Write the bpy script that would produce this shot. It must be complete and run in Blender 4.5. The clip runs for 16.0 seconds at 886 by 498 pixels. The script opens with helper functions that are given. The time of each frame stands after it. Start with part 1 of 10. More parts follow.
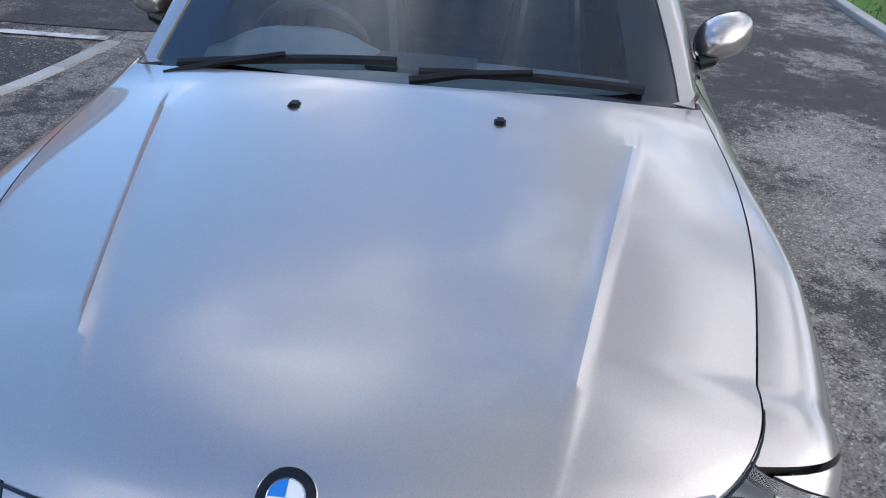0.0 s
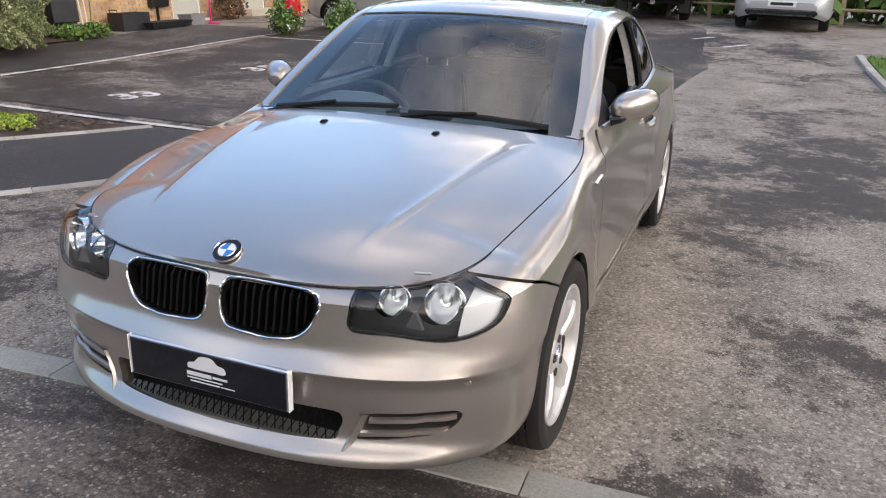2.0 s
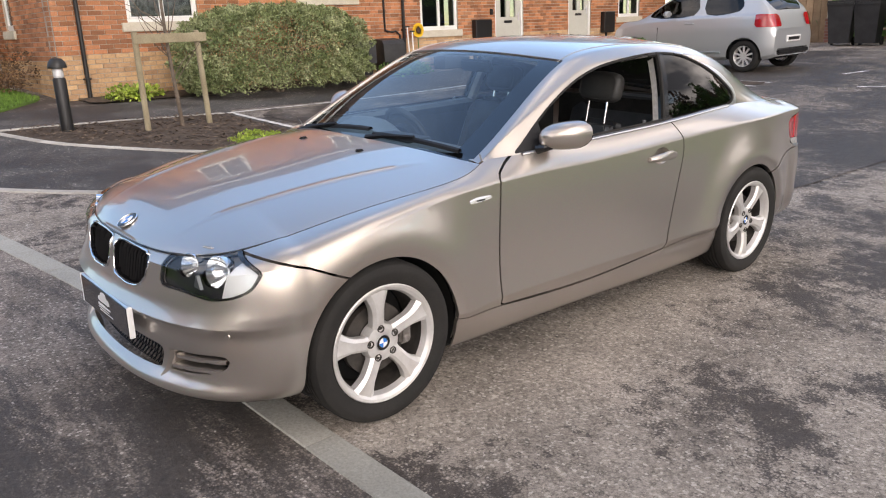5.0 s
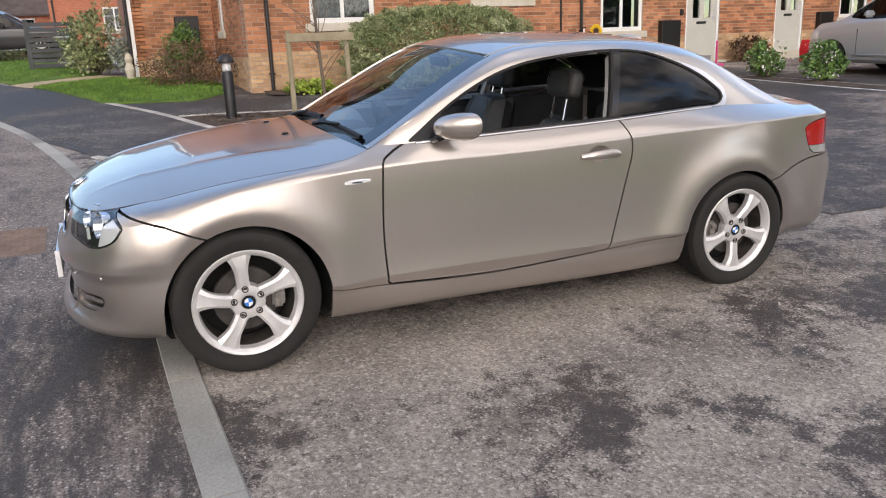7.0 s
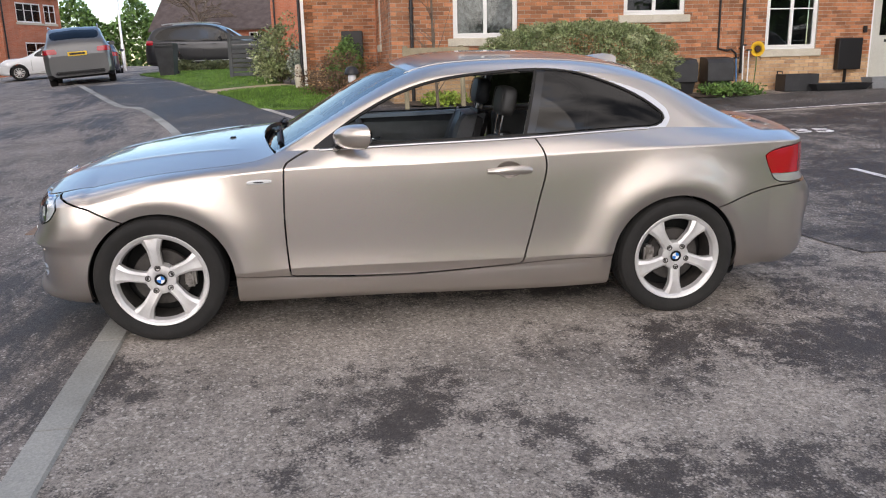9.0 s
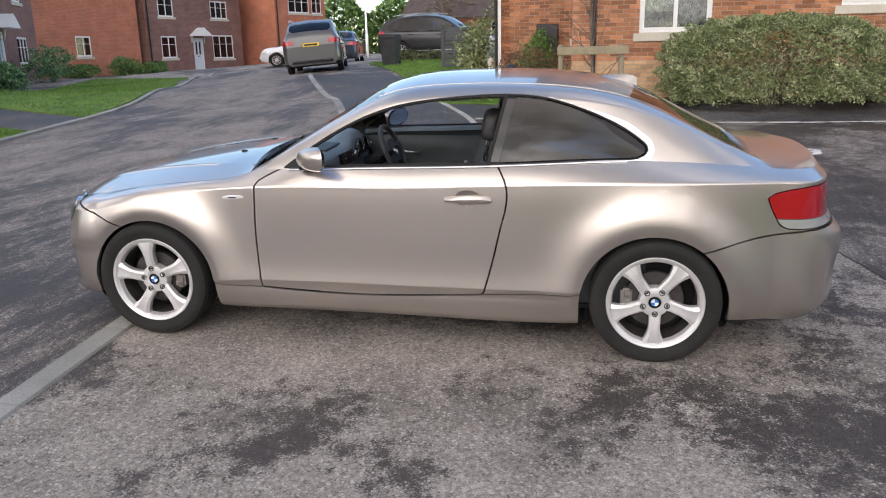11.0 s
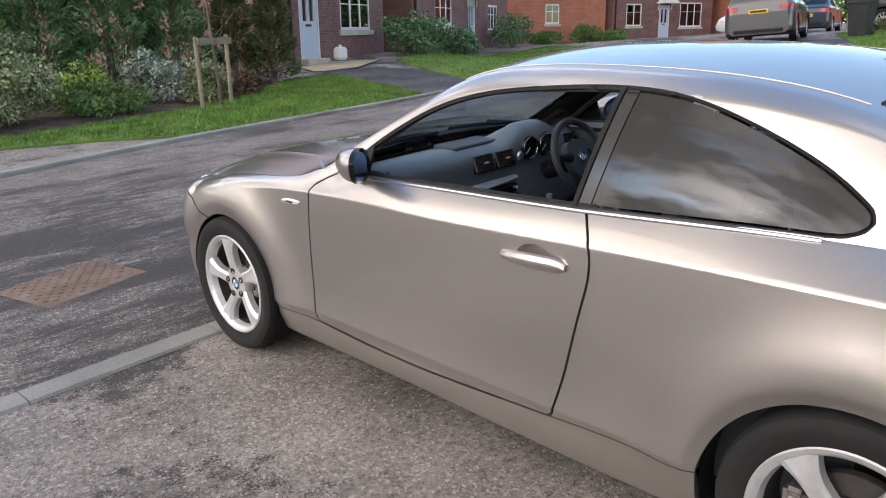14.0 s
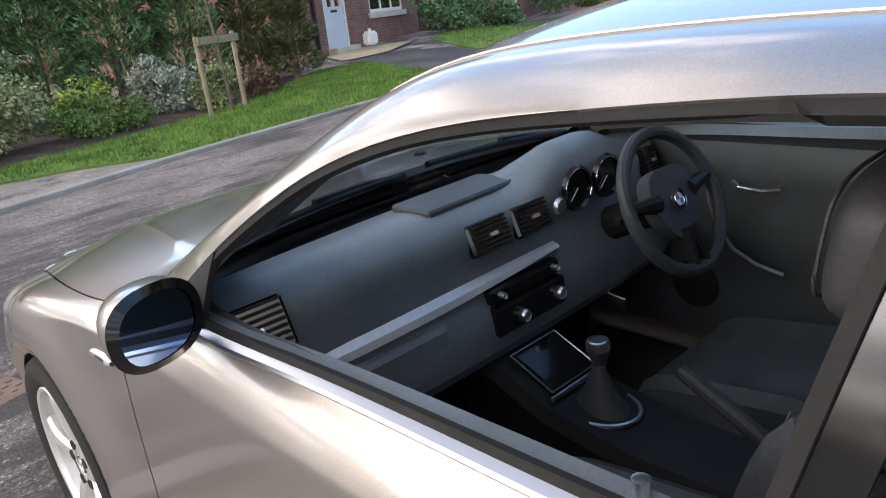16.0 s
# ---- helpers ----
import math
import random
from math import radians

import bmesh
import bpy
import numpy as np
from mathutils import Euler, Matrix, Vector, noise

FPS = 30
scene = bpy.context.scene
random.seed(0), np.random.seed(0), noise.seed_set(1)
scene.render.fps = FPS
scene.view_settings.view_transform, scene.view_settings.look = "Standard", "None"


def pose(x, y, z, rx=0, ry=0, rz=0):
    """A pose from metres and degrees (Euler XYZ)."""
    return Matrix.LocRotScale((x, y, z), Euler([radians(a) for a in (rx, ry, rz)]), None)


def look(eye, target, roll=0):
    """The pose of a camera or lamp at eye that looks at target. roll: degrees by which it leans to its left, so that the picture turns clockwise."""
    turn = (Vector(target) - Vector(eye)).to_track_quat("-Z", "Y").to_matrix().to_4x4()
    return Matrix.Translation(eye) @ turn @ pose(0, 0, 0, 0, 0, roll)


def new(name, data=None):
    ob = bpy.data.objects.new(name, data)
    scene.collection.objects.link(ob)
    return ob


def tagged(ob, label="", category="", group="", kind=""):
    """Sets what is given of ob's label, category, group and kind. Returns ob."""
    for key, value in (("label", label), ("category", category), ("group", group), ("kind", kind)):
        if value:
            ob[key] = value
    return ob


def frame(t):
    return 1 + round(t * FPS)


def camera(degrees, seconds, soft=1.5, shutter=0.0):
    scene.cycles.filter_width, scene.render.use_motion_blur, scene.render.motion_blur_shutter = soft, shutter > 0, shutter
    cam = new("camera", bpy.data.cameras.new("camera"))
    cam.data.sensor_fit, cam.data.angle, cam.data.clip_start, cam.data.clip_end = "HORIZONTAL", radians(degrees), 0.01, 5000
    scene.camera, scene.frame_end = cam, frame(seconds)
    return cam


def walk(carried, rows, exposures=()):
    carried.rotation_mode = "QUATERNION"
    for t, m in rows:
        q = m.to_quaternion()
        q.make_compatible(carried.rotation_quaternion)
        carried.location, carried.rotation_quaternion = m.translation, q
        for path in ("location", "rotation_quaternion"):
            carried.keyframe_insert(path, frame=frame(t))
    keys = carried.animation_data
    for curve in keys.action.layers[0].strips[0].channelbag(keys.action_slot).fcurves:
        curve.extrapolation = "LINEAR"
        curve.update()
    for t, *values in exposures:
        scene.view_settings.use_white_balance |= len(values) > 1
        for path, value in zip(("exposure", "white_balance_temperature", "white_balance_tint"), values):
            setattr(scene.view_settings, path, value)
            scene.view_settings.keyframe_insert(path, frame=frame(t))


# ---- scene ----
cam = camera(59.6, 16.0, 1.1)
PATH = [
    (0, (0.298, -1.284, 1.553), (0.138, 0.426, 0.526), 0.7),
    (0.5, (0.488, -1.603, 1.519), (0.199, 0.076, 0.472), 1.1),
    (1, (0.685, -1.852, 1.509), (0.275, -0.156, 0.531), 0.6),
    (1.5, (0.954, -2.106, 1.487), (0.415, -0.36, 0.672), -0.6),
    (2, (1.338, -2.248, 1.452), (0.631, -0.499, 0.789), -0.7),
    (2.5, (1.686, -2.361, 1.439), (0.827, -0.653, 0.85), -0.8),
    (3, (2.044, -2.408, 1.436), (1.068, -0.751, 0.887), -2.0),
    (3.5, (2.397, -2.289, 1.42), (1.27, -0.726, 0.883), -2.2),
    (3.7, (2.492, -2.235, 1.426), (1.323, -0.704, 0.887), -2.1),
    (5.8, (3.409, -1.089, 1.381), (1.767, -0.077, 0.85), -3.0),
    (6, (3.509, -0.991, 1.366), (1.832, -0.035, 0.844), -3.1),
    (6.5, (3.837, -0.722, 1.352), (2.103, 0.127, 0.83), -2.7),
    (7, (4.023, -0.44, 1.326), (2.244, 0.31, 0.804), -2.2),
    (7.5, (4.263, -0.153, 1.335), (2.425, 0.465, 0.846), -2.7),
    (8, (4.507, 0.164, 1.312), (2.631, 0.664, 0.833), -1.7),
    (8.5, (4.576, 0.53, 1.291), (2.672, 0.914, 0.815), -1.2),
    (9, (4.65, 0.901, 1.298), (2.724, 1.156, 0.825), -1.4),
    (9.5, (4.735, 1.25, 1.341), (2.8, 1.378, 0.853), -0.6),
    (10, (4.719, 1.598, 1.352), (2.776, 1.601, 0.878), -0.7),
    (10.2, (4.709, 1.729, 1.374), (2.766, 1.656, 0.905), -1.0),
    (12.3, (3.961, 3.145, 1.517), (2.217, 2.356, 0.935), -0.2),
    (12.5, (3.851, 3.204, 1.513), (2.143, 2.344, 0.928), -0.1),
    (13, (3.468, 3.246, 1.477), (1.88, 2.174, 0.903), -1.1),
    (13.5, (3.027, 3.223, 1.429), (1.569, 1.971, 0.875), -1.5),
    (14, (2.583, 3.088, 1.407), (1.213, 1.737, 0.859), -0.8),
    (14.5, (2.177, 2.855, 1.427), (0.841, 1.469, 0.884), -1.2),
    (15, (1.79, 2.536, 1.394), (0.545, 1.072, 0.839), -2.7),
    (15.5, (1.479, 2.239, 1.347), (0.276, 0.758, 0.748), -5.2),
    (16, (1.24, 2.075, 1.338), (0.002, 0.621, 0.744), -6.8),
]
walk(cam, [(t, look(eye, target, roll)) for t, eye, target, roll in PATH], [(0, 1.80, 6150, 13), (0.5, 1.82, 6250, 13), (1, 1.87, 6750, 14), (2.5, 2.12, 7850, 16), (3.7, 2.14, 7900, 17), (6.0, 2.07, 7700, 17), (10.0, 1.86, 7250, 16), (12.5, 2.02, 7250, 16), (14.5, 2.02, 7200, 15), (15.4, 2.22, 7150, 15), (16, 2.28, 7300, 15)])

# ---- light ----
SUN = Vector((0.931, -0.235, 0.284)).normalized()
world = bpy.data.worlds.new("sky")
scene.world = world
world.use_nodes = True
wn, wl = world.node_tree.nodes, world.node_tree.links
sky = wn.new("ShaderNodeTexSky")
sky.sky_type, sky.sun_disc = "NISHITA", False
sky.sun_elevation, sky.sun_rotation = math.asin(SUN.z), math.atan2(SUN.x, SUN.y)
sky.air_density, sky.dust_density, sky.ozone_density = 1.0, 0.1, 3.0
w_co = wn.new("ShaderNodeTexCoord")
w_sep, w_lift, w_flat, w_map = wn.new("ShaderNodeSeparateXYZ"), wn.new("ShaderNodeMath"), wn.new("ShaderNodeVectorMath"), wn.new("ShaderNodeMapping")
w_lift.operation, w_lift.inputs[1].default_value, w_lift.inputs[2].default_value = "MULTIPLY_ADD", 1.0, 0.28
w_flat.operation = "DIVIDE"
w_map.inputs["Scale"].default_value = (1.0, 1.0, 0.3)
w_map.inputs["Location"].default_value = (1.7, 0.6, 0.0)
w_noise = wn.new("ShaderNodeTexNoise")
w_noise.inputs["Scale"].default_value, w_noise.inputs["Detail"].default_value, w_noise.inputs["Roughness"].default_value = 1.5, 9.0, 0.6
w_ramp = wn.new("ShaderNodeValToRGB")
w_ramp.color_ramp.elements[0].position, w_ramp.color_ramp.elements[1].position = 0.50, 0.64
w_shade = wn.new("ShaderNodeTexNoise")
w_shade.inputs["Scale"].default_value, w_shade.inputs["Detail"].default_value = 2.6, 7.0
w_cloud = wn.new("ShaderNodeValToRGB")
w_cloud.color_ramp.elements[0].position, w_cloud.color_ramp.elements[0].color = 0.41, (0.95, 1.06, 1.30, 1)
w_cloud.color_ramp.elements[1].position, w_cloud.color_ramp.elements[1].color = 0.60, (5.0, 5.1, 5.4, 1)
w_mix = wn.new("ShaderNodeMix")
w_mix.data_type = "RGBA"
wl.new(w_co.outputs["Generated"], w_sep.inputs[0])
wl.new(w_sep.outputs["Z"], w_lift.inputs[0])
wl.new(w_co.outputs["Generated"], w_flat.inputs[0])
wl.new(w_lift.outputs[0], w_flat.inputs[1])
wl.new(w_flat.outputs[0], w_map.inputs["Vector"])
wl.new(w_map.outputs[0], w_noise.inputs["Vector"])
wl.new(w_map.outputs[0], w_shade.inputs["Vector"])
w_cover, w_sum = wn.new("ShaderNodeMapRange"), wn.new("ShaderNodeMath")
w_cover.inputs["From Min"].default_value, w_cover.inputs["From Max"].default_value, w_cover.inputs["To Min"].default_value, w_cover.inputs["To Max"].default_value = -0.80, 0.35, -0.14, 0.20
w_cover.interpolation_type = "SMOOTHSTEP"
w_sum.operation = "ADD"
wl.new(w_sep.outputs["X"], w_cover.inputs["Value"])
wl.new(w_noise.outputs["Fac"], w_sum.inputs[0])
wl.new(w_cover.outputs[0], w_sum.inputs[1])
wl.new(w_sum.outputs[0], w_ramp.inputs["Fac"])
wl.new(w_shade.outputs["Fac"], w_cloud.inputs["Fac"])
wl.new(w_ramp.outputs["Color"], w_mix.inputs["Factor"])
wl.new(sky.outputs["Color"], w_mix.inputs[6])
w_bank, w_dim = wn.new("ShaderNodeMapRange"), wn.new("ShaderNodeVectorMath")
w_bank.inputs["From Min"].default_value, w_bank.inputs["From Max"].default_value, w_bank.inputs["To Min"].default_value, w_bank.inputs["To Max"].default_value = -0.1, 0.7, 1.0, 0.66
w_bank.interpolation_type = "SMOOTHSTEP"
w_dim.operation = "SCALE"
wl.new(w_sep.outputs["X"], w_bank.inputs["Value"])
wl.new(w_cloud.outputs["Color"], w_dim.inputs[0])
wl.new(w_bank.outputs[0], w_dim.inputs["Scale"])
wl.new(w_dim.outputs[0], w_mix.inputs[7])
w_dot, w_pow, w_glow, w_veil = wn.new("ShaderNodeVectorMath"), wn.new("ShaderNodeMath"), wn.new("ShaderNodeMath"), wn.new("ShaderNodeVectorMath")
w_dot.operation, w_dot.inputs[1].default_value = "DOT_PRODUCT", SUN
w_pow.operation, w_pow.inputs[1].default_value = "POWER", 24.0
w_pow.use_clamp = True
w_glow.operation, w_glow.inputs[1].default_value, w_glow.inputs[2].default_value = "MULTIPLY_ADD", 2.2, 1.0
w_veil.operation = "SCALE"
wl.new(w_co.outputs["Generated"], w_dot.inputs[0])
w_pos = wn.new("ShaderNodeMath")
w_pos.operation, w_pos.inputs[1].default_value = "MAXIMUM", 0.0
wl.new(w_dot.outputs["Value"], w_pos.inputs[0])
wl.new(w_pos.outputs[0], w_pow.inputs[0])
wl.new(w_pow.outputs[0], w_glow.inputs[0])
w_away, w_deep = wn.new("ShaderNodeMapRange"), wn.new("ShaderNodeVectorMath")
w_away.inputs["From Min"].default_value, w_away.inputs["From Max"].default_value, w_away.inputs["To Min"].default_value, w_away.inputs["To Max"].default_value = -0.90, -0.05, 0.42, 1.0
w_away.interpolation_type = "SMOOTHSTEP"
w_deep.operation = "SCALE"
w_high = wn.new("ShaderNodeMath")
w_high.operation, w_high.inputs[1].default_value = "MULTIPLY_ADD", 0.55
wl.new(w_sep.outputs["Z"], w_high.inputs[0])
wl.new(w_sep.outputs["X"], w_high.inputs[2])
wl.new(w_high.outputs[0], w_away.inputs["Value"])
wl.new(w_mix.outputs[2], w_deep.inputs[0])
wl.new(w_away.outputs[0], w_deep.inputs["Scale"])
wl.new(w_deep.outputs[0], w_veil.inputs[0])
w_near, w_gap = wn.new("ShaderNodeMath"), wn.new("ShaderNodeMath")
w_near.operation, w_near.inputs[1].default_value = "POWER", 110.0
w_gap.operation, w_gap.inputs[1].default_value = "MULTIPLY_ADD", 2.2
wl.new(w_pos.outputs[0], w_near.inputs[0])
wl.new(w_near.outputs[0], w_gap.inputs[0])
wl.new(w_glow.outputs[0], w_gap.inputs[2])
wl.new(w_gap.outputs[0], w_veil.inputs["Scale"])
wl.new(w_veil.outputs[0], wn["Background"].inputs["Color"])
wn["Background"].inputs["Strength"].default_value = 0.145
lamp = bpy.data.lights.new("sun", "SUN")
lamp.energy, lamp.angle, lamp.color = 0.36, radians(70.0), (1.0, 0.96, 0.90)
sun = new("sun", lamp)
sun.matrix_basis = look(SUN * 30, (0, 0, 0))

# ---- mesh helpers ----
def mesh_object(name, verts, faces, material, parent=None, label="", smooth=True, matrix=None):
    me = bpy.data.meshes.new(name)
    me.from_pydata([tuple(map(float, v[:3])) for v in verts], [], [tuple(f) for f in faces])
    me.update()
    if smooth:
        me.polygons.foreach_set("use_smooth", [True] * len(me.polygons))
        me.set_sharp_from_angle(angle=radians(26))
    if material:
        me.materials.append(material)
    ob = new(name, me)
    if matrix is not None:
        ob.matrix_basis = matrix
    if parent is not None:
        ob.parent = parent
    if label:
        ob["label"] = label
    return ob


def part(name, bm, material, parent, label="", smooth=False):
    me = bpy.data.meshes.new(name)
    bmesh.ops.recalc_face_normals(bm, faces=bm.faces)
    bm.to_mesh(me)
    bm.free()
    if smooth:
        me.polygons.foreach_set("use_smooth", [True] * len(me.polygons))
        me.set_sharp_from_angle(angle=radians(26))
    me.materials.append(material)
    ob = new(name, me)
    if parent is not None:
        ob.parent = parent
    if label:
        ob["label"] = label
    return ob


def empty(name, m, label, category, group="", kind=""):
    ob = new(name)
    ob.empty_display_size = 0.1
    ob.matrix_basis = m
    return tagged(ob, label, category, group, kind)


def add_box(bm, x0, x1, y0, y1, z0, z1, bevel=0.0, m=None, seg=1):
    r = bmesh.ops.create_cube(bm, size=1)
    vs = r["verts"]
    for v in vs:
        v.co = Vector(((x0 + x1) / 2 + v.co.x * (x1 - x0), (y0 + y1) / 2 + v.co.y * (y1 - y0), (z0 + z1) / 2 + v.co.z * (z1 - z0)))
    if bevel > 0:
        es = list({e for v in vs for e in v.link_edges})
        r = bmesh.ops.bevel(bm, geom=es, offset=bevel, segments=seg, affect="EDGES", clamp_overlap=True)
        vs = list({v for f in r["faces"] for v in f.verts} | {v for v in vs if v.is_valid})
    if m is not None:
        bmesh.ops.transform(bm, matrix=m, verts=[v for v in vs if v.is_valid])
    return bm


def boxed(x0, x1, y0, y1, z0, z1, bevel=0.0, m=None, seg=1):
    return add_box(bmesh.new(), x0, x1, y0, y1, z0, z1, bevel, m, seg)


def add_tube(bm, pts, radius, sides=8, closed=False):
    """A round bar along the points; radius is a number or one for each point."""
    pts = [Vector(p) for p in pts]
    n = len(pts)
    rad = [radius] * n if isinstance(radius, (int, float)) else radius
    rings = []
    up = Vector((0.13, 0.21, 0.97))
    for i, p in enumerate(pts):
        a = pts[(i + 1) % n] if closed or i < n - 1 else p
        b = pts[i - 1] if closed or i > 0 else p
        d = (a - b).normalized()
        s = d.cross(up)
        if s.length < 0.05:
            s = d.cross(Vector((1, 0, 0)))
        s.normalize()
        u = s.cross(d)
        rings.append([bm.verts.new(p + rad[i] * (math.cos(2 * math.pi * k / sides) * s + math.sin(2 * math.pi * k / sides) * u)) for k in range(sides)])
    for i in range(n if closed else n - 1):
        r0, r1 = rings[i], rings[(i + 1) % n]
        for k in range(sides):
            bm.faces.new((r0[k], r0[(k + 1) % sides], r1[(k + 1) % sides], r1[k]))
    if not closed:
        bm.faces.new(rings[0][::-1])
        bm.faces.new(rings[-1])
    return bm


def tube(pts, radius, sides=8, closed=False):
    return add_tube(bmesh.new(), pts, radius, sides, closed)


def lathe(profile, axis="x", steps=48, closed=False):
    """Turns (radius, along) points round an axis."""
    bm = bmesh.new()
    rings = []
    for k in range(steps):
        a = 2 * math.pi * k / steps
        c, s = math.cos(a), math.sin(a)
        ring = []
        for r, h in profile:
            co = (h, r * c, r * s) if axis == "x" else (r * c, h, r * s) if axis == "y" else (r * c, r * s, h)
            ring.append(bm.verts.new(co))
        rings.append(ring)
    m = len(profile)
    for k in range(steps):
        a, b = rings[k], rings[(k + 1) % steps]
        for i in range(m if closed else m - 1):
            j = (i + 1) % m
            bm.faces.new((a[i], a[j], b[j], b[i]))
    bmesh.ops.remove_doubles(bm, verts=bm.verts, dist=1e-5)
    return bm


def prism(points, z0, z1, m=None):
    """A plate with the outline points (x, y)."""
    bm = bmesh.new()
    lo = [bm.verts.new((x, y, z0)) for x, y in points]
    hi = [bm.verts.new((x, y, z1)) for x, y in points]
    n = len(points)
    bm.faces.new(lo[::-1])
    bm.faces.new(hi)
    for i in range(n):
        bm.faces.new((lo[i], lo[(i + 1) % n], hi[(i + 1) % n], hi[i]))
    if m is not None:
        bmesh.ops.transform(bm, matrix=m, verts=bm.verts)
    return bm


def spline(xs, ys):
    """A natural cubic spline through the knots, straight beyond them."""
    xs, ys = np.asarray(xs, float), np.asarray(ys, float)
    n = len(xs)
    h = np.diff(xs)
    A, b = np.eye(n), np.zeros(n)
    for i in range(1, n - 1):
        A[i, i - 1], A[i, i], A[i, i + 1] = h[i - 1], 2 * (h[i - 1] + h[i]), h[i]
        b[i] = 6 * ((ys[i + 1] - ys[i]) / h[i] - (ys[i] - ys[i - 1]) / h[i - 1])
    m = np.linalg.solve(A, b)

    def value(x):
        x = np.asarray(x, float)
        i = np.clip(np.searchsorted(xs, x) - 1, 0, n - 2)
        t = np.clip(x, xs[0], xs[-1])
        a, c = xs[i + 1] - t, t - xs[i]
        y = (m[i] * a ** 3 + m[i + 1] * c ** 3) / (6 * h[i]) + (ys[i] / h[i] - m[i] * h[i] / 6) * a + (ys[i + 1] / h[i] - m[i + 1] * h[i] / 6) * c
        s0 = (ys[1] - ys[0]) / h[0] - h[0] * (2 * m[0] + m[1]) / 6
        s1 = (ys[-1] - ys[-2]) / h[-1] + h[-1] * (m[-2] + 2 * m[-1]) / 6
        return y + np.minimum(x - xs[0], 0) * s0 + np.maximum(x - xs[-1], 0) * s1
    return value


def rounded(points, steps=6):
    """A closed outline that runs smoothly through the points."""
    p = np.asarray(points, float)
    n = len(p)
    out = []
    for i in range(n):
        a, b, c, d = p[i - 1], p[i], p[(i + 1) % n], p[(i + 2) % n]
        for k in range(steps):
            t = k / steps
            out.append(0.5 * (2 * b + (c - a) * t + (2 * a - 5 * b + 4 * c - d) * t * t + (3 * b - a - 3 * c + d) * t ** 3))
    return np.array(out)


def signed(p, outline):
    """Distance of the points p (n, 2) to a closed outline, negative inside."""
    p, o = np.asarray(p, float), np.asarray(outline, float)
    a, b = o, np.roll(o, -1, 0)
    e = b - a
    w = p[:, None, :] - a[None]
    t = np.clip((w * e).sum(2) / np.maximum((e * e).sum(1), 1e-12), 0, 1)
    d = np.sqrt((((w - t[..., None] * e) ** 2).sum(2)).min(1))
    c1 = a[None, :, 1] <= p[:, None, 1]
    c2 = b[None, :, 1] > p[:, None, 1]
    cr = e[None, :, 0] * w[..., 1] - e[None, :, 1] * w[..., 0]
    wind = ((c1 & c2 & (cr > 0)).astype(int) - (~c1 & ~c2 & (cr < 0)).astype(int)).sum(1)
    return np.where(wind != 0, -d, d)


def grid_faces(nu, nv):
    return [(i * nv + j, (i + 1) * nv + j, (i + 1) * nv + j + 1, i * nv + j + 1) for i in range(nu - 1) for j in range(nv - 1)]


def clip(V, F, field):
    """Keeps what has a negative field, cut cleanly along zero. Columns of V past the third travel along."""
    f = np.where(np.abs(field) < 1e-7, 1e-7, field)
    rows, extra, cut = list(V), [], {}
    neg = f < 0
    out = []
    for face in F:
        k = sum(bool(neg[i]) for i in face)
        if k == 0:
            continue
        if k == len(face):
            out.append(tuple(face))
            continue
        poly = []
        for a, b in zip(face, face[1:] + face[:1]):
            if neg[a]:
                poly.append(a)
            if neg[a] != neg[b]:
                key = (min(a, b), max(a, b))
                if key not in cut:
                    i, j = key
                    t = f[i] / (f[i] - f[j])
                    cut[key] = len(rows)
                    rows.append(V[i] + t * (V[j] - V[i]))
                poly.append(cut[key])
        if len(poly) > 2:
            out.append(tuple(poly))
    used = sorted({i for p in out for i in p})
    at = {i: n for n, i in enumerate(used)}
    return (np.array([rows[i] for i in used]) if used else np.zeros((0, V.shape[1]))), [tuple(at[i] for i in p) for p in out]


def vertex_normals(V, F):
    n = np.zeros((len(V), 3))
    for p in F:
        a, b, c = V[p[0], :3], V[p[1], :3], V[p[2], :3]
        q = np.cross(b - a, c - a)
        if len(p) > 3:
            q = q + np.cross(c - a, V[p[3], :3] - a)
        for i in p:
            n[i] += q
    return n / np.maximum(np.linalg.norm(n, axis=1), 1e-12)[:, None]


def shell(V, F, depth):
    """Turns the free edges of a sheet inwards by depth, with a hard edge."""
    if depth <= 0 or not len(V):
        return V[:, :3], F
    n = vertex_normals(V, F)
    once = {}
    for p in F:
        for a, b in zip(p, p[1:] + p[:1]):
            k = (min(a, b), max(a, b))
            once[k] = None if k in once else (a, b)
    rows, faces, top, low = list(V[:, :3]), list(F), {}, {}
    for e in once.values():
        if e is None or max(abs(V[e[0], 0]), abs(V[e[1], 0])) < 1e-4:
            continue
        for i in e:
            if i not in top:
                top[i] = len(rows)
                rows.append(V[i, :3])
                low[i] = len(rows)
                rows.append(V[i, :3] - depth * n[i])
        a, b = e
        faces.append((top[b], top[a], low[a], low[b]))
    return np.array(rows), faces


def flipped(V, F):
    W = V.copy()
    W[:, 0] *= -1
    return W, [tuple(p[::-1]) for p in F]


def outward(V, F, centre=(0.0, 1.4, 0.6)):
    """Turns the faces so that they look away from the centre."""
    n = vertex_normals(V, F)
    if len(V) and ((V[:, :3] - np.array(centre)) * n).sum() < 0:
        return [tuple(f[::-1]) for f in F]
    return F


def both(V, F):
    """A half and its twin, joined along the middle."""
    W, G = flipped(V, F)
    at, n = {}, len(V)
    for i in range(n):
        at[i + n] = i if abs(V[i, 0]) < 1e-4 else i + n
    rows, move = list(V), {}
    for i in range(n):
        if at[i + n] == i:
            move[i + n] = i
        else:
            move[i + n] = len(rows)
            rows.append(W[i])
    return np.array(rows), list(F) + [tuple(move[i + n] for i in f) for f in G]


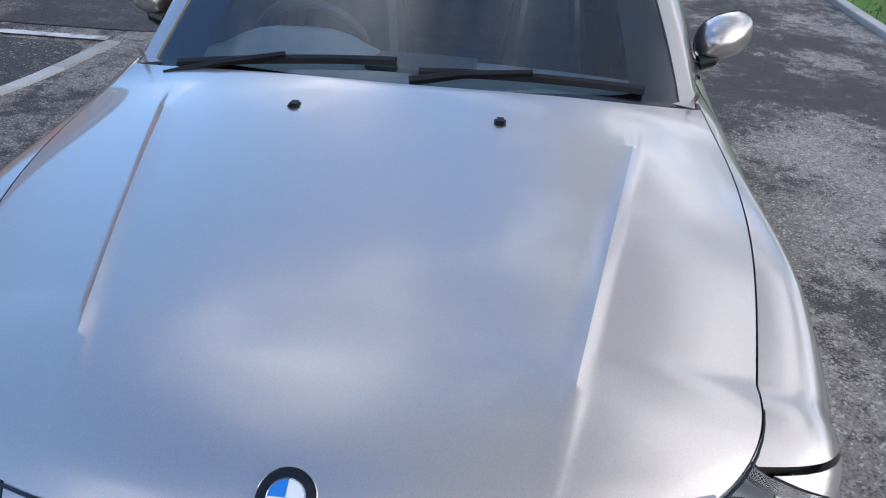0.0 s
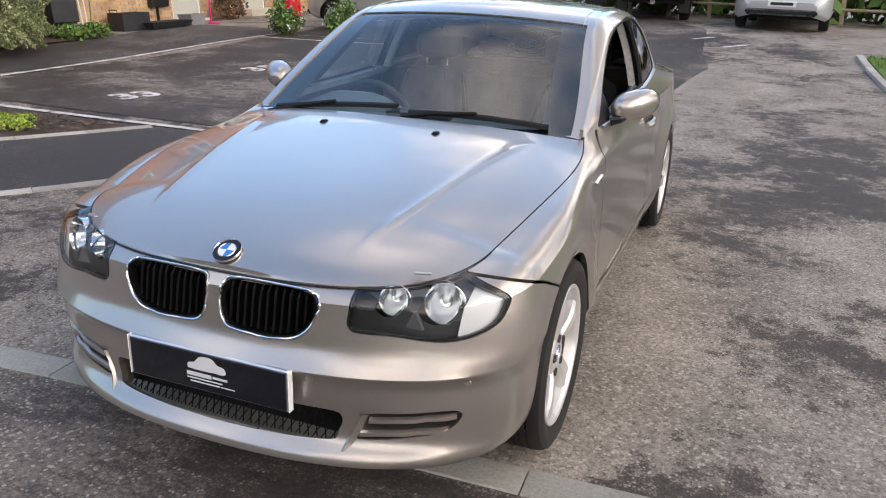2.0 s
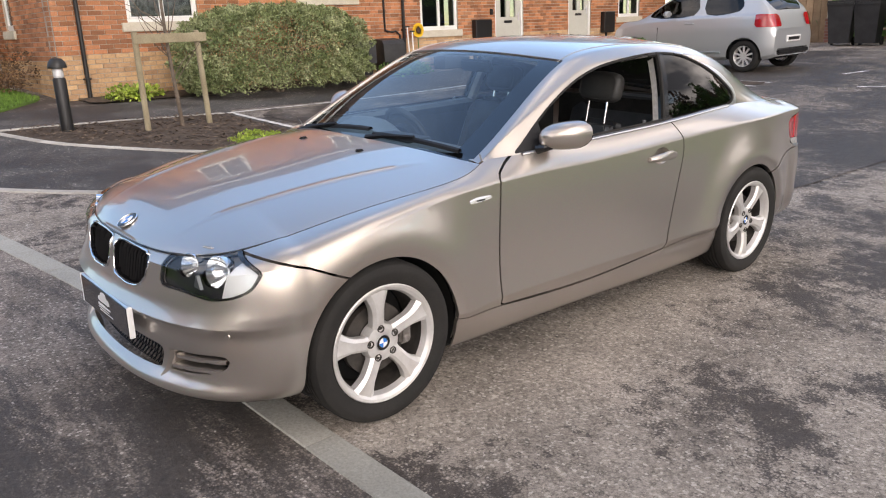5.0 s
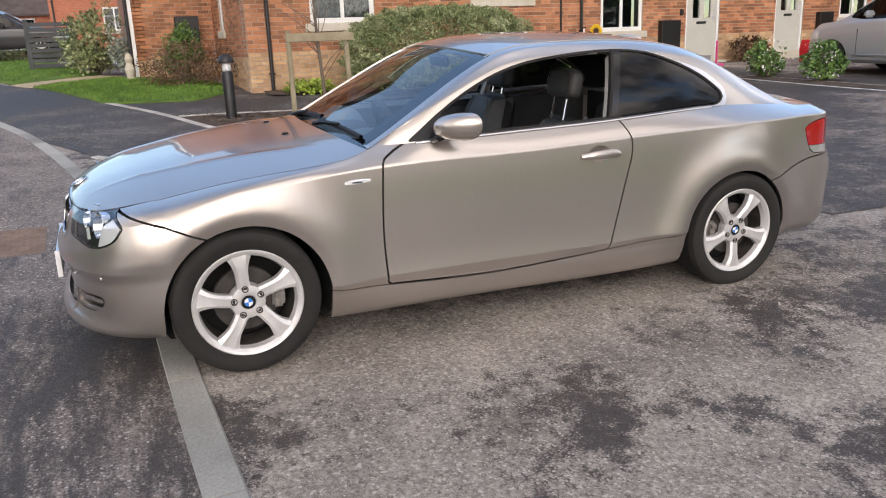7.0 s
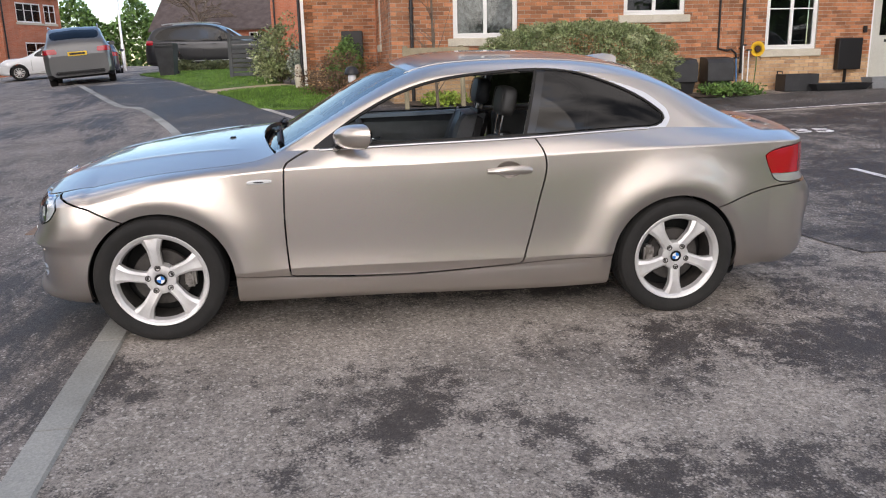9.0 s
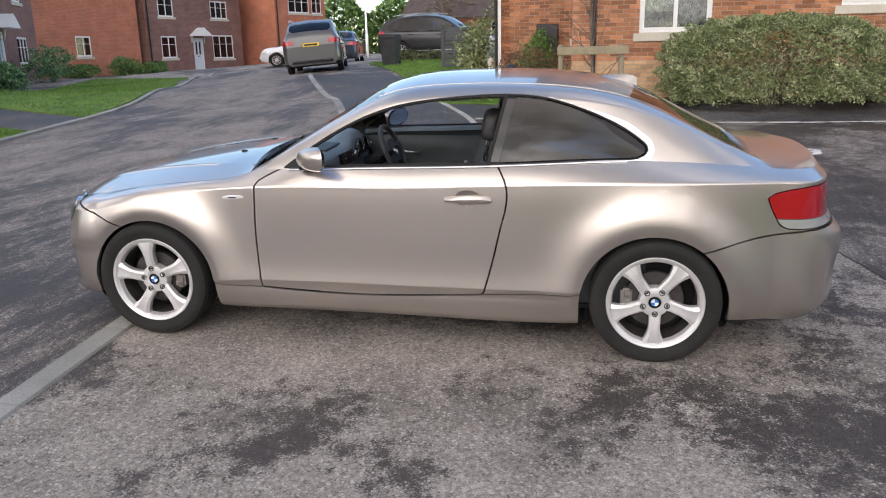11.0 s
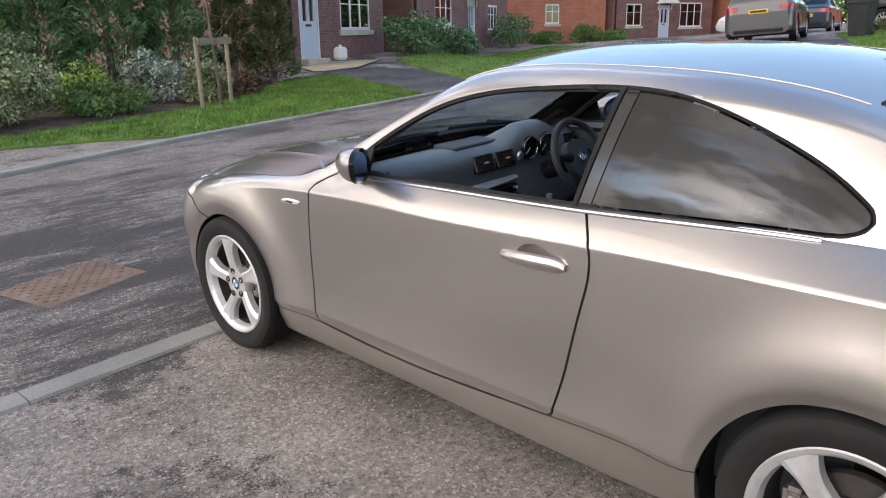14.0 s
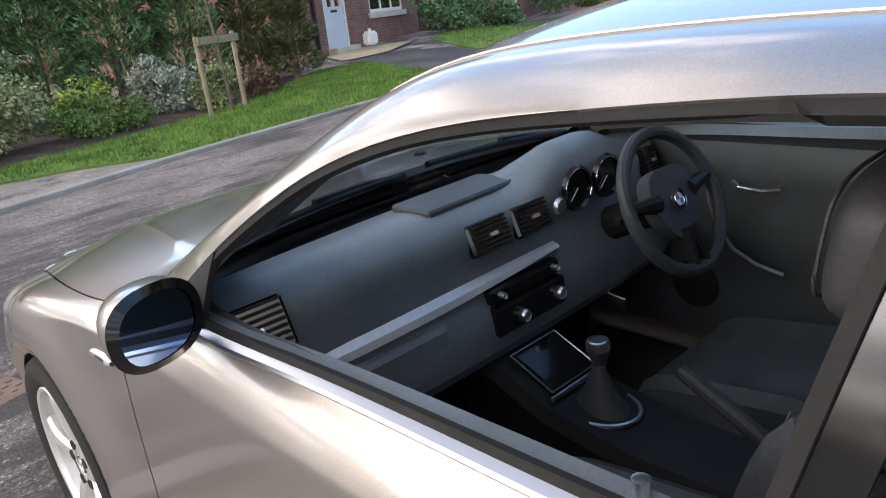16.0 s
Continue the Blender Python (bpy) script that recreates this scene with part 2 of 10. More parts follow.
def panel(name, V, F, material, parent, depth=0.0, inset=0.0, label="", mirror=False):
    """A sheet-metal or glass piece from a cut sheet, and its twin on the other side."""
    made = []
    if inset:
        V = V.copy()
        V[:, :3] -= inset * vertex_normals(V, F)
    V3, F3 = shell(V, F, depth)
    made.append(mesh_object(name, V3, F3, material, parent, label))
    if mirror:
        made.append(mesh_object(name, *flipped(V3, F3), material, parent, label))
    return made


def softened(ob, y):
    """Let the shading run smoothly over the folds of a panel ahead of y; its cut edges stay sharp."""
    me = ob.data
    co = np.zeros(len(me.vertices) * 3)
    me.vertices.foreach_get("co", co)
    co = co.reshape(-1, 3)
    fold = {}
    for p in me.polygons:
        for key in p.edge_keys:
            fold.setdefault(key, []).append(p.normal.copy())
    for e in me.edges:
        k = fold.get(tuple(sorted(e.vertices)), [])
        if len(k) == 2 and k[0].dot(k[1]) > 0.3 and co[e.vertices[0], 1] < y:
            e.use_edge_sharp = False

# ---- materials ----
def material(name, colour=(0.5, 0.5, 0.5), rough=0.5, metal=0.0, **more):
    m = bpy.data.materials.new(name)
    m.use_nodes = True
    b = m.node_tree.nodes["Principled BSDF"]
    b.inputs["Base Color"].default_value = (*colour, 1)
    b.inputs["Roughness"].default_value = rough
    b.inputs["Metallic"].default_value = metal
    for k, v in more.items():
        b.inputs[k.replace("_", " ").title().replace("Ior", "IOR").replace("Coat Weight", "Coat Weight")].default_value = v
    return m


def nodes_of(m):
    return m.node_tree.nodes, m.node_tree.links, m.node_tree.nodes["Principled BSDF"]


def coords(m, scale=(1, 1, 1), world_space=False):
    n, l, b = nodes_of(m)
    mp = n.new("ShaderNodeMapping")
    mp.inputs["Scale"].default_value = scale
    if world_space:
        l.new(n.new("ShaderNodeNewGeometry").outputs["Position"], mp.inputs["Vector"])
    else:
        l.new(n.new("ShaderNodeTexCoord").outputs["Object"], mp.inputs["Vector"])
    return mp.outputs[0]


def noise_tex(m, vec, scale, detail=6.0, rough=0.55):
    n, l, b = nodes_of(m)
    t = n.new("ShaderNodeTexNoise")
    t.inputs["Scale"].default_value, t.inputs["Detail"].default_value, t.inputs["Roughness"].default_value = scale, detail, rough
    l.new(vec, t.inputs["Vector"])
    return t.outputs["Fac"]


def ramp(m, fac, stops):
    n, l, b = nodes_of(m)
    r = n.new("ShaderNodeValToRGB")
    e = r.color_ramp.elements
    while len(e) < len(stops):
        e.new(0.5)
    for k, (p, c) in zip(e, stops):
        k.position, k.color = p, (*c, 1) if not isinstance(c, (int, float)) else (c, c, c, 1)
    l.new(fac, r.inputs["Fac"])
    return r.outputs["Color"]


def mix(m, fac, a, b_, mode="MIX"):
    n, l, b = nodes_of(m)
    x = n.new("ShaderNodeMix")
    x.data_type, x.blend_type = "RGBA", mode
    for sock, v in ((x.inputs["Factor"], fac), (x.inputs[6], a), (x.inputs[7], b_)):
        if isinstance(v, (int, float)):
            sock.default_value = v
        elif isinstance(v, tuple):
            sock.default_value = (*v, 1)
        else:
            l.new(v, sock)
    return x.outputs[2]


def bump(m, height, strength=0.3, distance=0.01):
    n, l, b = nodes_of(m)
    k = n.new("ShaderNodeBump")
    k.inputs["Strength"].default_value, k.inputs["Distance"].default_value = strength, distance
    l.new(height, k.inputs["Height"])
    l.new(k.outputs[0], b.inputs["Normal"])


def random_of(m, island=False):
    n, l, b = nodes_of(m)
    return n.new("ShaderNodeNewGeometry").outputs["Random Per Island"] if island else n.new("ShaderNodeObjectInfo").outputs["Random"]


def speckled(name, stops, scale, rough=0.8, relief=0.2, depth=0.005, detail=8.0, fine=60.0, world_space=False, metal=0.0, island=False, spread=0.0):
    """A surface with broad stains, fine grain and relief."""
    m = material(name, (0.5, 0.5, 0.5), rough, metal)
    n, l, b = nodes_of(m)
    v = coords(m, world_space=world_space)
    big = noise_tex(m, v, scale, detail)
    small = noise_tex(m, v, fine, 4.0, 0.7)
    c = ramp(m, big, stops)
    c = mix(m, 0.35, c, ramp(m, small, [(0.3, 0.25), (0.7, 0.85)]), "OVERLAY")
    if spread:
        r = random_of(m, island)
        c = mix(m, spread, c, ramp(m, r, [(0.0, 0.15), (1.0, 0.9)]), "OVERLAY")
    l.new(c, b.inputs["Base Color"])
    if relief:
        bump(m, small, relief, depth)
    return m


PAINT = material("metallic paint", (0.515, 0.470, 0.430), 0.30, 0.85, Coat_Weight=1.0, Coat_Roughness=0.04, Coat_IOR=1.65)
_n, _l, _b = nodes_of(PAINT)
_v = coords(PAINT)
_flake = _n.new("ShaderNodeTexVoronoi")
_flake.inputs["Scale"].default_value = 900.0
_l.new(_v, _flake.inputs["Vector"])
_c = mix(PAINT, 0.12, (0.515, 0.470, 0.430), _flake.outputs["Color"], "OVERLAY")
_dust = noise_tex(PAINT, _v, 3.0, 8.0, 0.65)
_l.new(mix(PAINT, ramp(PAINT, _dust, [(0.45, 0.0), (0.85, 0.05)]), _c, (0.44, 0.40, 0.36)), _b.inputs["Base Color"])
_l.new(ramp(PAINT, _dust, [(0.3, 0.284), (0.8, 0.300)]), _b.inputs["Roughness"])
BLACK_PLASTIC = speckled("black plastic", [(0.3, (0.009, 0.009, 0.010)), (0.7, (0.019, 0.019, 0.021))], 6.0, 0.5, 0.15, 0.001, fine=300)
BLACK_PLASTIC.node_tree.nodes["Principled BSDF"].inputs["Specular IOR Level"].default_value = 0.25
GLOSS_BLACK = material("gloss black trim", (0.008, 0.008, 0.009), 0.12)
RUBBER = speckled("tyre rubber", [(0.3, (0.008, 0.0078, 0.0075)), (0.75, (0.021, 0.0195, 0.018))], 5.0, 0.85, 0.2, 0.001, fine=160)
CHROME = material("chrome", (0.82, 0.83, 0.85), 0.09, 1.0)
SATIN = material("satin aluminium", (0.72, 0.73, 0.75), 0.3, 1.0)
ALLOY = material("alloy wheel paint", (0.62, 0.61, 0.6), 0.38, 0.55, Coat_Weight=0.5, Coat_Roughness=0.12)
_n, _l, _b = nodes_of(ALLOY)
_d = noise_tex(ALLOY, coords(ALLOY), 14.0, 8.0, 0.7)
_l.new(ramp(ALLOY, _d, [(0.35, (0.80, 0.795, 0.79)), (0.75, (0.64, 0.625, 0.605))]), _b.inputs["Base Color"])
STEEL = speckled("brake steel", [(0.3, (0.2, 0.18, 0.165)), (0.7, (0.42, 0.4, 0.38))], 20.0, 0.45, 0.1, 0.001, metal=0.8)
BLUE = material("roundel blue", (0.02, 0.2, 0.62), 0.25, 0.0, Coat_Weight=0.6)
WHITE = material("white enamel", (0.8, 0.8, 0.8), 0.3)
RED_LENS = material("red lamp lens", (0.38, 0.005, 0.014), 0.08, 0.0, Coat_Weight=1.0)
CLEAR_LENS = material("clear lamp reflector", (0.6, 0.6, 0.6), 0.2, 0.6)


def glass(name, tint, rough=0.0, least=0.07):
    """A thin pane: mirrors at a glancing angle and lets tinted light through."""
    m = bpy.data.materials.new(name)
    m.use_nodes = True
    n, l = m.node_tree.nodes, m.node_tree.links
    n.remove(n["Principled BSDF"])
    t, g, x, f = n.new("ShaderNodeBsdfTransparent"), n.new("ShaderNodeBsdfGlossy"), n.new("ShaderNodeMixShader"), n.new("ShaderNodeLayerWeight")
    t.inputs["Color"].default_value = (*tint, 1)
    g.inputs["Roughness"].default_value = rough
    f.inputs["Blend"].default_value = 0.5
    k, s = n.new("ShaderNodeMath"), n.new("ShaderNodeMath")
    k.operation, k.inputs[1].default_value = "POWER", 4.0
    s.operation, s.inputs[1].default_value, s.inputs[2].default_value = "MULTIPLY_ADD", 1.0 - least, least
    l.new(f.outputs["Facing"], k.inputs[0])
    l.new(k.outputs[0], s.inputs[0])
    l.new(s.outputs[0], x.inputs[0])
    l.new(t.outputs[0], x.inputs[1])
    l.new(g.outputs[0], x.inputs[2])
    l.new(x.outputs[0], n["Material Output"].inputs["Surface"])
    return m


SCREEN_GLASS = glass("windscreen glass", (0.62, 0.72, 0.74), least=0.10)
TINTED = glass("dark tinted glass", (0.022, 0.025, 0.028), least=0.045)
CLEAR = glass("clear glass", (0.93, 0.95, 0.95))
HOUSE_GLASS = glass("house window glass", (0.55, 0.6, 0.6))
CAR_GLASS = glass("far car glass", (0.06, 0.07, 0.08), least=0.045)
LEATHER = speckled("black leather", [(0.3, (0.036, 0.041, 0.047)), (0.75, (0.069, 0.074, 0.082))], 9.0, 0.48, 0.25, 0.002, fine=120)
DASH = speckled("soft black dashboard", [(0.3, (0.133, 0.160, 0.181)), (0.7, (0.196, 0.230, 0.258))], 5.0, 0.45, 0.2, 0.001, fine=260)
LEATHER.node_tree.nodes["Principled BSDF"].inputs["Specular IOR Level"].default_value = 0.35
GREY_LEATHER = speckled("grey leather", [(0.3, (0.034, 0.034, 0.034)), (0.75, (0.052, 0.052, 0.051))], 7.0, 0.55, 0.25, 0.002, fine=140)
LINING = speckled("black door lining", [(0.3, (0.043, 0.050, 0.054)), (0.7, (0.074, 0.082, 0.092))], 5.0, 0.5, 0.2, 0.001, fine=260)
CARPET = speckled("dark carpet", [(0.3, (0.012, 0.012, 0.012)), (0.7, (0.03, 0.03, 0.03))], 8.0, 0.98, 0.3, 0.003)
HEADLINER = speckled("grey headliner", [(0.3, (0.42, 0.41, 0.40)), (0.7, (0.52, 0.51, 0.49))], 8.0, 0.95, 0.1, 0.001)
UNDER = material("black underbody", (0.008, 0.008, 0.008), 0.9)
TRIM_ALU = speckled("brushed aluminium trim", [(0.3, (0.72, 0.77, 0.82)), (0.7, (0.80, 0.84, 0.88))], 6.0, 0.34, 0.05, 0.001, metal=0.25)

# ---- ground: falls gently towards the camera's side and rises behind the parking court ----
TILT = Matrix(((0.99916, -0.00025, 0.04096, 0), (-0.00025, 0.99993, 0.01199, 0), (-0.04096, -0.01199, 0.99909, 0), (0, 0, 0, 1)))
RISES = np.array(((0, 0, 0), (0, 2.5, 0), (3, 1, 0), (-4.5, 3, 0), (-3, 0, 0), (4, 4, 0), (0, -4, -.03), (-3, -6.5, -.1), (-4.2, -9.4, -.2), (-10.7, -14.5, -.08), (-24, -20, -.8), (-18.5, -6.2, .1), (-26, -5, .15),
                  (-10.8, 3, .2), (-11, 9, .2), (-11.2, 15, .3), (-7, 1.2, .04), (-7, 6, .06), (0, 6, .06), (0, 10, .34), (1, 14, .62), (-4, 19, .65), (-7, 13, .33), (4, 9, .25), (-30, 10, .3),
                  (-14, -8.9, -.24), (-20, -11.3, -.58), (-26, -8, -.25), (-30, -15, -.85), (-33, -27, -1.25), (-41, -25, -1.2), (-51, -22, -.95), (-57, -18, -.6), (-57, -12, -.4), (-40, -5, -.1), (-32, -11, -.4)))


def ground_z(x, y):
    x, y = np.asarray(x, float), np.asarray(y, float)
    d2 = (x[..., None] - RISES[:, 0]) ** 2 + (y[..., None] - RISES[:, 1]) ** 2
    w, v = np.exp(-d2 / (2 * 2.6 * 2.6)), 1 / (d2 + 4) ** 2
    wide = (v * RISES[:, 2]).sum(-1) / v.sum(-1)
    far = np.clip((np.hypot(x, y) - 45) / 60, 0, 1)
    plane = -0.041 * np.clip(x, -34, 34) - 0.012 * np.clip(y, -40, 40)
    return plane * (1 - 0.3 * far) + ((w * RISES[:, 2]).sum(-1) + 1e-3 * wide) / (w.sum(-1) + 1e-3)


def gz(x, y):
    return float(ground_z(x, y))


def patch(name, outline, lift, mat, step=0.25, label="", depth=0.0, kind="structure", bulge=0.0):
    """A sheet that lies on the ground inside an outline (x, y), lifted a little, with sides where it has depth."""
    o = np.asarray(outline, float)
    x = np.arange(o[:, 0].min() - step, o[:, 0].max() + 2 * step, step)
    y = np.arange(o[:, 1].min() - step, o[:, 1].max() + 2 * step, step)
    X, Y = np.meshgrid(x, y, indexing="ij")
    V = np.stack([X.ravel(), Y.ravel(), (ground_z(X, Y) + lift).ravel()], 1)
    V, F = clip(V, grid_faces(len(x), len(y)), signed(V[:, :2], o))
    if bulge:
        d = -signed(V[:, :2], o)
        V[:, 2] += bulge * (1 - np.exp(-d / 0.35))
    if vertex_normals(V, F)[:, 2].sum() < 0:
        F = [f[::-1] for f in F]
    V, F = shell(V + np.array((1e-3, 0, 0)), F, depth)
    ob = mesh_object(name, V, F, mat)
    return tagged(ob, label, "", "", kind)


def band(points, width, steps=4):
    """An outline of constant width along a smooth open line."""
    p = np.array(points, float)
    t = np.arange(len(p))
    u = np.linspace(0, len(p) - 1, (len(p) - 1) * steps + 1)
    c = np.stack([spline(t, p[:, 0])(u), spline(t, p[:, 1])(u)], 1)
    d = np.gradient(c, axis=0)
    n = np.stack([-d[:, 1], d[:, 0]], 1) / np.linalg.norm(d, axis=1)[:, None]
    return c, n, np.concatenate([c + n * width / 2, (c - n * width / 2)[::-1]])


def asphalt(name, dry, damp, lo, hi, scale, streak=(1, 1, 1), spots=()):
    """Asphalt: pale stones in dark binder, with ragged damp patches that are drying off. spots: places shifted towards
    damp or dry; the damp colour also paints shade there.
    """
    m = material(name, dry, 0.9)
    n, l, b = nodes_of(m)
    v = coords(m, streak)
    v1 = coords(m)

    def calc(mode, a, k1, k2=0.0):
        x = n.new("ShaderNodeMath")
        x.operation = mode
        for sock, value in zip(x.inputs, (a, k1, k2)):
            if isinstance(value, (int, float)):
                sock.default_value = value
            else:
                l.new(value, sock)
        return x.outputs[0]

    stone = n.new("ShaderNodeTexVoronoi")
    stone.inputs["Scale"].default_value = 95.0
    l.new(v1, stone.inputs["Vector"])
    pebble = n.new("ShaderNodeTexVoronoi")
    pebble.inputs["Scale"].default_value = 210.0
    l.new(v1, pebble.inputs["Vector"])
    grain = noise_tex(m, v1, 40.0, 8.0, 0.85)
    big, mid, fine = noise_tex(m, v1, 0.23, 3.0, 0.5), noise_tex(m, v, scale, 12.0, 0.72), noise_tex(m, v, scale * 9, 8.0, 0.8)
    total = calc("ADD", calc("MULTIPLY_ADD", big, 0.62, -0.31), calc("MULTIPLY_ADD", fine, 0.62, -0.31))
    total = calc("ADD", total, mid)
    total = calc("ADD", total, calc("MULTIPLY_ADD", stone.outputs["Distance"], 0.16, -0.06))
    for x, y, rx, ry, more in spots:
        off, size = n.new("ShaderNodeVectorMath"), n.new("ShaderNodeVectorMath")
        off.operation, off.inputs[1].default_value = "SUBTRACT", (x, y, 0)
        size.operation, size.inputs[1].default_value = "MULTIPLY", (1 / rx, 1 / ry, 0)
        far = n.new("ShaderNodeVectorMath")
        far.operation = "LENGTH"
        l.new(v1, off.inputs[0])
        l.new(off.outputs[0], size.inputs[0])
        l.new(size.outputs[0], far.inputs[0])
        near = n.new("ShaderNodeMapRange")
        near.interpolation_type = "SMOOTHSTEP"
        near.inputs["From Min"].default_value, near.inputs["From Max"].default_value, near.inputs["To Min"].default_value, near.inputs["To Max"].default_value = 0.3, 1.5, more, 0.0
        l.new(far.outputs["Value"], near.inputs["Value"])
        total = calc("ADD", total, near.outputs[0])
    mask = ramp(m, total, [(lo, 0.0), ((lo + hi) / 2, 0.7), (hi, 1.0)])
    light = ramp(m, noise_tex(m, v1, 1.7, 10.0, 0.7), [(0.35, 0.28), (0.5, 0.5), (0.68, 0.74)])
    chip = ramp(m, stone.outputs["Color"], [(0.1, 0.06), (0.5, 0.40), (0.8, 0.66), (0.93, 1.0)])
    speck = ramp(m, pebble.outputs["Color"], [(0.15, 0.05), (0.6, 0.5), (0.92, 1.0)])
    tone = mix(m, 0.5, mix(m, 0.45, chip, speck), ramp(m, grain, [(0.36, 0.02), (0.64, 0.98)]))
    c1 = mix(m, 1.0, dry, tone, "OVERLAY")
    c1 = mix(m, 0.7, c1, light, "OVERLAY")
    c1 = mix(m, ramp(m, stone.outputs["Color"], [(0.78, 0.0), (0.86, 0.75)]), c1, (0.56, 0.51, 0.46))
    c2 = mix(m, 0.85, damp, tone, "OVERLAY")
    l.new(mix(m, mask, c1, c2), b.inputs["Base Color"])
    l.new(ramp(m, mask, [(0.0, 0.92), (1.0, 0.62)]), b.inputs["Roughness"])
    bump(m, tone, 0.8, 0.006)
    return m


# third spot: shade under the coupe's sill, painted with the damp colour
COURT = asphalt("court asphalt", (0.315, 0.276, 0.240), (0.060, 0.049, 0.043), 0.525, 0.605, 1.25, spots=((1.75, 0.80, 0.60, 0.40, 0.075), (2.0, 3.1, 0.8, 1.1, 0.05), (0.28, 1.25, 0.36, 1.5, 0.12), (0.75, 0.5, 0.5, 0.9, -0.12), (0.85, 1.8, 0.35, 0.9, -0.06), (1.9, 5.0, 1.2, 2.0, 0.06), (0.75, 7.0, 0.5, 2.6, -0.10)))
ROAD = asphalt("road asphalt", (0.233, 0.201, 0.179), (0.061, 0.051, 0.045), 0.51, 0.615, 0.9, (0.45, 1.6, 1))
FOOTWAY = asphalt("footway asphalt", (0.11, 0.104, 0.10), (0.05, 0.047, 0.046), 0.46, 0.60, 0.8)
CONCRETE = speckled("concrete edging", [(0.3, (0.22, 0.215, 0.19)), (0.5, (0.30, 0.295, 0.265)), (0.75, (0.36, 0.35, 0.315))], 1.6, 0.9, 0.35, 0.003, fine=90, spread=0.25)
LINE_PAINT = speckled("worn white line paint", [(0.36, (0.30, 0.29, 0.27)), (0.5, (0.62, 0.61, 0.58)), (0.75, (0.74, 0.73, 0.70))], 7.0, 0.85, 0.2, 0.002, fine=120)
PALE_KERB = speckled("pale kerb stone", [(0.3, (0.36, 0.34, 0.30)), (0.7, (0.52, 0.50, 0.46))], 2.5, 0.9, 0.3, 0.003, fine=90, spread=0.2)
SAND = speckled("buff path slabs", [(0.3, (0.42, 0.33, 0.2)), (0.7, (0.56, 0.45, 0.29))], 3.0, 0.9, 0.2, 0.004)
LAWN = speckled("lawn", [(0.3, (0.071, 0.131, 0.025)), (0.55, (0.121, 0.220, 0.039)), (0.8, (0.223, 0.264, 0.070))], 1.3, 0.95, 0.6, 0.02, fine=55)
SOIL = speckled("soil with bark", [(0.3, (0.045, 0.032, 0.024)), (0.6, (0.10, 0.072, 0.052)), (0.85, (0.20, 0.155, 0.115))], 6.0, 0.98, 0.9, 0.02, fine=30)

xs = np.concatenate([np.linspace(-220, -40, 10)[:-1], np.linspace(-40, 20, 101), np.linspace(20, 220, 11)[1:]])
ys = np.concatenate([np.linspace(-220, -32, 10)[:-1], np.linspace(-32, 28, 101), np.linspace(28, 220, 11)[1:]])
X, Y = np.meshgrid(xs, ys, indexing="ij")
tagged(mesh_object("ground", np.stack([X.ravel(), Y.ravel(), ground_z(X, Y).ravel()], 1), [f for f in grid_faces(len(xs), len(ys))], COURT), kind="structure", label="patchy damp asphalt of the parking court, with shade painted under the coupe")

BAYS = asphalt("bay asphalt", (0.215, 0.188, 0.166), (0.050, 0.042, 0.037), 0.40, 0.56, 1.0)
patch("bay_surface", [(0.05, 4.3), (0.20, 6.0), (0.33, 7.6), (0.48, 8.8), (0.66, 9.8), (0.45, 11.2), (0.38, 12.6), (0.25, 15.0), (-1.0, 17.0), (-7.0, 16.8), (-7.30, 12.0), (-7.45, 8.0), (-7.42, 3.75), (-2.38, 3.85)], 0.007, BAYS, 0.3, "darker asphalt laid over the parking bays")

EDGE = [(9.0, 0.10), (5.0, -0.10), (1.36, -0.27), (-0.84, -0.33), (-2.1, -0.46), (-4.35, -0.79), (-6.4, -1.22), (-8.3, -1.80), (-12.5, -3.45), (-18.2, -5.95), (-26.0, -8.6)]
OPPOSITE = [(12.0, -3.2), (5.0, -4.75), (0.3, -5.60), (-2.4, -6.30), (-5.8, -6.80), (-8.0, -7.20), (-11.2, -7.95), (-14.0, -8.9), (-20.0, -11.3), (-30.0, -15.0)]
near_c = band(EDGE, 0.1)[0]
opp_c = band(OPPOSITE, 0.1)[0]
patch("road", np.concatenate([near_c, opp_c[::-1]]), 0.008, ROAD, 0.4, "dark asphalt road with drying streaks")

# ---- the coupe: x to its left, y to its back, z up, front axle at y = 0 ----
car = empty("coupe", TILT, "silver-beige metallic two-door coupe parked with its door window down", "car")
WHEELBASE, ARCH_F, ARCH_R = 2.66, (0.012, 0.300, 0.352), (2.650, 0.298, 0.356)

side_w = spline((-0.30, 0.0, 0.35, 0.7, 1.2, 1.9, 2.35, 2.65, 2.95, 3.2), (0.812, 0.822, 0.818, 0.818, 0.823, 0.828, 0.833, 0.834, 0.815, 0.780))
side_z0 = spline((-0.30, 0.0, 0.37, 0.7, 1.4, 2.27, 2.65, 3.2), (0.195, 0.185, 0.168, 0.166, 0.166, 0.172, 0.20, 0.225))
crease_z = spline((-0.30, 0.0, 0.3, 0.62, 1.2, 1.9, 2.6, 3.2), (0.700, 0.768, 0.815, 0.844, 0.856, 0.881, 0.905, 0.914))
edge_x = spline((-0.30, 0.0, 0.24, 0.42, 0.53, 0.61, 0.70, 0.8, 1.2, 1.9, 2.5, 2.8, 3.2), (0.682, 0.734, 0.754, 0.752, 0.738, 0.722, 0.728, 0.748, 0.757, 0.757, 0.722, 0.690, 0.650))
edge_z = spline((-0.30, 0.0, 0.24, 0.42, 0.53, 0.61, 0.70, 0.8, 1.2, 1.9, 2.5, 2.8, 3.2), (0.762, 0.822, 0.850, 0.868, 0.890, 0.917, 0.923, 0.928, 0.944, 0.968, 0.992, 0.985, 0.955))
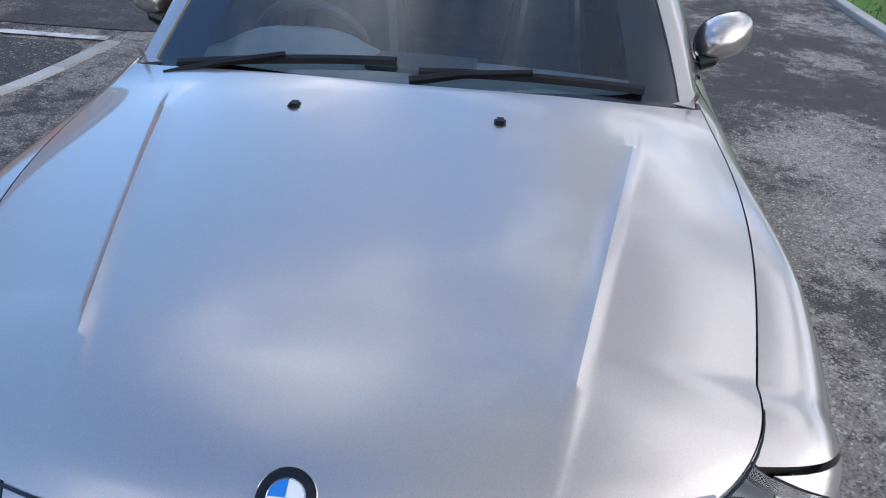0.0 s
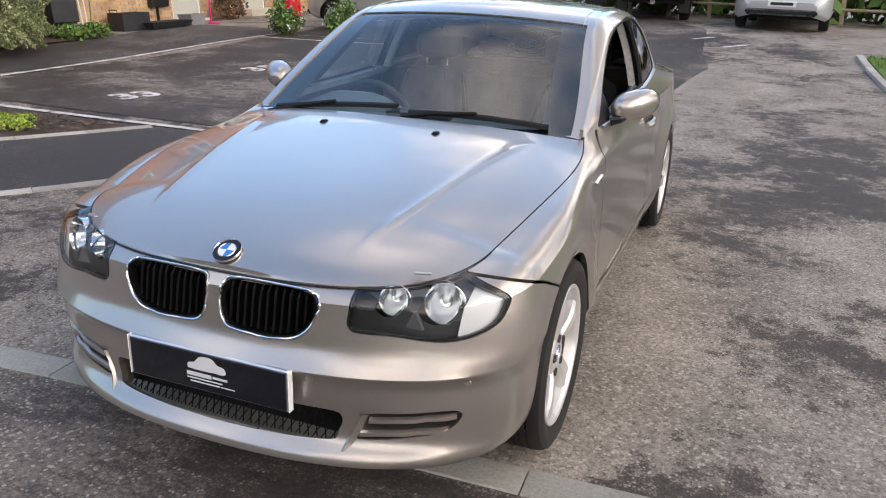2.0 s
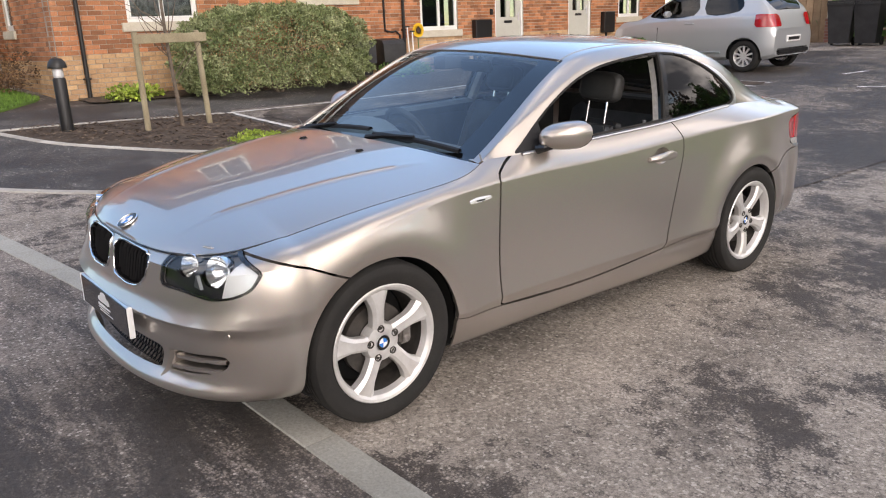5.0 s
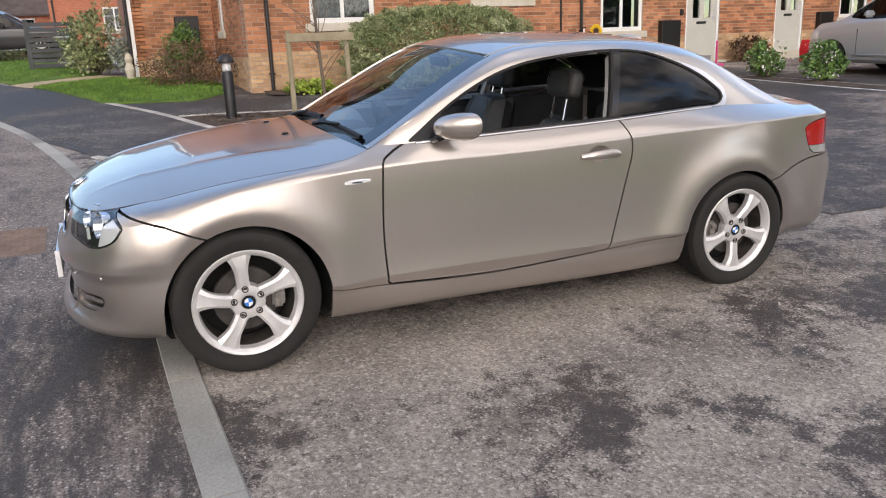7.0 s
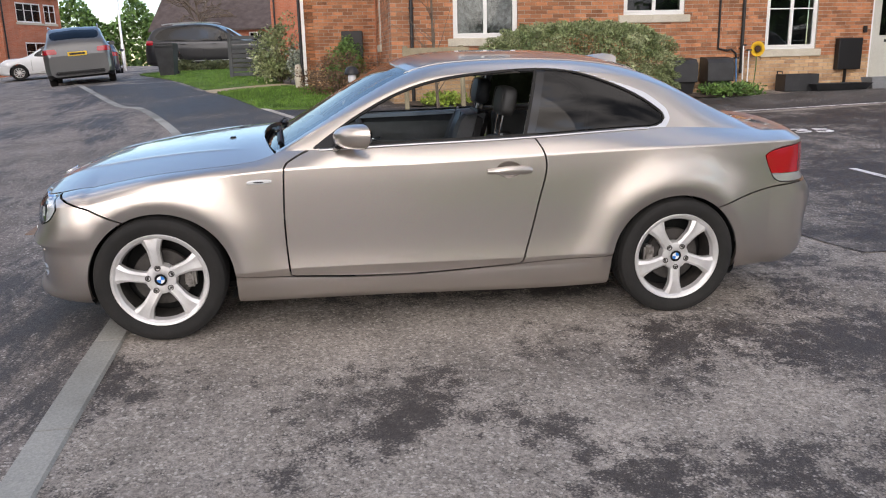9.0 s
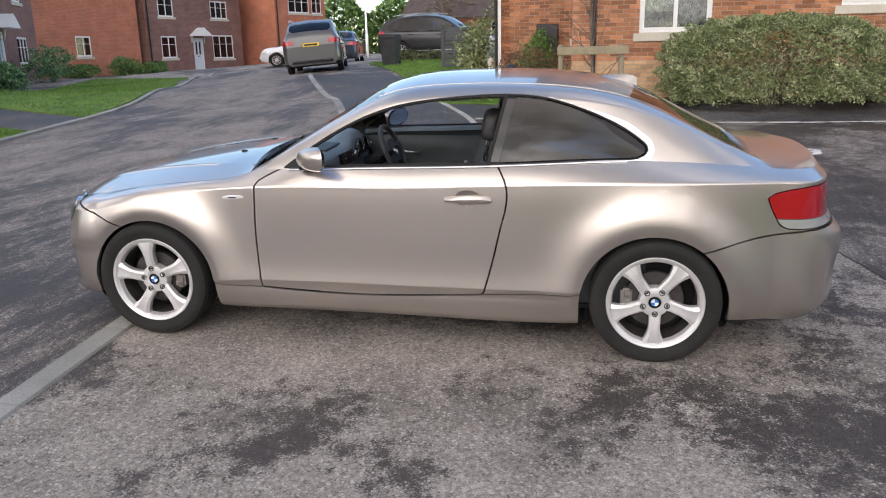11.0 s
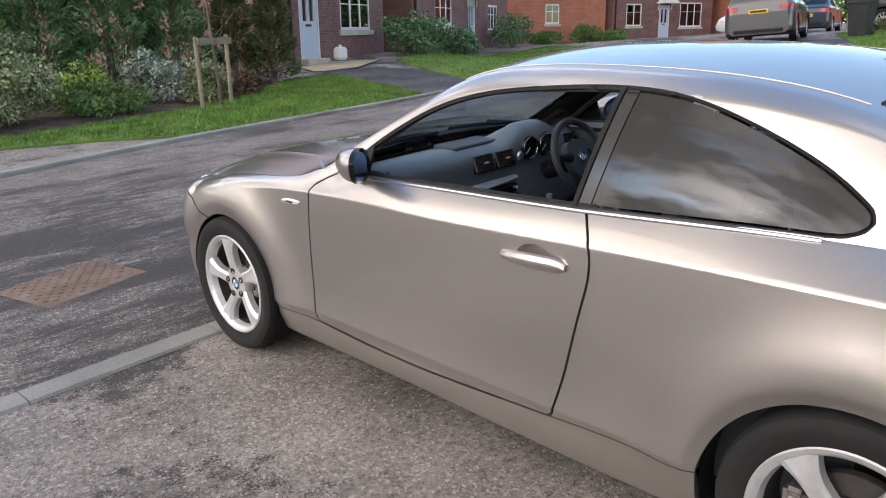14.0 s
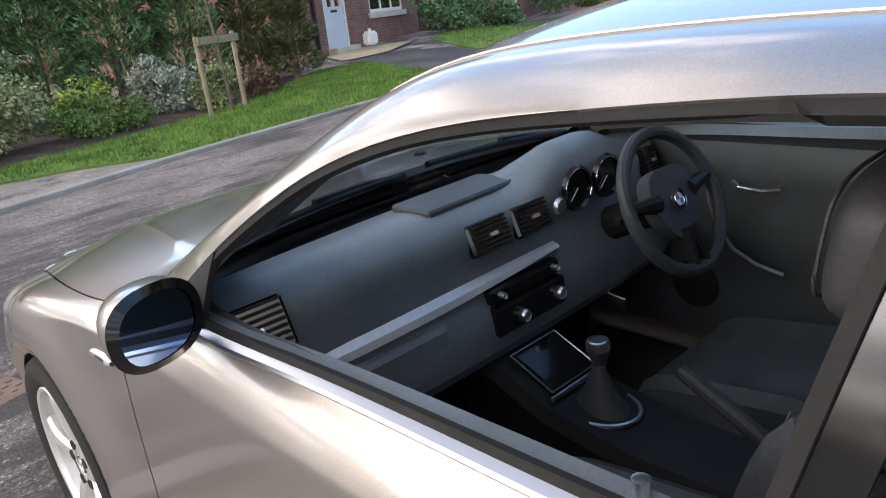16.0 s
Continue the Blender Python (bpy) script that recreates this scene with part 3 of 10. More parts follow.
FOLD = 0.262                                                        # the fold along the foot of the doors
row_sill = spline((0.0, 0.03, 0.06, 0.10, 0.15, 0.174, 0.192), (-0.052, -0.030, -0.021, -0.013, -0.007, -0.006, -0.007))
row_foot = spline((0.192, 0.23, FOLD), (-0.007, -0.001, 0.006))
row_side = spline((FOLD, 0.34, 0.45, 0.60, 0.80, 0.93, 1.0), (0.006, 0.000, -0.004, -0.005, -0.007, -0.010, -0.013))
row_bumper = spline((0.0, 0.05, 0.12, 0.25, 0.45, 0.60, 0.80, 0.93, 1.0), (-0.058, -0.028, -0.010, -0.002, -0.002, -0.004, -0.007, -0.010, -0.013))


def row_in(t, y):
    """How far the body side lies inside its widest line: sill and doors between the wheels, plain bumpers beyond."""
    k = float(np.clip((y - 0.10) / 0.20, 0, 1) * np.clip((2.62 - y) / 0.20, 0, 1))
    side = np.where(t < 0.192, row_sill(t), np.where(t < FOLD, row_foot(t), row_side(t)))
    return row_bumper(t) + (side - row_bumper(t)) * k


front_low = spline((0.0, 0.018, 0.042, 0.09, 0.14, 0.20, 0.30, 0.45, 0.565, 0.61), (-0.712, -0.742, -0.749, -0.738, -0.713, -0.699, -0.697, -0.702, -0.714, -0.738))
front_high = spline((0.61, 0.70, 0.86, 1.0), (-0.738, -0.709, -0.688, -0.676))
front_y = lambda t: np.where(np.asarray(t) < 0.61, front_low(t), front_high(t))
rear_y = spline((0.0, 0.08, 0.2, 0.4, 0.62, 0.7, 0.85, 1.0), (3.50, 3.560, 3.580, 3.588, 3.580, 3.525, 3.50, 3.485))
FRONT_N, REAR_N = 2.35, 3.0
LIP = 0.040                                                         # width of the flat lip round the wheel arches


def flare(y, z):
    out = 0.0
    for (yc, zc, r), a in ((ARCH_F, 0.036), (ARCH_R, 0.032)):
        d = np.hypot(y - yc, np.maximum(z - zc, 0) + 0.35 * np.minimum(z - zc, 0))
        up = 1 / (1 + np.exp(-(z - 0.27) / 0.035))
        lip = np.clip((r + LIP - d) / LIP, 0, 1)
        out = out + a * (np.exp(-(np.maximum(d - r - LIP, 0) / 0.13) ** 2) - 0.42 * lip) * up
    return out


def side_rows(y, t):
    """The body side with its crease rounded off."""
    soft = max(1e-5, min(1.0, (y - 0.05) / 0.5))
    a, b = 0.012 * soft, 0.10 * soft
    x, z = side_fold(y, t)
    (x0, x1, x2), (z0, z1, z2) = side_fold(y, np.array((1 - a, 1.0, 1 + b)))
    s = np.where(t < 1, 0.5 * (t - 1 + a) / a, 0.5 + 0.5 * (t - 1) / b)
    near = (s > 0) & (s < 1)
    return np.where(near, (1 - s) ** 2 * x0 + 2 * s * (1 - s) * x1 + s ** 2 * x2, x), np.where(near, (1 - s) ** 2 * z0 + 2 * s * (1 - s) * z1 + s ** 2 * z2, z)


def side_fold(y, t):
    """x and z of the body side at the station y, from the bottom (t = 0) past the crease (t = 1) to the upper edge (t = 2)."""
    z0, zc = side_z0(y), crease_z(y)
    low = np.minimum(t, 1.0)
    z = z0 + low * (zc - z0)
    x = side_w(y) + row_in(low, y) + flare(y, z)
    k = np.clip(t - 1, 0, 1)
    xe, ze = edge_x(y), edge_z(y)
    bow = (0.003 + 0.019 * np.clip((0.48 - y) / 0.5, 0, 1) ** 1.5) * np.sin(np.pi * k)
    x = x + (xe - x) * k + bow
    z = z + (ze - z) * k + bow * 0.6
    return x, z


t_rows = np.unique(np.concatenate([np.linspace(0, 0.988, 42), np.array((0.009, 0.018, 0.030, 0.042, 0.060, FOLD - 0.006, FOLD + 0.006, 0.186, 0.198, 0.604, 0.616)), np.linspace(0.986, 1, 7), 1 + np.linspace(0, 0.10, 5)[1:], 1 + np.linspace(0.1, 1, 16)[1:]]))
NT = len(t_rows)
cols = []
for a in np.linspace(math.pi / 2, 0, 46)[:-1]:                      # round the nose
    X, Z = side_rows(-0.30, t_rows)
    low, k = np.minimum(t_rows, 1), np.clip(t_rows - 1, 0, 1)
    yf = front_y(low) + k * 0.030
    zf = 0.200 + low * 0.462 + k * 0.038
    c, s = abs(math.cos(a)) ** (2 / FRONT_N), abs(math.sin(a)) ** (2 / FRONT_N)
    blend = s * s * (3 - 2 * s)
    cols.append(np.stack([X * c, -0.30 + (yf + 0.30) * s, Z + (zf - Z) * blend, np.full(NT, -a), t_rows], 1))
for y in np.linspace(-0.30, 3.2, 226):
    X, Z = side_rows(y, t_rows)
    cols.append(np.stack([X, np.full(NT, y), Z, np.full(NT, y + 1), t_rows], 1))
for a in np.linspace(0, math.pi / 2, 36)[1:]:                       # round the tail
    X, Z = side_rows(3.2, t_rows)
    low, k = np.minimum(t_rows, 1), np.clip(t_rows - 1, 0, 1)
    yb = rear_y(low) - k * 0.03
    zb = 0.225 + low * 0.690 + k * 0.035
    c, s = abs(math.cos(a)) ** (2 / REAR_N), abs(math.sin(a)) ** (2 / REAR_N)
    blend = s * s * (3 - 2 * s)
    cols.append(np.stack([X * c, 3.2 + (yb - 3.2) * s, Z + (zb - Z) * blend, np.full(NT, 6 + a), t_rows], 1))
SKIN_V = np.concatenate(cols)
SKIN_F = outward(SKIN_V, grid_faces(len(cols), NT))


def arch_field(V):
    out = None
    for yc, zc, r in (ARCH_F, ARCH_R):
        d = r - np.hypot(V[:, 1] - yc, np.maximum(V[:, 2] - zc, 0))
        d = np.where(V[:, 0] > 0.45, d, -1)
        out = d if out is None else np.maximum(out, d)
    return out


def yz(V):
    return V[:, 1:3]


def xz(V):
    return V[:, [0, 2]]


GAP = 0.0042
door_line = np.concatenate([
    np.array(((0.770, 0.985), (0.755, 0.930), (0.690, 0.900), (0.640, 0.872))),
    np.array([(float(spline((0.30, 0.46, 0.64, 0.85), (0.631, 0.619, 0.616, 0.625))(z)), z) for z in np.linspace(0.85, 0.31, 14)]),
    np.array([(y, float(spline((0.62, 1.18, 1.82), (0.303, 0.287, 0.318))(y))) for y in np.linspace(0.645, 1.805, 16)]),
    np.array([(float(spline((0.316, 0.49, 0.70, 0.873, 0.93, 0.985), (1.817, 1.864, 1.912, 1.930, 1.905, 1.866))(z)), z) for z in np.linspace(0.325, 0.985, 18)]),
    np.array(((1.866, 1.10), (0.770, 1.10)))])
lamp_line = rounded(((0.398, 0.602), (0.397, 0.650), (0.403, 0.702), (0.46, 0.722), (0.54, 0.742), (0.612, 0.748), (0.648, 0.735), (0.703, 0.719), (0.745, 0.703), (0.772, 0.684), (0.771, 0.660), (0.755, 0.622), (0.705, 0.594), (0.645, 0.583), (0.586, 0.586), (0.514, 0.594), (0.440, 0.594)), 4)
kidney_line = rounded(((0.021, 0.640), (0.026, 0.676), (0.058, 0.690), (0.170, 0.691), (0.278, 0.686), (0.314, 0.664), (0.310, 0.620), (0.274, 0.572), (0.212, 0.552), (0.090, 0.553), (0.042, 0.566), (0.025, 0.600)), 4)
intake_line = rounded(((-0.40, 0.30), (-0.385, 0.345), (-0.34, 0.362), (0.0, 0.362), (0.34, 0.362), (0.385, 0.345), (0.372, 0.296), (0.345, 0.272), (0.0, 0.263), (-0.345, 0.272), (-0.372, 0.296)), 3)
fog_line = rounded(((0.404, 0.288), (0.420, 0.320), (0.450, 0.362), (0.560, 0.372), (0.665, 0.382), (0.690, 0.368), (0.668, 0.330), (0.620, 0.306), (0.520, 0.290), (0.440, 0.283)), 4)
tail_line = np.array(((3.140, 0.838), (3.165, 0.780), (3.190, 0.735), (3.215, 0.694), (3.30, 0.692), (3.80, 0.715), (3.80, 0.900), (3.34, 0.893), (3.24, 0.880), (3.17, 0.860)))


def only(field, where):
    """The field where the test holds, far outside elsewhere."""
    return np.where(where, field, 1.0)


def lamp_field(V):
    return only(signed(xz(V), lamp_line), V[:, 1] < -0.285)


def kidney_field(V):
    return only(signed(xz(V), kidney_line), V[:, 1] < -0.3)


def tail_field(V):
    return only(signed(yz(V), tail_line), (V[:, 1] > 3.0) & (V[:, 0] > 0.38))


def bumper_f_field(V):
    """Negative on the front bumper."""
    y, z = V[:, 1], V[:, 2]
    side = (z - 0.680 + np.where(y < -0.299, 0.33, 0.45) * (y + 0.299)) * 0.91
    return np.maximum(np.where(V[:, 0] > 0.63, side, np.where(y < 0, -0.05, 1.0)), y - 0.05)


def bumper_r_field(V):
    y, z = V[:, 1], V[:, 2]
    line = spline((2.80, 2.88, 3.0, 3.11, 3.387, 3.6), (0.55, 0.583, 0.625, 0.652, 0.688, 0.694))(y)
    return np.maximum(z - line, 2.70 - y)


def sill_field(V):
    y, z = V[:, 1], V[:, 2]
    line = spline((0.37, 0.633, 1.18, 1.82, 2.27), (0.318, 0.300, 0.284, 0.318, 0.346))(y)
    return np.maximum(np.maximum(z - line, 0.30 - y), y - 2.40)


V, F = clip(SKIN_V, SKIN_F, arch_field(SKIN_V))
# front bumper, with its openings
B, BF = clip(V, F, bumper_f_field(V) + GAP)
B, BF = clip(B, BF, -(lamp_field(B) - 0.0012))
B, BF = clip(B, BF, -kidney_field(B))
B, BF = clip(B, BF, -only(signed(xz(B), intake_line), B[:, 1] < -0.5))
B, BF = clip(B, BF, -only(signed(xz(B), fog_line), B[:, 1] < -0.3))
full, full_f = both(B, BF)
mesh_object("front_bumper", *shell(full, full_f, 0.022), PAINT, car)
# wings, doors, sills, rear quarters, rear bumper
S, SF = clip(V, F, -(bumper_f_field(V) - GAP))
S, SF = clip(S, SF, -(np.maximum(bumper_r_field(S), -1) - GAP))
S, SF = clip(S, SF, -(lamp_field(S) - 0.0012))
S, SF = clip(S, SF, -(tail_field(S) - 0.003))
D, DF = clip(S, SF, np.maximum(signed(yz(S), door_line), 0.55 - S[:, 0]) + GAP)
D, DF = clip(D, DF, -only((np.hypot((D[:, 1] - 1.742) / 0.066, (D[:, 2] - 0.812) / 0.042) - 1) * 0.04, D[:, 0] > 0.6))
S, SF = clip(S, SF, -(signed(yz(S), door_line) - GAP))
L, LF = clip(S, SF, sill_field(S) + 0.0025)
S, SF = clip(S, SF, -(sill_field(S) - 0.0025))
W, WF = clip(S, SF, S[:, 1] - 1.2)
Q, QF = clip(S, SF, 1.2 - S[:, 1])
doors = panel("door", D, DF, PAINT, car, 0.03, mirror=True)
panel("sill", L, LF, PAINT, car, 0.02, mirror=True)
for wing in panel("front_wing", W, WF, PAINT, car, 0.025, mirror=True):
    softened(wing, 0.22)
panel("rear_quarter", Q, QF, PAINT, car, 0.025, mirror=True)
R_, RF_ = clip(V, F, bumper_r_field(V) + GAP)
full, full_f = both(R_, RF_)
mesh_object("rear_bumper", *shell(full, full_f, 0.02), PAINT, car)
T_, TF_ = clip(V, F, tail_field(V) + 0.003)
panel("tail_lamp", *clip(T_, TF_, -(T_[:, 2] - 0.742)), RED_LENS, car, 0.02, label="red rear lamp lens", mirror=True)
panel("reversing_lamp", *clip(T_, TF_, T_[:, 2] - 0.739), CLEAR_LENS, car, 0.02, label="clear ribbed lamp strip", mirror=True)

# bonnet
bonnet_c = spline((-0.66, -0.62, -0.55, -0.40, -0.2, 0.0, 0.25, 0.50, 0.6), (0.697, 0.728, 0.765, 0.815, 0.858, 0.889, 0.922, 0.946, 0.95))
edge_pts = []
for a in np.linspace(math.pi / 2, 0, 46)[:-1]:
    c, s = abs(math.cos(a)) ** (2 / FRONT_N), abs(math.sin(a)) ** (2 / FRONT_N)
    b = s * s * (3 - 2 * s)
    edge_pts.append((edge_x(-0.30) * c, -0.30 + (-0.654 + 0.30) * s, edge_z(-0.30) + (0.700 - edge_z(-0.30)) * b))
for y in np.linspace(-0.30, 0.60, 60):
    edge_pts.append((float(edge_x(y)), y, float(edge_z(y))))
edge_pts = np.array(edge_pts)
lead = edge_pts[:45:2]
lead = [(x, y - 0.0035, z - 0.003) for x, y, z in lead]
part("bonnet_gap", tube([(-x, y, z) for x, y, z in lead[:0:-1]] + lead, 0.0028, 6), GLOSS_BLACK, car, "dark shut line along the front of the bonnet", True)
NB = 81
rows = []
for xe, y, ze in edge_pts:
    u = np.linspace(-1, 1, NB)
    zc = float(bonnet_c(y)) if y > -0.645 else ze
    drop = zc - ze
    xc = min(0.345 + (y + 0.58) * 0.205, 0.75 * xe)
    x = np.sign(u) * np.where(np.abs(u) < 0.5, xc * np.abs(u) / 0.5, xc + (xe - xc) * (np.abs(u) - 0.5) / 0.5)
    u = x / max(xe, 1e-6)
    ridge = 0.0050 * np.exp(-((np.abs(x) - xc) / 0.010) ** 2) + 0.003 * np.exp(-np.maximum(xc - np.abs(x), 0) / 0.16) * (np.abs(x) <= xc) + 0.003 * np.exp(-np.maximum(np.abs(x) - xc, 0) / 0.07) * (np.abs(x) > xc)
    fade = np.clip((y + 0.60) / 0.25, 0, 1) * np.clip((0.45 - y) / 0.15, 0, 1)
    z = zc - drop * np.abs(u) ** 2.8 + ridge * fade * (1 - np.abs(u) ** 6)
    rows.append(np.stack([x, np.full(NB, y), z, np.full(NB, xe), u], 1))
H = np.concatenate(rows)
HF = grid_faces(len(rows), NB)
H, HF = clip(H, HF, H[:, 1] - (0.485 + 0.085 * (H[:, 0] / 0.68) ** 2))
H, HF = clip(H, HF, np.abs(H[:, 0]) - H[:, 3] + np.where(H[:, 1] > -0.64, 0.004, 0.0))
HF = [f[::-1] for f in HF]
if vertex_normals(H, HF)[len(H) // 2, 2] < 0:
    HF = [f[::-1] for f in HF]
panel("bonnet", H, HF, PAINT, car, 0.02)

# cabin
roof_t = spline((0.40, 0.573, 0.852, 1.159, 1.325, 1.656, 1.987, 2.319, 2.589, 2.868, 3.187, 3.3), (0.850, 0.955, 1.120, 1.295, 1.346, 1.373, 1.373, 1.347, 1.278, 1.118, 0.950, 0.90))
rail_x = spline((0.45, 0.62, 0.95, 1.3, 1.6, 1.95, 2.3, 2.6, 2.9, 3.2), (0.700, 0.690, 0.634, 0.575, 0.562, 0.558, 0.548, 0.532, 0.528, 0.545))
rail_z = spline((0.45, 0.62, 0.75, 0.95, 1.15, 1.3, 1.5, 1.95, 2.3, 2.6, 2.9, 3.2), (0.842, 0.930, 1.005, 1.122, 1.230, 1.292, 1.326, 1.336, 1.310, 1.232, 1.090, 0.955))
dlo_line = np.concatenate([
    np.array([(y, float(edge_z(y)) + 0.004) for y in np.linspace(0.765, 2.50, 22)]),
    np.array(((2.545, 1.000), (2.582, 1.016), (2.598, 1.040), (2.590, 1.066))),
    np.array([(y, float(spline((0.765, 0.943, 1.063, 1.182, 1.415, 1.646, 1.95, 2.109, 2.256, 2.404, 2.525, 2.575), (0.935, 1.060, 1.130, 1.188, 1.258, 1.287, 1.300, 1.284, 1.243, 1.184, 1.117, 1.080))(y))) for y in np.linspace(2.575, 0.775, 40)])])
NW, rows = 66, []
for y in np.linspace(0.45, 3.2, 170):
    bx, bz, cx, cz, tz = (float(k(y)) for k in (edge_x, edge_z, rail_x, rail_z, roof_t))
    u = np.linspace(0, 1, 26)
    n1 = np.array((bx, bz))
    if cz < bz + 0.002:
        cz = bz + 0.002
    n2 = np.array((cx, cz))
    mid = np.array((cx + (bx - cx) * 0.30 + 0.022 * min(1, (cz - bz) / 0.3), cz - (cz - bz) * 0.13))
    side = ((1 - u) ** 2)[:, None] * n1 + (2 * u * (1 - u))[:, None] * ((n1 + mid) / 2 + np.array((0.014, 0.02)) * min(1, (cz - bz) / 0.3)) + (u ** 2)[:, None] * mid
    u = np.linspace(0, 1, 12)[1:]
    slope = -2 * (tz - cz) / cx
    knee = np.array((cx + 0.030, cz + slope * 0.030))
    corner = ((1 - u) ** 2)[:, None] * mid + (2 * u * (1 - u))[:, None] * knee + (u ** 2)[:, None] * n2
    u = np.linspace(0, 1, NW - 36)[1:]
    xs = cx * (1 - u)
    top = np.stack([xs, tz - (tz - cz) * (xs / cx) ** 2], 1)
    sec = np.concatenate([side, corner, top])
    w = np.concatenate([np.linspace(0, 1, 26), 1 + np.linspace(0, 1, 12)[1:], 2 + np.linspace(0, 1, NW - 36)[1:]])
    rows.append(np.stack([sec[:, 0], np.full(len(sec), y), sec[:, 1], w], 1))
NWr = len(rows[0])
C_V = np.concatenate(rows)
C_F = outward(C_V, grid_faces(len(rows), NWr))


def dlo(V):
    return only(signed(yz(V), dlo_line), V[:, 3] < 1.6)


def screen_f(V):
    x, y, w = V[:, 0], V[:, 1], V[:, 3]
    r = (x / 0.6) ** 2
    return np.maximum(np.maximum((2.03 - w) * 0.18, (0.500 + 0.07 * r) - y), y - (1.205 + 0.075 * r))


def screen_r(V):
    x, y, w = V[:, 0], V[:, 1], V[:, 3]
    r = (x / 0.55) ** 2
    return np.maximum(np.maximum((2.10 - w) * 0.18, (2.545 - 0.05 * r) - y), y - (3.135 - 0.045 * r))


K, KF = clip(C_V, C_F, -dlo(C_V))
K, KF = clip(K, KF, -screen_f(K))
K, KF = clip(K, KF, -screen_r(K))
K, KF = clip(K, KF, 0.585 + 0.02 * (K[:, 3] < 1.5) - K[:, 1])
full, full_f = both(K, KF)
mesh_object("roof", *shell(full, full_f, 0.03), PAINT, car)


for name, field, mat in (("windscreen", screen_f, SCREEN_GLASS), ("rear_screen", screen_r, TINTED)):
    G_, GF_ = both(*clip(C_V, C_F, field(C_V) - 0.004))
    pane = panel(name, G_, GF_, mat, car, 0.0, 0.006)[0]
    pane.visible_shadow = False
    E_, EF_ = clip(C_V, C_F, field(C_V) - 0.004)
    E_, EF_ = clip(E_, EF_, -(field(E_) + (0.032 if name == "windscreen" else 0.025)))
    panel("screen_border", *both(E_, EF_), GLOSS_BLACK, pane, 0.0, 0.008, label="black ceramic border of the pane")
pillar = lambda V: V[:, 1] - (1.868 + (V[:, 2] - 0.97) * 0.235)
side_sheet = clip(C_V, C_F, dlo(C_V))


def between(a, b):
    """The strip of the window opening from a to b along the car, measured from the middle pillar."""
    P_, PF_ = clip(*side_sheet, pillar(side_sheet[0]) - b)
    return clip(P_, PF_, a - pillar(P_))


A_, AF_ = clip(*side_sheet, -(dlo(side_sheet[0]) + np.where(side_sheet[0][:, 1] > 1.90, 0.006, np.where(side_sheet[0][:, 2] > 1.04, 0.010, 0.014))))
panel("window_seal", A_, AF_, RUBBER, car, 0.012, 0.004, mirror=True, label="black rubber window seal")
A_, AF_ = between(-0.034, 0.016)
panel("pillar_trim", A_, AF_, GLOSS_BLACK, car, 0.03, 0.006, mirror=True, label="black middle pillar")
A_, AF_ = between(-0.041, -0.026)
panel("window_channel", A_, AF_, RUBBER, car, 0.016, 0.001, mirror=True, label="rubber window channel on the middle pillar")
A_, AF_ = between(-0.030, 0.012)
A_, AF_ = clip(A_, AF_, 0.98 - A_[:, 2])
panel("pillar_cover", A_, AF_, HEADLINER, car, 0.035, 0.038, mirror=True, label="pale grey inner pillar cover")
A_, AF_ = clip(*side_sheet, 0.014 - pillar(side_sheet[0]))
A_, AF_ = clip(A_, AF_, dlo(A_) + 0.012)
for o in panel("quarter_window", A_, AF_, TINTED, car, 0.0, 0.009, mirror=True, label="dark tinted fixed rear side window"):
    o.visible_shadow = False
A_, AF_ = clip(*side_sheet, side_sheet[0][:, 1] - 0.935)
panel("mirror_base", A_, AF_, BLACK_PLASTIC, car, 0.01, 0.001, mirror=True, label="black triangular mirror mount")
A_, AF_ = clip(*side_sheet, np.maximum(np.maximum(pillar(side_sheet[0]) + 0.01, 0.92 - side_sheet[0][:, 1]), dlo(side_sheet[0]) + 0.012))
o = mesh_object("door_glass", *flipped(A_, AF_), CLEAR, doors[1], "clear side window")
o.visible_shadow = False

# bright strip under the windows and round the rear tip of the quarter window
strip = [(float(edge_x(y)) + 0.003, y, float(edge_z(y)) - 0.003) for y in np.linspace(0.80, 2.50, 40)]
for sx in (1, -1):
    bm = bmesh.new()
    ring = []
    for x, y, z in strip:
        ring.append([bm.verts.new((sx * (x + dx), y, z + dz)) for dx, dz in ((0.0, -0.005), (0.006, -0.004), (0.008, 0.000), (0.005, 0.005), (-0.014, 0.010))])
    for a, b in zip(ring, ring[1:]):
        for k in range(5):
            bm.faces.new((a[k], a[(k + 1) % 5], b[(k + 1) % 5], b[k]))
    part("belt_strip", bm, SATIN, car, "bright metal strip below the windows", True)
T2, TF2 = clip(C_V, C_F, np.maximum(np.maximum(dlo(C_V) - 0.006 - 0.022 * np.clip((C_V[:, 1] - 2.30) / 0.20, 0, 1), -dlo(C_V)), 2.10 - C_V[:, 1]))
panel("window_surround", T2, TF2, SATIN, car, 0.01, -0.003, mirror=True, label="bright metal window surround")

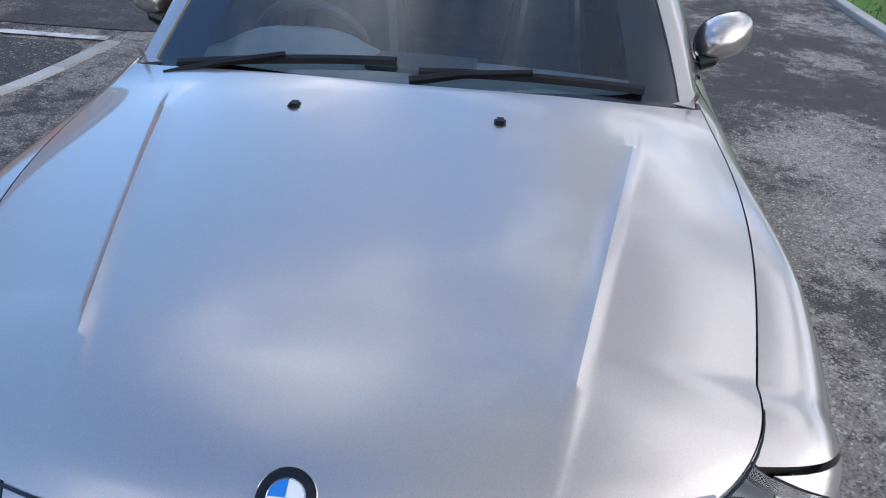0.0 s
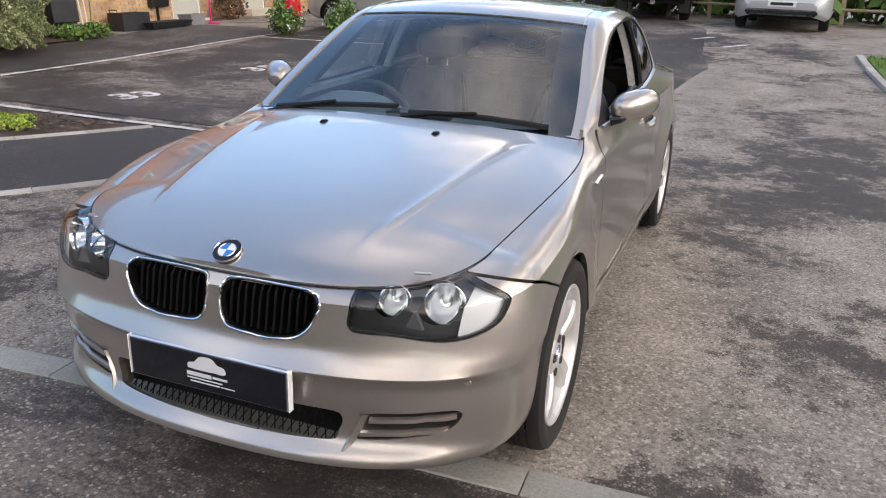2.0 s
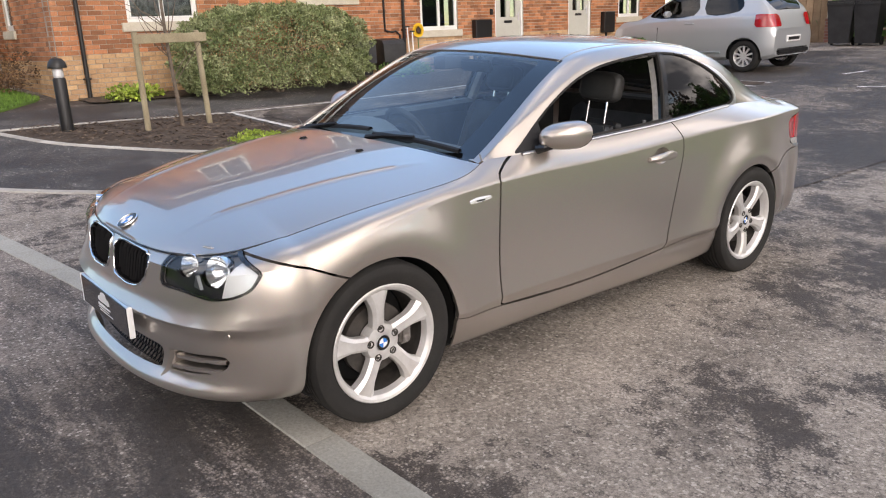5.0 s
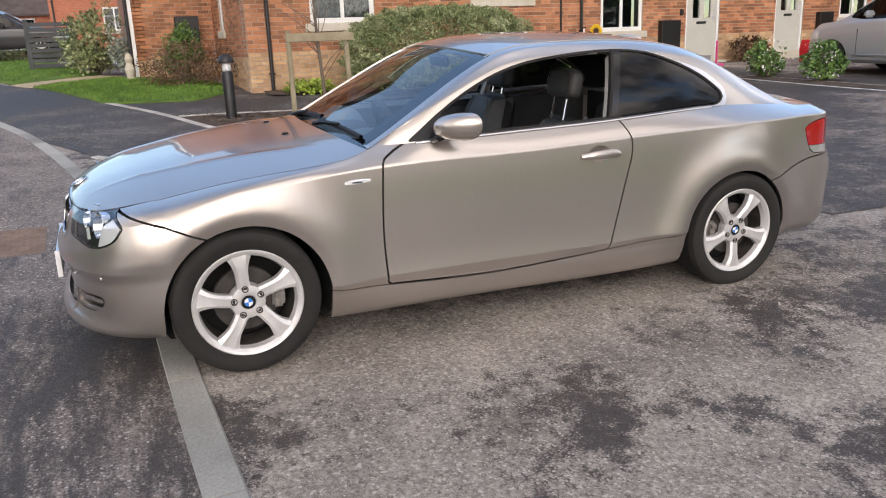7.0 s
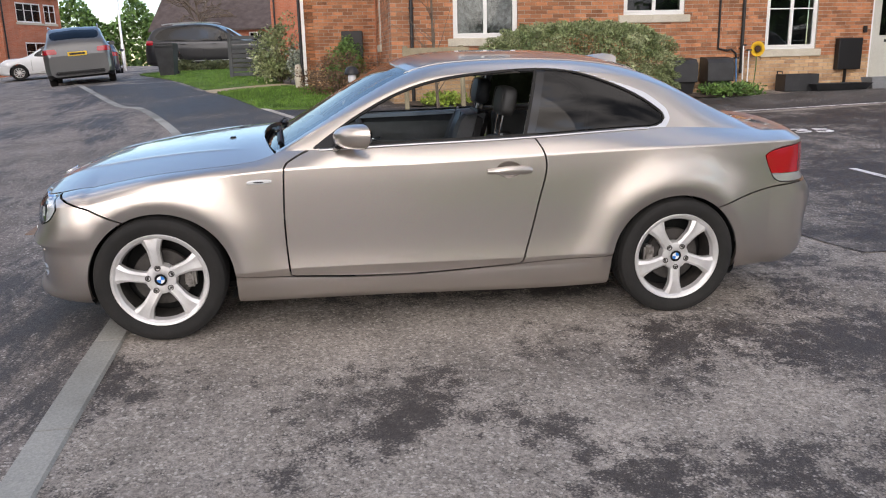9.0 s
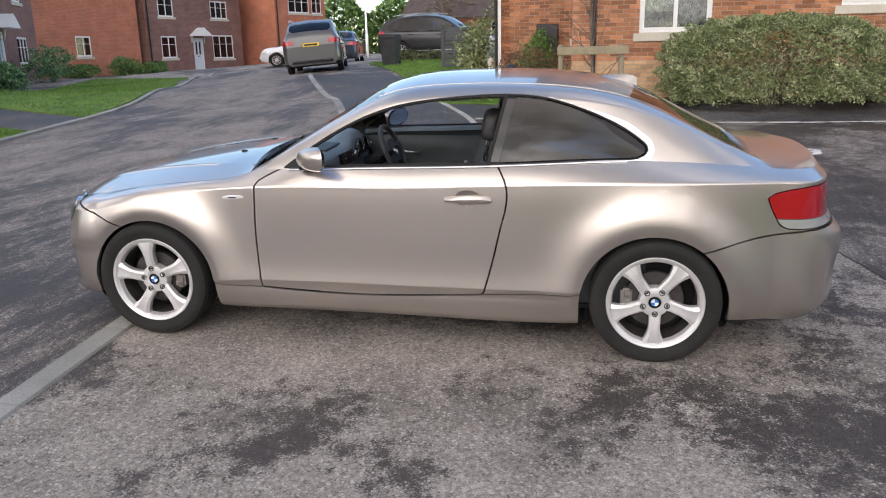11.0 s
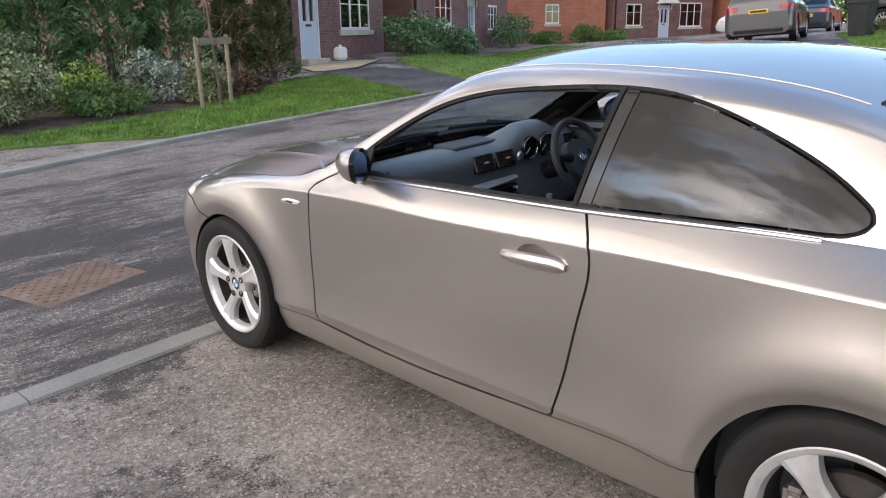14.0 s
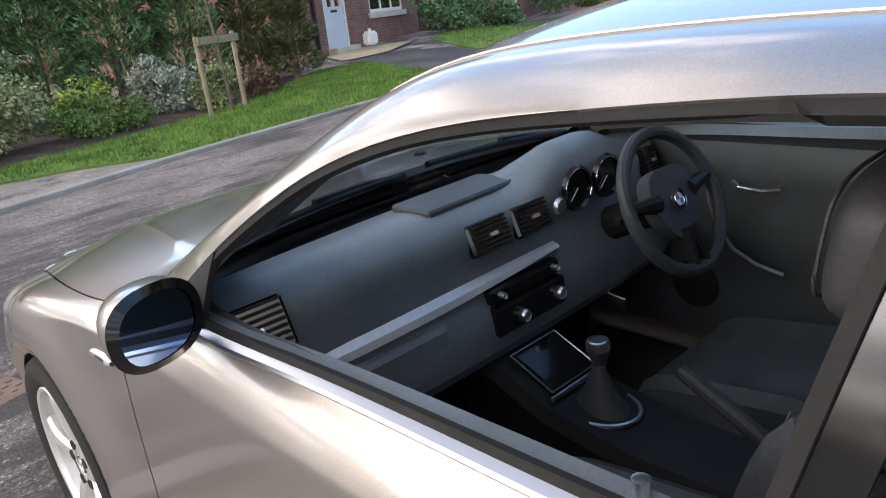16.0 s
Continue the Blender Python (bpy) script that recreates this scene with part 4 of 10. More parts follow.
# boot lid
edge_b = []
for y in np.linspace(3.02, 3.2, 12):
    edge_b.append((float(edge_x(y)), y, float(edge_z(y))))
for a in np.linspace(0, math.pi / 2, 36)[1:]:
    c, s = abs(math.cos(a)) ** (2 / REAR_N), abs(math.sin(a)) ** (2 / REAR_N)
    b = s * s * (3 - 2 * s)
    edge_b.append((edge_x(3.2) * c, 3.2 + (3.455 - 3.2) * s, edge_z(3.2) + (0.95 - edge_z(3.2)) * b))
rows = []
for xe, y, ze in edge_b:
    u = np.linspace(-1, 1, 41)
    lip = 0.016 * np.clip((y - 3.33) / 0.12, 0, 1) ** 2
    z = ze + (0.022 * (1 - np.clip((y - 3.2) / 0.255, 0, 1)) + 0.004) * (1 - np.abs(u) ** 2.5) + lip * (1 - np.abs(u) ** 6)
    rows.append(np.stack([xe * u, np.full(41, y), z], 1))
BL, BLF = np.concatenate(rows), grid_faces(len(rows), 41)
if vertex_normals(BL, BLF)[len(BL) // 2, 2] < 0:
    BLF = [f[::-1] for f in BLF]
BL, BLF = clip(BL, BLF, (3.145 - 0.04 * (BL[:, 0] / 0.55) ** 2) - BL[:, 1])
panel("boot_lid", BL, BLF, PAINT, car, 0.02)
for sx in (1, -1):
    line = [(sx * (float(rail_x(y)) - 0.035), y, float(roof_t(y)) - (float(roof_t(y)) - float(rail_z(y))) * (1 - 0.035 / float(rail_x(y))) ** 2 + 0.001) for y in np.linspace(1.24, 2.50, 30)]
    part("roof_moulding", tube(line, 0.0022, 6), PAINT, car, "thin moulding along the roof edge", True)

# ---- wheels ----
def roundel(name, parent, radius, m, label):
    """A round badge: black rim and blue and white quarters."""
    bm = lathe([(0.0, 0.0), (radius * 0.98, 0.0), (radius, 0.002), (radius * 0.96, 0.0045), (radius * 0.60, 0.0055)], "z", 32)
    bmesh.ops.transform(bm, matrix=m, verts=bm.verts)
    badge = part(name, bm, GLOSS_BLACK, parent, label, True)
    for k in range(4):
        bm = bmesh.new()
        c = bm.verts.new((0, 0, 0.0068))
        arc = [bm.verts.new((radius * 0.60 * math.cos(a), radius * 0.60 * math.sin(a), 0.006)) for a in np.linspace(k * math.pi / 2, (k + 1) * math.pi / 2, 9)]
        for a, b in zip(arc, arc[1:]):
            bm.faces.new((c, a, b))
        bmesh.ops.transform(bm, matrix=m, verts=bm.verts)
        part("badge_quarter", bm, BLUE if k % 2 else WHITE, badge)
    bm = lathe([(radius * 0.60, 0.0055), (radius * 0.63, 0.0072), (radius * 0.66, 0.0055)], "z", 32)
    add = lathe([(radius * 0.97, 0.004), (radius * 1.0, 0.0065), (radius * 1.04, 0.003), (radius * 1.03, 0.0)], "z", 32)
    bmesh.ops.transform(bm, matrix=m, verts=bm.verts)
    bmesh.ops.transform(add, matrix=m, verts=add.verts)
    part("badge_ring", bm, CHROME, badge, "", True)
    part("badge_ring", add, CHROME, badge, "", True)
    return badge


DISC = speckled("dull brake disc", [(0.3, (0.02, 0.018, 0.016)), (0.7, (0.055, 0.048, 0.043))], 18.0, 0.7, 0.1, 0.001)
TYRE_R, RIM_R = 0.317, 0.231


def wheel(parent, side, y, x, rear):
    """One wheel with its tyre, five-spoke rim and brake; its outer face looks to side (+1 or -1)."""
    base = Matrix.Translation((side * x, y, TYRE_R)) @ (Matrix.Identity(4) if side > 0 else Matrix.Rotation(math.pi, 4, "Z"))
    turn = (0.64 if rear else 0.12) * side
    prof = [(RIM_R - 0.004, 0.074), (RIM_R + 0.012, 0.088), (RIM_R + 0.045, 0.100), (TYRE_R - 0.028, 0.099), (TYRE_R - 0.010, 0.090), (TYRE_R - 0.002, 0.074)]
    for k in range(1, 6):
        g = -0.074 + 0.148 * (6 - k) / 6
        prof += [(TYRE_R, g + 0.006), (TYRE_R - 0.007, g + 0.003), (TYRE_R - 0.007, g - 0.003), (TYRE_R, g - 0.006)]
    prof += [(TYRE_R - 0.002, -0.074), (TYRE_R - 0.010, -0.090), (TYRE_R - 0.028, -0.099), (RIM_R + 0.012, -0.088), (RIM_R - 0.004, -0.074)]
    bm = lathe(prof, "x", 72)
    bmesh.ops.transform(bm, matrix=base, verts=bm.verts)
    hub = part("wheel", bm, RUBBER, parent, "black road tyre on a silver five-spoke alloy rim", True)
    rim = [(RIM_R - 0.006, 0.066), (RIM_R + 0.004, 0.086), (RIM_R + 0.000, 0.090), (RIM_R - 0.010, 0.087), (RIM_R - 0.022, 0.075), (RIM_R - 0.030, 0.050)]
    bm = lathe(rim, "x", 72)
    bmesh.ops.transform(bm, matrix=base, verts=bm.verts)
    part("rim", bm, ALLOY, hub, "", True)
    bm = lathe([(RIM_R - 0.030, 0.050), (RIM_R - 0.034, -0.075)], "x", 72)
    bmesh.ops.transform(bm, matrix=base, verts=bm.verts)
    part("rim_barrel", bm, DISC, hub, "dull inner rim", True)
    spokes = bmesh.new()
    us = np.linspace(0, 1, 13)
    for k in range(5):
        a0 = math.pi / 2 + 2 * math.pi * k / 5 + turn
        rings = []
        for u in us:
            r = 0.040 + u * (RIM_R - 0.018 - 0.040)
            half = 0.0255 + 0.003 * math.sin(u * math.pi) + 0.034 * max(0, (u - 0.50) / 0.50) ** 1.8 + 0.012 * max(0, (0.25 - u) / 0.25)
            x_out = 0.060 + 0.020 * math.sin(min(1, u * 1.15) * math.pi * 0.5) - 0.004 * u ** 4
            swirl = 0.10 * (1 - u) ** 2
            ring = []
            for h, dx in ((-1.0, -0.034), (-0.96, -0.006), (-0.55, 0.004), (0.0, 0.004 - 0.004 * u), (0.55, 0.004), (0.96, -0.006), (1.0, -0.034)):
                ang = a0 + swirl
                py, pz = r * math.cos(ang) - h * half * math.sin(ang), r * math.sin(ang) + h * half * math.cos(ang)
                ring.append(spokes.verts.new((x_out + dx, py, pz)))
            rings.append(ring)
        for a, b in zip(rings, rings[1:]):
            for i in range(6):
                spokes.faces.new((a[i], a[i + 1], b[i + 1], b[i]))
    bmesh.ops.transform(spokes, matrix=base, verts=spokes.verts)
    part("spokes", spokes, ALLOY, hub, "five flared silver spokes", True)
    bm = lathe([(0.0, 0.062), (0.031, 0.062), (0.034, 0.068), (0.050, 0.071), (0.072, 0.066), (0.078, 0.050), (0.078, 0.02)], "x", 40)
    bmesh.ops.transform(bm, matrix=base, verts=bm.verts)
    part("hub", bm, ALLOY, hub, "", True)
    roundel("wheel_badge", hub, 0.030, base @ Matrix.Translation((0.064, 0, 0)) @ Matrix.Rotation(math.pi / 2, 4, "Y"), "small blue and white roundel on a black cap")
    for k in range(5):
        a = math.pi / 2 + 2 * math.pi * k / 5 + turn + 0.05
        m = base @ Matrix.Translation((0.0035, 0.060 * math.cos(a), 0.060 * math.sin(a)))
        bm = lathe([(0.0, 0.066), (0.0075, 0.066), (0.009, 0.0645), (0.012, 0.0705), (0.0142, 0.0712), (0.0150, 0.064)], "x", 14)
        bmesh.ops.transform(bm, matrix=m, verts=bm.verts)
        part("wheel_bolt", bm, DISC, hub, "", True)
    bm = lathe([(0.078, 0.012), (0.082, 0.018), (0.140, 0.018), (0.142, 0.012), (0.142, -0.006)], "x", 48)
    bmesh.ops.transform(bm, matrix=base, verts=bm.verts)
    part("brake_disc", bm, DISC, hub, "worn brake disc", True)
    bm = lathe([(0.0, 0.024), (0.075, 0.026), (0.080, 0.010)], "x", 32)
    bmesh.ops.transform(bm, matrix=base, verts=bm.verts)
    part("disc_bell", bm, DISC, hub, "dull disc bell", True)
    sgn = (1 if not rear else -1) * side
    bm = boxed(-0.02, 0.040, sgn * 0.135 - 0.028, sgn * 0.135 + 0.028, -0.055, 0.055, 0.012, seg=2)
    add_box(bm, 0.035, 0.052, sgn * 0.130 - 0.016, sgn * 0.130 + 0.016, -0.040, -0.012, 0.005)
    add_box(bm, 0.035, 0.052, sgn * 0.130 - 0.016, sgn * 0.130 + 0.016, 0.012, 0.040, 0.005)
    bmesh.ops.transform(bm, matrix=base, verts=bm.verts)
    part("brake_caliper", bm, STEEL, hub, "grey brake caliper")
    bm = lathe([(0.0, -0.075), (RIM_R - 0.035, -0.075), (RIM_R - 0.034, -0.06)], "x", 32)
    bmesh.ops.transform(bm, matrix=base, verts=bm.verts)
    part("brake_shield", bm, UNDER, hub)
    return hub


for side in (1, -1):
    wheel(car, side, 0.0, 0.748, False)
    wheel(car, side, WHEELBASE, 0.752, True)
    for yc, zc, r in (ARCH_F, ARCH_R):
        bm = bmesh.new()
        rings = []
        for a in np.linspace(-0.5, math.pi + 0.5, 30):
            rings.append([bm.verts.new((side * x, yc + (r + e) * math.cos(a), max(0.2, zc + (r + e) * math.sin(a)))) for x, e in ((0.802, 0.006), (0.78, 0.012), (0.44, 0.012))])
        for a, b in zip(rings, rings[1:]):
            for i in range(2):
                bm.faces.new((a[i], a[i + 1], b[i + 1], b[i]))
        part("arch_liner", bm, UNDER, car, "black wheel arch liner", True)
part("underbody", boxed(-0.60, 0.60, -0.42, 3.20, 0.195, 0.225), UNDER, car, "black underbody")
part("engine_bulkhead", boxed(-0.66, 0.66, 0.50, 0.56, 0.21, 0.86), UNDER, car)
part("radiator_shroud", boxed(-0.46, 0.46, -0.555, -0.53, 0.21, 0.70), UNDER, car)
part("boot_bulkhead", boxed(-0.62, 0.62, 2.62, 2.66, 0.3, 0.96), CARPET, car)
for sx in (1, -1):
    part("lamp_box", boxed(min(sx * 0.36, sx * 0.66), max(sx * 0.36, sx * 0.66), -0.42, -0.40, 0.42, 0.74), UNDER, car)

# ---- front lamps, grille, plate ----
def on_front(x, z, out=0.0):
    """The place on the nose at (x, z), a little outside it."""
    k = np.argmin((np.abs(SKIN_V[:, 0]) - abs(x)) ** 2 + (SKIN_V[:, 2] - z) ** 2 + 100 * (SKIN_V[:, 1] > -0.2))
    return float(SKIN_V[k, 1]) - out


lamp_sheet = clip(SKIN_V, SKIN_F, lamp_field(SKIN_V) + 0.0008)
lamp_lens = panel("headlamp", *lamp_sheet, CLEAR, car, 0.0, -0.001, label="clear headlamp cover", mirror=True)
MESH_BLACK = material("black mesh", (0.004, 0.004, 0.005), 0.6, Specular_IOR_Level=0.15)
LAMP_DARK = material("dark lamp housing", (0.014, 0.015, 0.017), 0.35)
LAMP_GREY = material("silver lamp bezel", (0.24, 0.25, 0.26), 0.32, 0.7)
LAMP_MIRROR = material("lamp reflector", (0.86, 0.88, 0.90), 0.10, 0.95)
LAMP_WHITE = material("frosted lamp lens", (0.82, 0.83, 0.84), 0.24, 0.25, Coat_Weight=0.8)
BOWLS = ((0.618, 0.668, 0.053), (0.494, 0.671, 0.041))
for i, (lens, sx) in enumerate(zip(lamp_lens, (1, -1))):
    lens.visible_shadow = False
    V0, F0 = lamp_sheet
    if sx < 0:
        V0, F0 = flipped(V0, F0)
    flat = np.column_stack([np.abs(V0[:, 0]), V0[:, 1:]])
    E_, EF_ = clip(V0, F0, -(lamp_field(flat) + 0.0075))
    panel("lamp_seal", E_, EF_, GLOSS_BLACK, lens, 0.012, 0.0015, label="black seal round the headlamp")
    bound = lambda V: np.abs(V[:, 0]) - (0.672 + (V[:, 2] - 0.60) * 0.10)
    A_, AF_ = clip(V0, F0, bound(V0))
    for cx, cz, r in BOWLS:
        A_, AF_ = clip(A_, AF_, r - np.hypot(np.abs(A_[:, 0]) - cx, A_[:, 2] - cz - 0.004))
    brow = lambda V: V[:, 2] - 0.694 - 0.010 * np.cos((np.abs(V[:, 0]) - 0.556) * 44)
    panel("lamp_housing", *clip(A_, AF_, brow(A_)), LAMP_DARK, lens, 0.004, 0.030, label="dark grey lamp housing")
    panel("lamp_bezel", *clip(A_, AF_, -brow(A_)), LAMP_GREY, lens, 0.004, 0.026, label="silver bezel above the reflectors")
    softened(panel("turn_signal", *clip(V0, F0, -bound(V0)), LAMP_WHITE, lens, 0.002, 0.016, label="white turn signal lens")[0], 5)
    softened(lens, 5)
    for cx, cz, r in BOWLS:
        cy = on_front(cx, cz) + 0.046
        ax = Vector((sx * 0.30, -0.93, 0.20)).normalized()
        m = Matrix.Translation((sx * cx, cy, cz)) @ ax.to_track_quat("Z", "Y").to_matrix().to_4x4()
        bm = lathe([(0.0, -0.045), (r * 0.35, -0.042), (r * 0.75, -0.022), (r * 0.95, 0.004), (r, 0.012)], "z", 36)
        bmesh.ops.transform(bm, matrix=m, verts=bm.verts)
        part("reflector", bm, LAMP_MIRROR, lens, "bright round reflector", True)
        bm = lathe([(r, 0.010), (r * 1.02, 0.013), (r * 1.05, 0.012), (r * 1.06, -0.02)], "z", 36)
        bmesh.ops.transform(bm, matrix=m, verts=bm.verts)
        part("reflector_ring", bm, CHROME, lens, "", True)
        bm = lathe([(0.0, -0.016), (r * 0.12, -0.018), (r * 0.15, -0.03), (r * 0.15, -0.045)], "z", 16)
        bmesh.ops.transform(bm, matrix=m, verts=bm.verts)
        part("bulb", bm, SATIN, lens, "", True)
    m = Matrix.Translation((sx * 0.556, on_front(0.556, 0.625) + 0.030, 0.606))
    part("lamp_wedge", prism([(-0.025, -0.0), (0.025, 0.0), (0.004, 0.045), (-0.004, 0.045)], -0.006, 0.006, m @ Matrix.Rotation(math.pi / 2, 4, "X")), LAMP_GREY, lens)
    tip = boxed(-0.022, 0.022, -0.006, 0.006, -0.003, 0.003, 0.002, Matrix.Translation((sx * 0.555, -0.535, 0.742)) @ Matrix.Rotation(sx * 0.35, 4, "Z"))
    part("washer_cover", tip, PAINT, car, "small headlamp washer cover")


for sx in (1, -1):
    V0, F0 = clip(SKIN_V, SKIN_F, kidney_field(SKIN_V))
    A_, AF_ = clip(V0, F0, -(kidney_field(V0) + 0.007 - 0.0015 * np.clip((V0[:, 2] - 0.675) / 0.02, 0, 1)))
    if sx < 0:
        A_, AF_ = flipped(A_, AF_)
    ringp = panel("grille_frame", A_, AF_, GLOSS_BLACK, car, 0.03, -0.001, label="black kidney grille frame")[0]
    V1, F1 = clip(V0, F0, kidney_field(V0) + 0.006 - 0.0015 * np.clip((V0[:, 2] - 0.675) / 0.02, 0, 1))
    if sx < 0:
        V1, F1 = flipped(V1, F1)
    panel("grille_back", V1, F1, UNDER, ringp, 0.0, 0.05)
    loop = [(sx * p[0], on_front(p[0], p[1]) - 0.002, p[1]) for p in kidney_line]
    part("grille_trim", tube(loop + loop[:2], 0.0042, 8), CHROME, ringp, "chrome rim of the kidney grille", True)
    for k in range(11):
        x = 0.046 + k * 0.0225
        zz = [z for z in np.linspace(0.555, 0.715, 60) if signed([(x, z)], kidney_line)[0] < -0.007]
        if len(zz) < 4:
            continue
        bm = bmesh.new()
        pts = [(z, on_front(x, z)) for z in np.linspace(zz[0], zz[-1], 7)]
        ring = []
        for z, y in pts:
            ring.append([bm.verts.new((sx * (x + dx), y + dy, z)) for dx, dy in ((-0.0035, 0.016), (0.0, 0.010), (0.0035, 0.016), (0.0035, 0.045), (-0.0035, 0.045))])
        for a, b in zip(ring, ring[1:]):
            for i in range(5):
                bm.faces.new((a[i], a[(i + 1) % 5], b[(i + 1) % 5], b[i]))
        part("grille_slat", bm, MESH_BLACK, ringp)
roundel("bonnet_badge", car, 0.041, Matrix.Translation((0, -0.610, 0.738)) @ Matrix.Rotation(radians(28), 4, "X"), "blue and white roundel in a black ring on the bonnet")

# dealer plate: black, light edge, a white car shape and bars for the words
pl = Matrix.Translation((0.0, -0.738, 0.424)) @ Matrix.Rotation(radians(90), 4, "X")
PLATE_BLACK = material("plate black", (0.006, 0.007, 0.011), 0.25, 0.0, Coat_Weight=0.5)
bm = boxed(-0.262, 0.262, -0.062, 0.062, -0.016, 0.0, 0.004)
bmesh.ops.transform(bm, matrix=pl, verts=bm.verts)
plate = part("number_plate", bm, SATIN, car, "black dealer plate with a light edge and a white car shape")
bm = boxed(-0.256, 0.256, -0.056, 0.056, 0.0, 0.0035, 0.001)
bmesh.ops.transform(bm, matrix=pl, verts=bm.verts)
part("plate_face", bm, PLATE_BLACK, plate)
shape = rounded(((-0.062, 0.006), (-0.060, 0.020), (-0.040, 0.026), (-0.020, 0.044), (0.018, 0.046), (0.036, 0.030), (0.058, 0.024), (0.063, 0.008), (0.045, 0.003), (0.030, 0.004), (0.0, 0.003), (-0.035, 0.003), (-0.048, 0.004)), 4)
part("plate_emblem", prism([(x + 0.005, y + 0.002) for x, y in shape], 0.0038, 0.0046, pl), WHITE, plate)
bars = [(-0.062, 0.020, -0.016, -0.004), (0.024, 0.072, -0.013, -0.006), (-0.062, 0.055, -0.025, -0.021), (-0.052, 0.045, -0.035, -0.031), (0.050, 0.095, -0.0345, -0.0315)]
for x0, x1, y0, y1 in bars:
    part("plate_bar", boxed(x0, x1, y0, y1, 0.0038, 0.0046, 0, pl), WHITE, plate)
for sx in (-1, 1):
    part("plate_clip", boxed(sx * 0.265 - 0.002, sx * 0.265 + 0.002, -0.06, 0.062, -0.018, 0.004, 0.002, pl), WHITE, plate)

# lower intake: a mesh of thin bars, and slatted side openings
bm = bmesh.new()
for k in range(-27, 28):
    for d in (1, -1):
        pts = []
        for z in np.linspace(0.245, 0.365, 6):
            x = k * 0.026 + d * (z - 0.305) * 0.55
            if abs(x) < 0.385:
                pts.append((x, on_front(x, z) + 0.068, z))
        if len(pts) > 2:
            add_tube(bm, pts, 0.0022, 4)
part("intake_mesh", bm, MESH_BLACK, car, "black diamond mesh in the lower intake")
for sx in (1, -1):
    V0, F0 = clip(SKIN_V, SKIN_F, only(signed(xz(SKIN_V), fog_line), SKIN_V[:, 1] < -0.3))
    if sx < 0:
        V0, F0 = flipped(V0, F0)
    back = panel("side_intake", V0, F0, UNDER, car, 0.0, 0.05)[0]
    for z0, x0, x1 in ((0.346, 0.455, 0.675), (0.306, 0.43, 0.655)):
        bm = bmesh.new()
        ring = []
        for x in np.linspace(x0, x1, 10):
            z = z0 + (x - 0.55) * 0.10
            y = on_front(x, z)
            ring.append([bm.verts.new((sx * x, y + dy, z + dz)) for dy, dz in ((0.010, 0.010), (0.001, 0.006), (0.001, -0.006), (0.010, -0.010), (0.05, -0.008), (0.05, 0.008))])
        for a, b in zip(ring, ring[1:]):
            for i in range(6):
                bm.faces.new((a[i], a[(i + 1) % 6], b[(i + 1) % 6], b[i]))
        part("intake_slat", bm, PAINT, back, "painted slat across the side intake", True)
    bm = bmesh.new()
    ring = []
    for z in np.linspace(0.252, 0.362, 8):
        x = 0.395 + (z - 0.252) * 0.42
        y = on_front(x, z)
        ring.append([bm.verts.new((sx * (x + dx), y + dy, z)) for dx, dy in ((-0.018, 0.01), (0.0, -0.008), (0.016, 0.004), (0.016, 0.06), (-0.018, 0.06))])
    for a, b in zip(ring, ring[1:]):
        for i in range(5):
            bm.faces.new((a[i], a[(i + 1) % 5], b[(i + 1) % 5], b[i]))
    part("intake_blade", bm, PAINT, car, "painted upright blade beside the lower intake", True)
    for px, pz in ((0.30, 0.455), (0.70, 0.466)):
        y = on_front(px, pz)
        bm = lathe([(0.0, 0.002), (0.009, 0.002), (0.0105, 0.0), (0.012, -0.004)], "y", 16)
        bmesh.ops.transform(bm, matrix=Matrix.Translation((sx * px, y, pz)) @ Matrix.Rotation(math.pi + sx * px * 0.5, 4, "Z"), verts=bm.verts)
        part("parking_sensor", bm, PAINT, car, "round parking sensor in the bumper", True)

